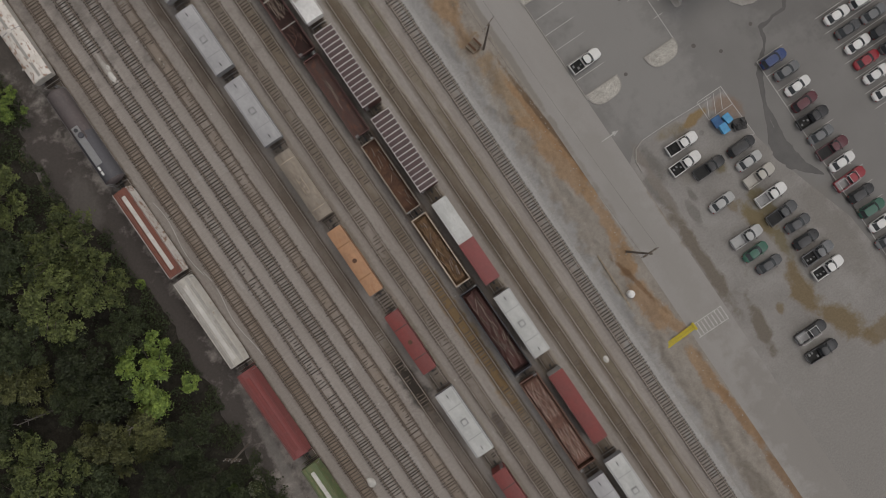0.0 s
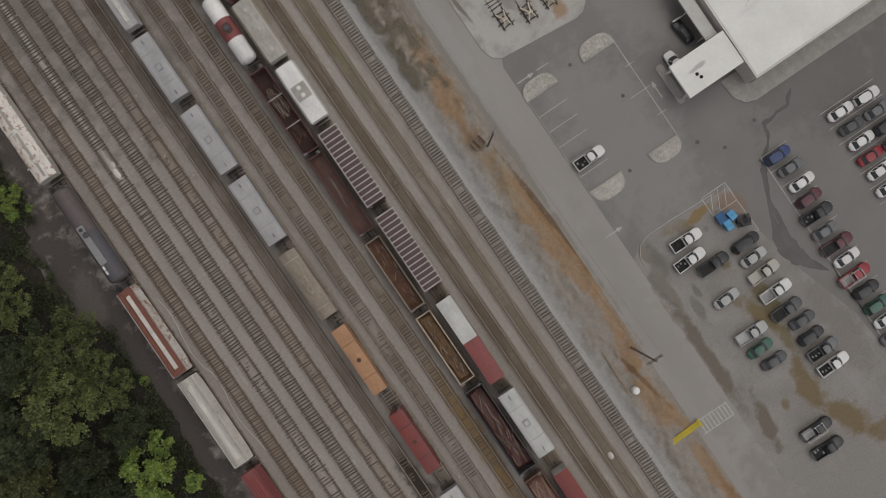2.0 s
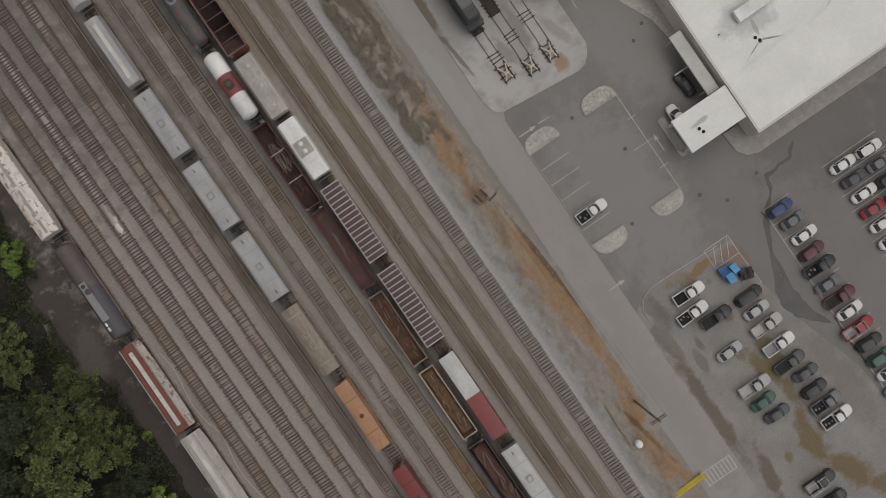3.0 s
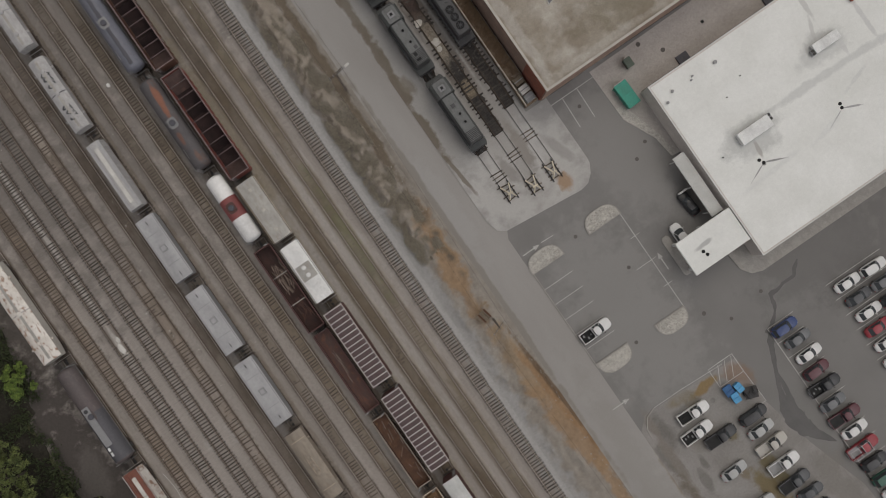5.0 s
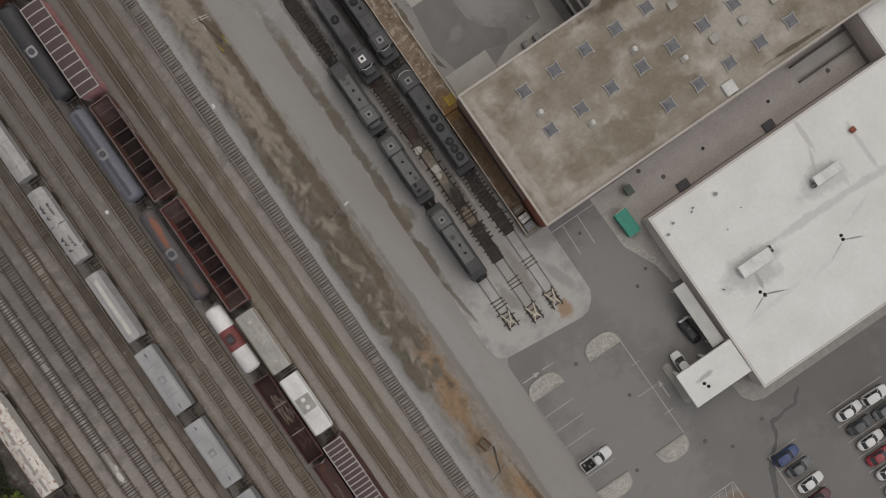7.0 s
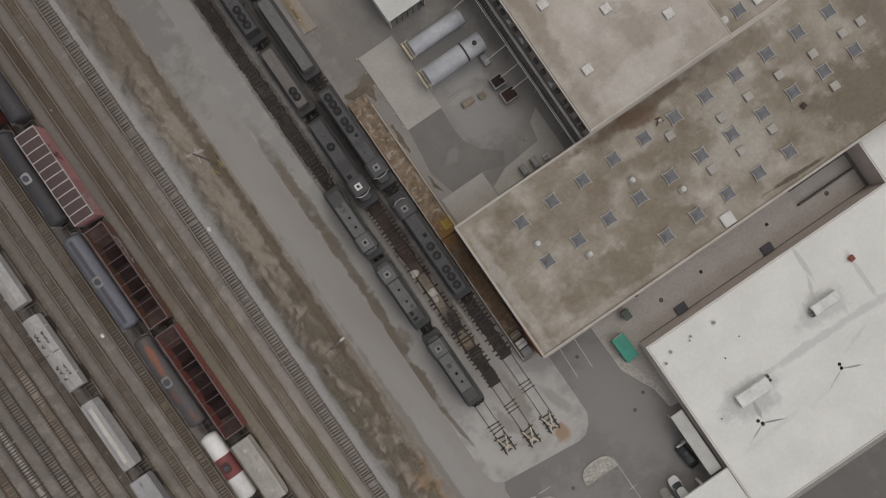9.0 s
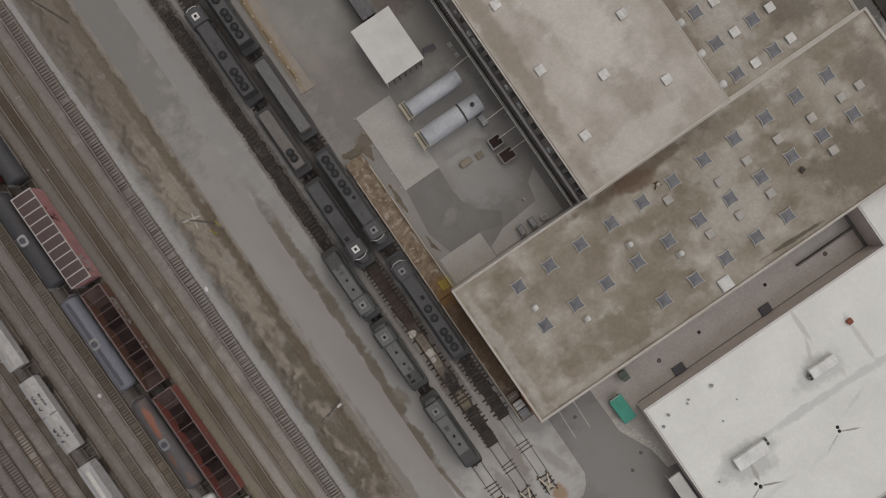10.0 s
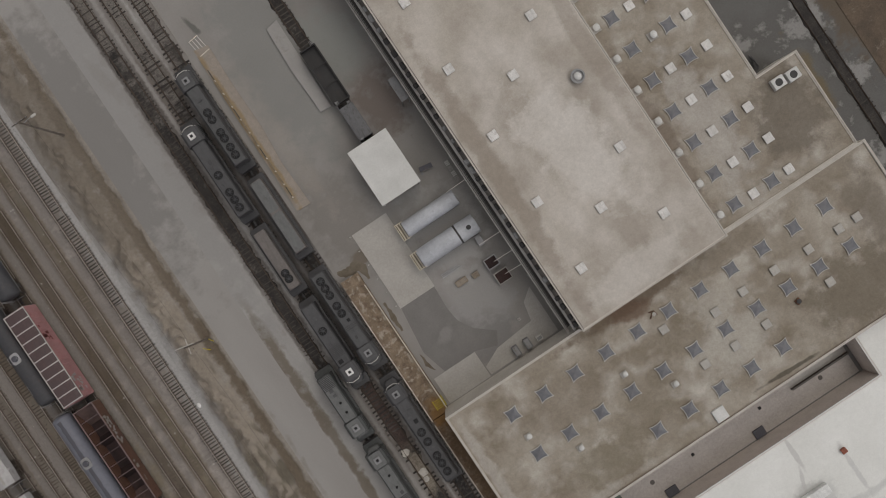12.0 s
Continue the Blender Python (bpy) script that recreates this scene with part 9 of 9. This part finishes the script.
# ---- woods ----
bm = bmesh.new()
edge_pts = [(-43.0 + 1.3 * math.sin(y * 0.11) + 1.6 * noise.noise((y * 0.22, 3.3, 0)) + 0.7 * noise.noise((y * 0.9, 1.3, 0)) - (2.2 if 34 < y < 50 else 0), y) for y in range(-80, 76)]
slab(bm, [(-400, SOUTH), (-44, SOUTH)] + edge_pts + [(-44, NORTH), (-400, NORTH)], -0.2, 0.05)
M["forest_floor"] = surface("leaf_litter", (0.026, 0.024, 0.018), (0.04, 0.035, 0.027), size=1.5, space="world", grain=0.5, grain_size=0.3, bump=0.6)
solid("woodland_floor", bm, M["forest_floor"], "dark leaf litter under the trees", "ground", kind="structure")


def crown_mesh(seed, r, h, material, leaves=7600):
    """Lobes on spreading limbs, each of many small clumps of leaves, with gaps between."""
    q = np.random.RandomState(seed)
    n = q.randint(10, 14)
    clumps = []
    for k in range(n):
        u = math.sqrt((k + 0.3) / n)
        a = 2.4 * k + q.uniform(-0.35, 0.35)
        rad, br = r * 0.84 * u * q.uniform(0.82, 1.15), r * q.uniform(0.15, 0.33)
        cx, cy, cz = rad * math.cos(a), rad * math.sin(a), h * (0.86 - 0.34 * u ** 2) - br * 0.7 + q.uniform(-2.6, 1.0)
        for i in range(int(9 + 26 * (br / r) ** 2 * 8)):
            d = q.normal(size=3)
            d /= np.linalg.norm(d)
            d[2] = abs(d[2]) * 0.95 - 0.25
            k2 = br * q.uniform(0.6, 1.2)
            clumps.append((cx + d[0] * k2, cy + d[1] * k2, cz + d[2] * k2, q.uniform(0.22, 0.55)))
    c = np.array(clumps)[q.randint(len(clumps), size=leaves)]
    d = q.normal(size=(leaves, 3)) * (0.62, 0.62, 0.42)
    return flakes("crown", c[:, :3] + d * c[:, 3:4], 0.2, material, 0.7, seed)


def trunk_mesh(seed, r, h):
    q = random.Random(seed)
    bm = bmesh.new()
    tube(bm, (0, 0, 0), (0.15, 0.1, h * 0.55), 0.24, 8, 0.13)
    for k in range(6):
        a = 2 * math.pi * k / 6 + q.uniform(-0.4, 0.4)
        z = h * q.uniform(0.28, 0.52)
        tube(bm, (0.08, 0.05, z), (r * 0.6 * math.cos(a), r * 0.6 * math.sin(a), h * q.uniform(0.55, 0.72)), 0.1, 6, 0.03)
    return to_mesh("trunk", bm, M["bark"])


KINDS = [("dark", 5.6, 13.0), ("dark", 4.6, 10.0), ("mid", 5.8, 13.5), ("olive", 5.0, 10.0), ("bright", 5.6, 10.5), ("mid", 4.2, 9.0)]
TREES = []
for k, (tone, r, h) in enumerate(KINDS):
    for v in range(2 if tone in ("dark", "mid") else 1):
        TREES.append((tone, r, h, crown_mesh(60 + 10 * k + v, r, h, M["leaf_" + tone]), trunk_mesh(60 + 10 * k + v, r, h)))
LABELS = {"dark": "tall dark green broadleaf tree in the woods", "mid": "green broadleaf tree in the woods", "olive": "olive green broadleaf tree in the woods",
          "bright": "bright yellow-green broadleaf tree at the wood edge"}


def tree(kind, x, y, turn, s):
    tone, r, h, crown, trunk = kind
    t = thing("tree", LABELS[tone], "tree", x, y, 0.0, turn, group="woodland trees")
    t.scale = (s, s, s)
    place("trunk", trunk, t)
    place("crown", crown, t)


def pick(tone):
    return [q for q in TREES if q[0] == tone]


spots = [(-46.2, 9.6, "bright", 1.12), (-46.0, 31.5, "mid", 1.1), (-51.6, 26.2, "mid", 1.15), (-45.4, 25.2, "mid", 0.9), (-51.5, 33.5, "dark", 1.05), (-57.0, 4.6, "olive", 1.1), (-51.6, 3.4, "olive", 0.85),
         (-42.4, 55.2, "bright", 0.5), (-50.5, 43.5, "mid", 0.9), (-53.0, 17.0, "dark", 0.95), (-48.0, -8.0, "dark", 0.8), (-58.6, 24.8, "dark", 1.1), (-52.0, 53.5, "dark", 1.0)]
taken = [(x, y) for x, y, *_ in spots]
rw = random.Random(8)
for x, y, tone, s in spots:
    tree(pick(tone)[0], x, y, rw.uniform(0, 360), s)
for k in range(6000):
    x, y = rw.uniform(-90, -45.6), rw.uniform(-72, 78)
    if (x + 65) ** 2 + (y - 14.0) ** 2 < 24:
        continue
    if y > 33 and x > -49.0 + 0.02 * (y - 33):
        continue
    if min((x - a) ** 2 + (y - b) ** 2 for a, b in taken) > 5.9 ** 2:
        taken.append((x, y))
        tone = rw.choice(["dark", "dark", "dark", "dark", "dark", "mid", "olive"])
        tree(rw.choice(pick(tone)), x, y, rw.uniform(0, 360), rw.uniform(0.75, 1.1))
    if len(taken) > 135:
        break


def snag(x, y, h, turn):
    """A bare standing trunk with a few stubs."""
    t = thing("bare_trunk", "bare grey dead trunk standing in the woods", "dead tree", x, y, 0, turn, group="bare trunks")
    bm = bmesh.new()
    tube(bm, (0, 0, 0), (0.2, 0.1, h), 0.17, 7, 0.06)
    part("trunk", bm, M["dead_wood"], t)
    for k in range(5):
        bm = bmesh.new()
        a, z = 2.1 * k, h * (0.55 + 0.09 * k)
        tube(bm, (0.1, 0.05, z), (0.1 + math.cos(a) * 0.9, 0.05 + math.sin(a) * 0.9, z + 0.5), 0.05, 5, 0.02)
        part("stub", bm, M["dead_wood"], t)


M["dead_wood"] = surface("bleached_dead_wood", (0.17, 0.155, 0.14), (0.11, 0.1, 0.09), size=0.4, rough=0.9, grain=0.3)
snag(-63.82, 13.86, 11.5, 20)
snag(-52.35, 4.69, 9.0, 110)
pole(-42.56, -7.1, 10.4, 2, False, -35, "weathered wooden utility pole with crossarms at the wood edge")
under_pts = []
ru = np.random.RandomState(4)
for k in range(26000):
    y = ru.uniform(-70, 68)
    x = -41.9 - abs(ru.normal(0, 4.2)) - (2.8 if 33 < y < 51 else 0) + 1.2 * noise.noise((y * 0.22, 3.3, 0))
    if noise.noise((x * 0.35, y * 0.35, 6.0)) > -0.12:
        under_pts.append((x + ru.normal(0, 0.3), y, abs(ru.normal(0.6, 0.5)) + 0.1))
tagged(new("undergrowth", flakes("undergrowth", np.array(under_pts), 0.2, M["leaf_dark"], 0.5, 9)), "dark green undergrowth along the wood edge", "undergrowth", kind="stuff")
bush = []
for k in range(260):
    d = ru.normal(size=3)
    d /= np.linalg.norm(d)
    bush.append((-42.0 + 0.75 * d[0], 22.2 + 0.75 * d[1], 0.7 + 0.5 * d[2]))
tagged(new("bush", flakes("bush", np.array(bush), 0.16, M["leaf_bright"], 0.5, 12)), "small bright yellow-green bush at the path", "bush")
for (bx, by), tone, br, words, name in (((-45.17, -13.14), "blossom", 1.5, "white-flowering shrub at the wood edge", "flowering_shrub"), ((-47.93, -11.26), "leaf_bright", 0.9, "small bright green shrub at the wood edge", "bush")):
    shrub = []
    for k in range(700):
        d = ru.normal(size=3)
        d /= np.linalg.norm(d)
        q = br * ru.uniform(0.55, 1.05) * (0.8 + 0.3 * noise.noise((d[0] * 2 + bx, d[1] * 2, d[2] * 2)))
        shrub.append((bx + q * d[0], by + q * d[1], 0.9 + 0.7 * q * d[2]))
    shrub = np.array(shrub)
    if tone == "blossom":
        green, pale = shrub[:430], shrub[430:]
        t = thing(name, words, "shrub")
        for nm, pts, m, size in (("foliage", green, M["leaf_mid"], 0.17), ("blossom", pale + (0, 0, 0.12), M["blossom"], 0.1)):
            ob = new(nm, flakes(nm, pts, size, m, 0.6, 21))
            ob.parent = t
    else:
        tagged(new(name, flakes(name, shrub, 0.16, M[tone], 0.5, 22)), words, "bush")
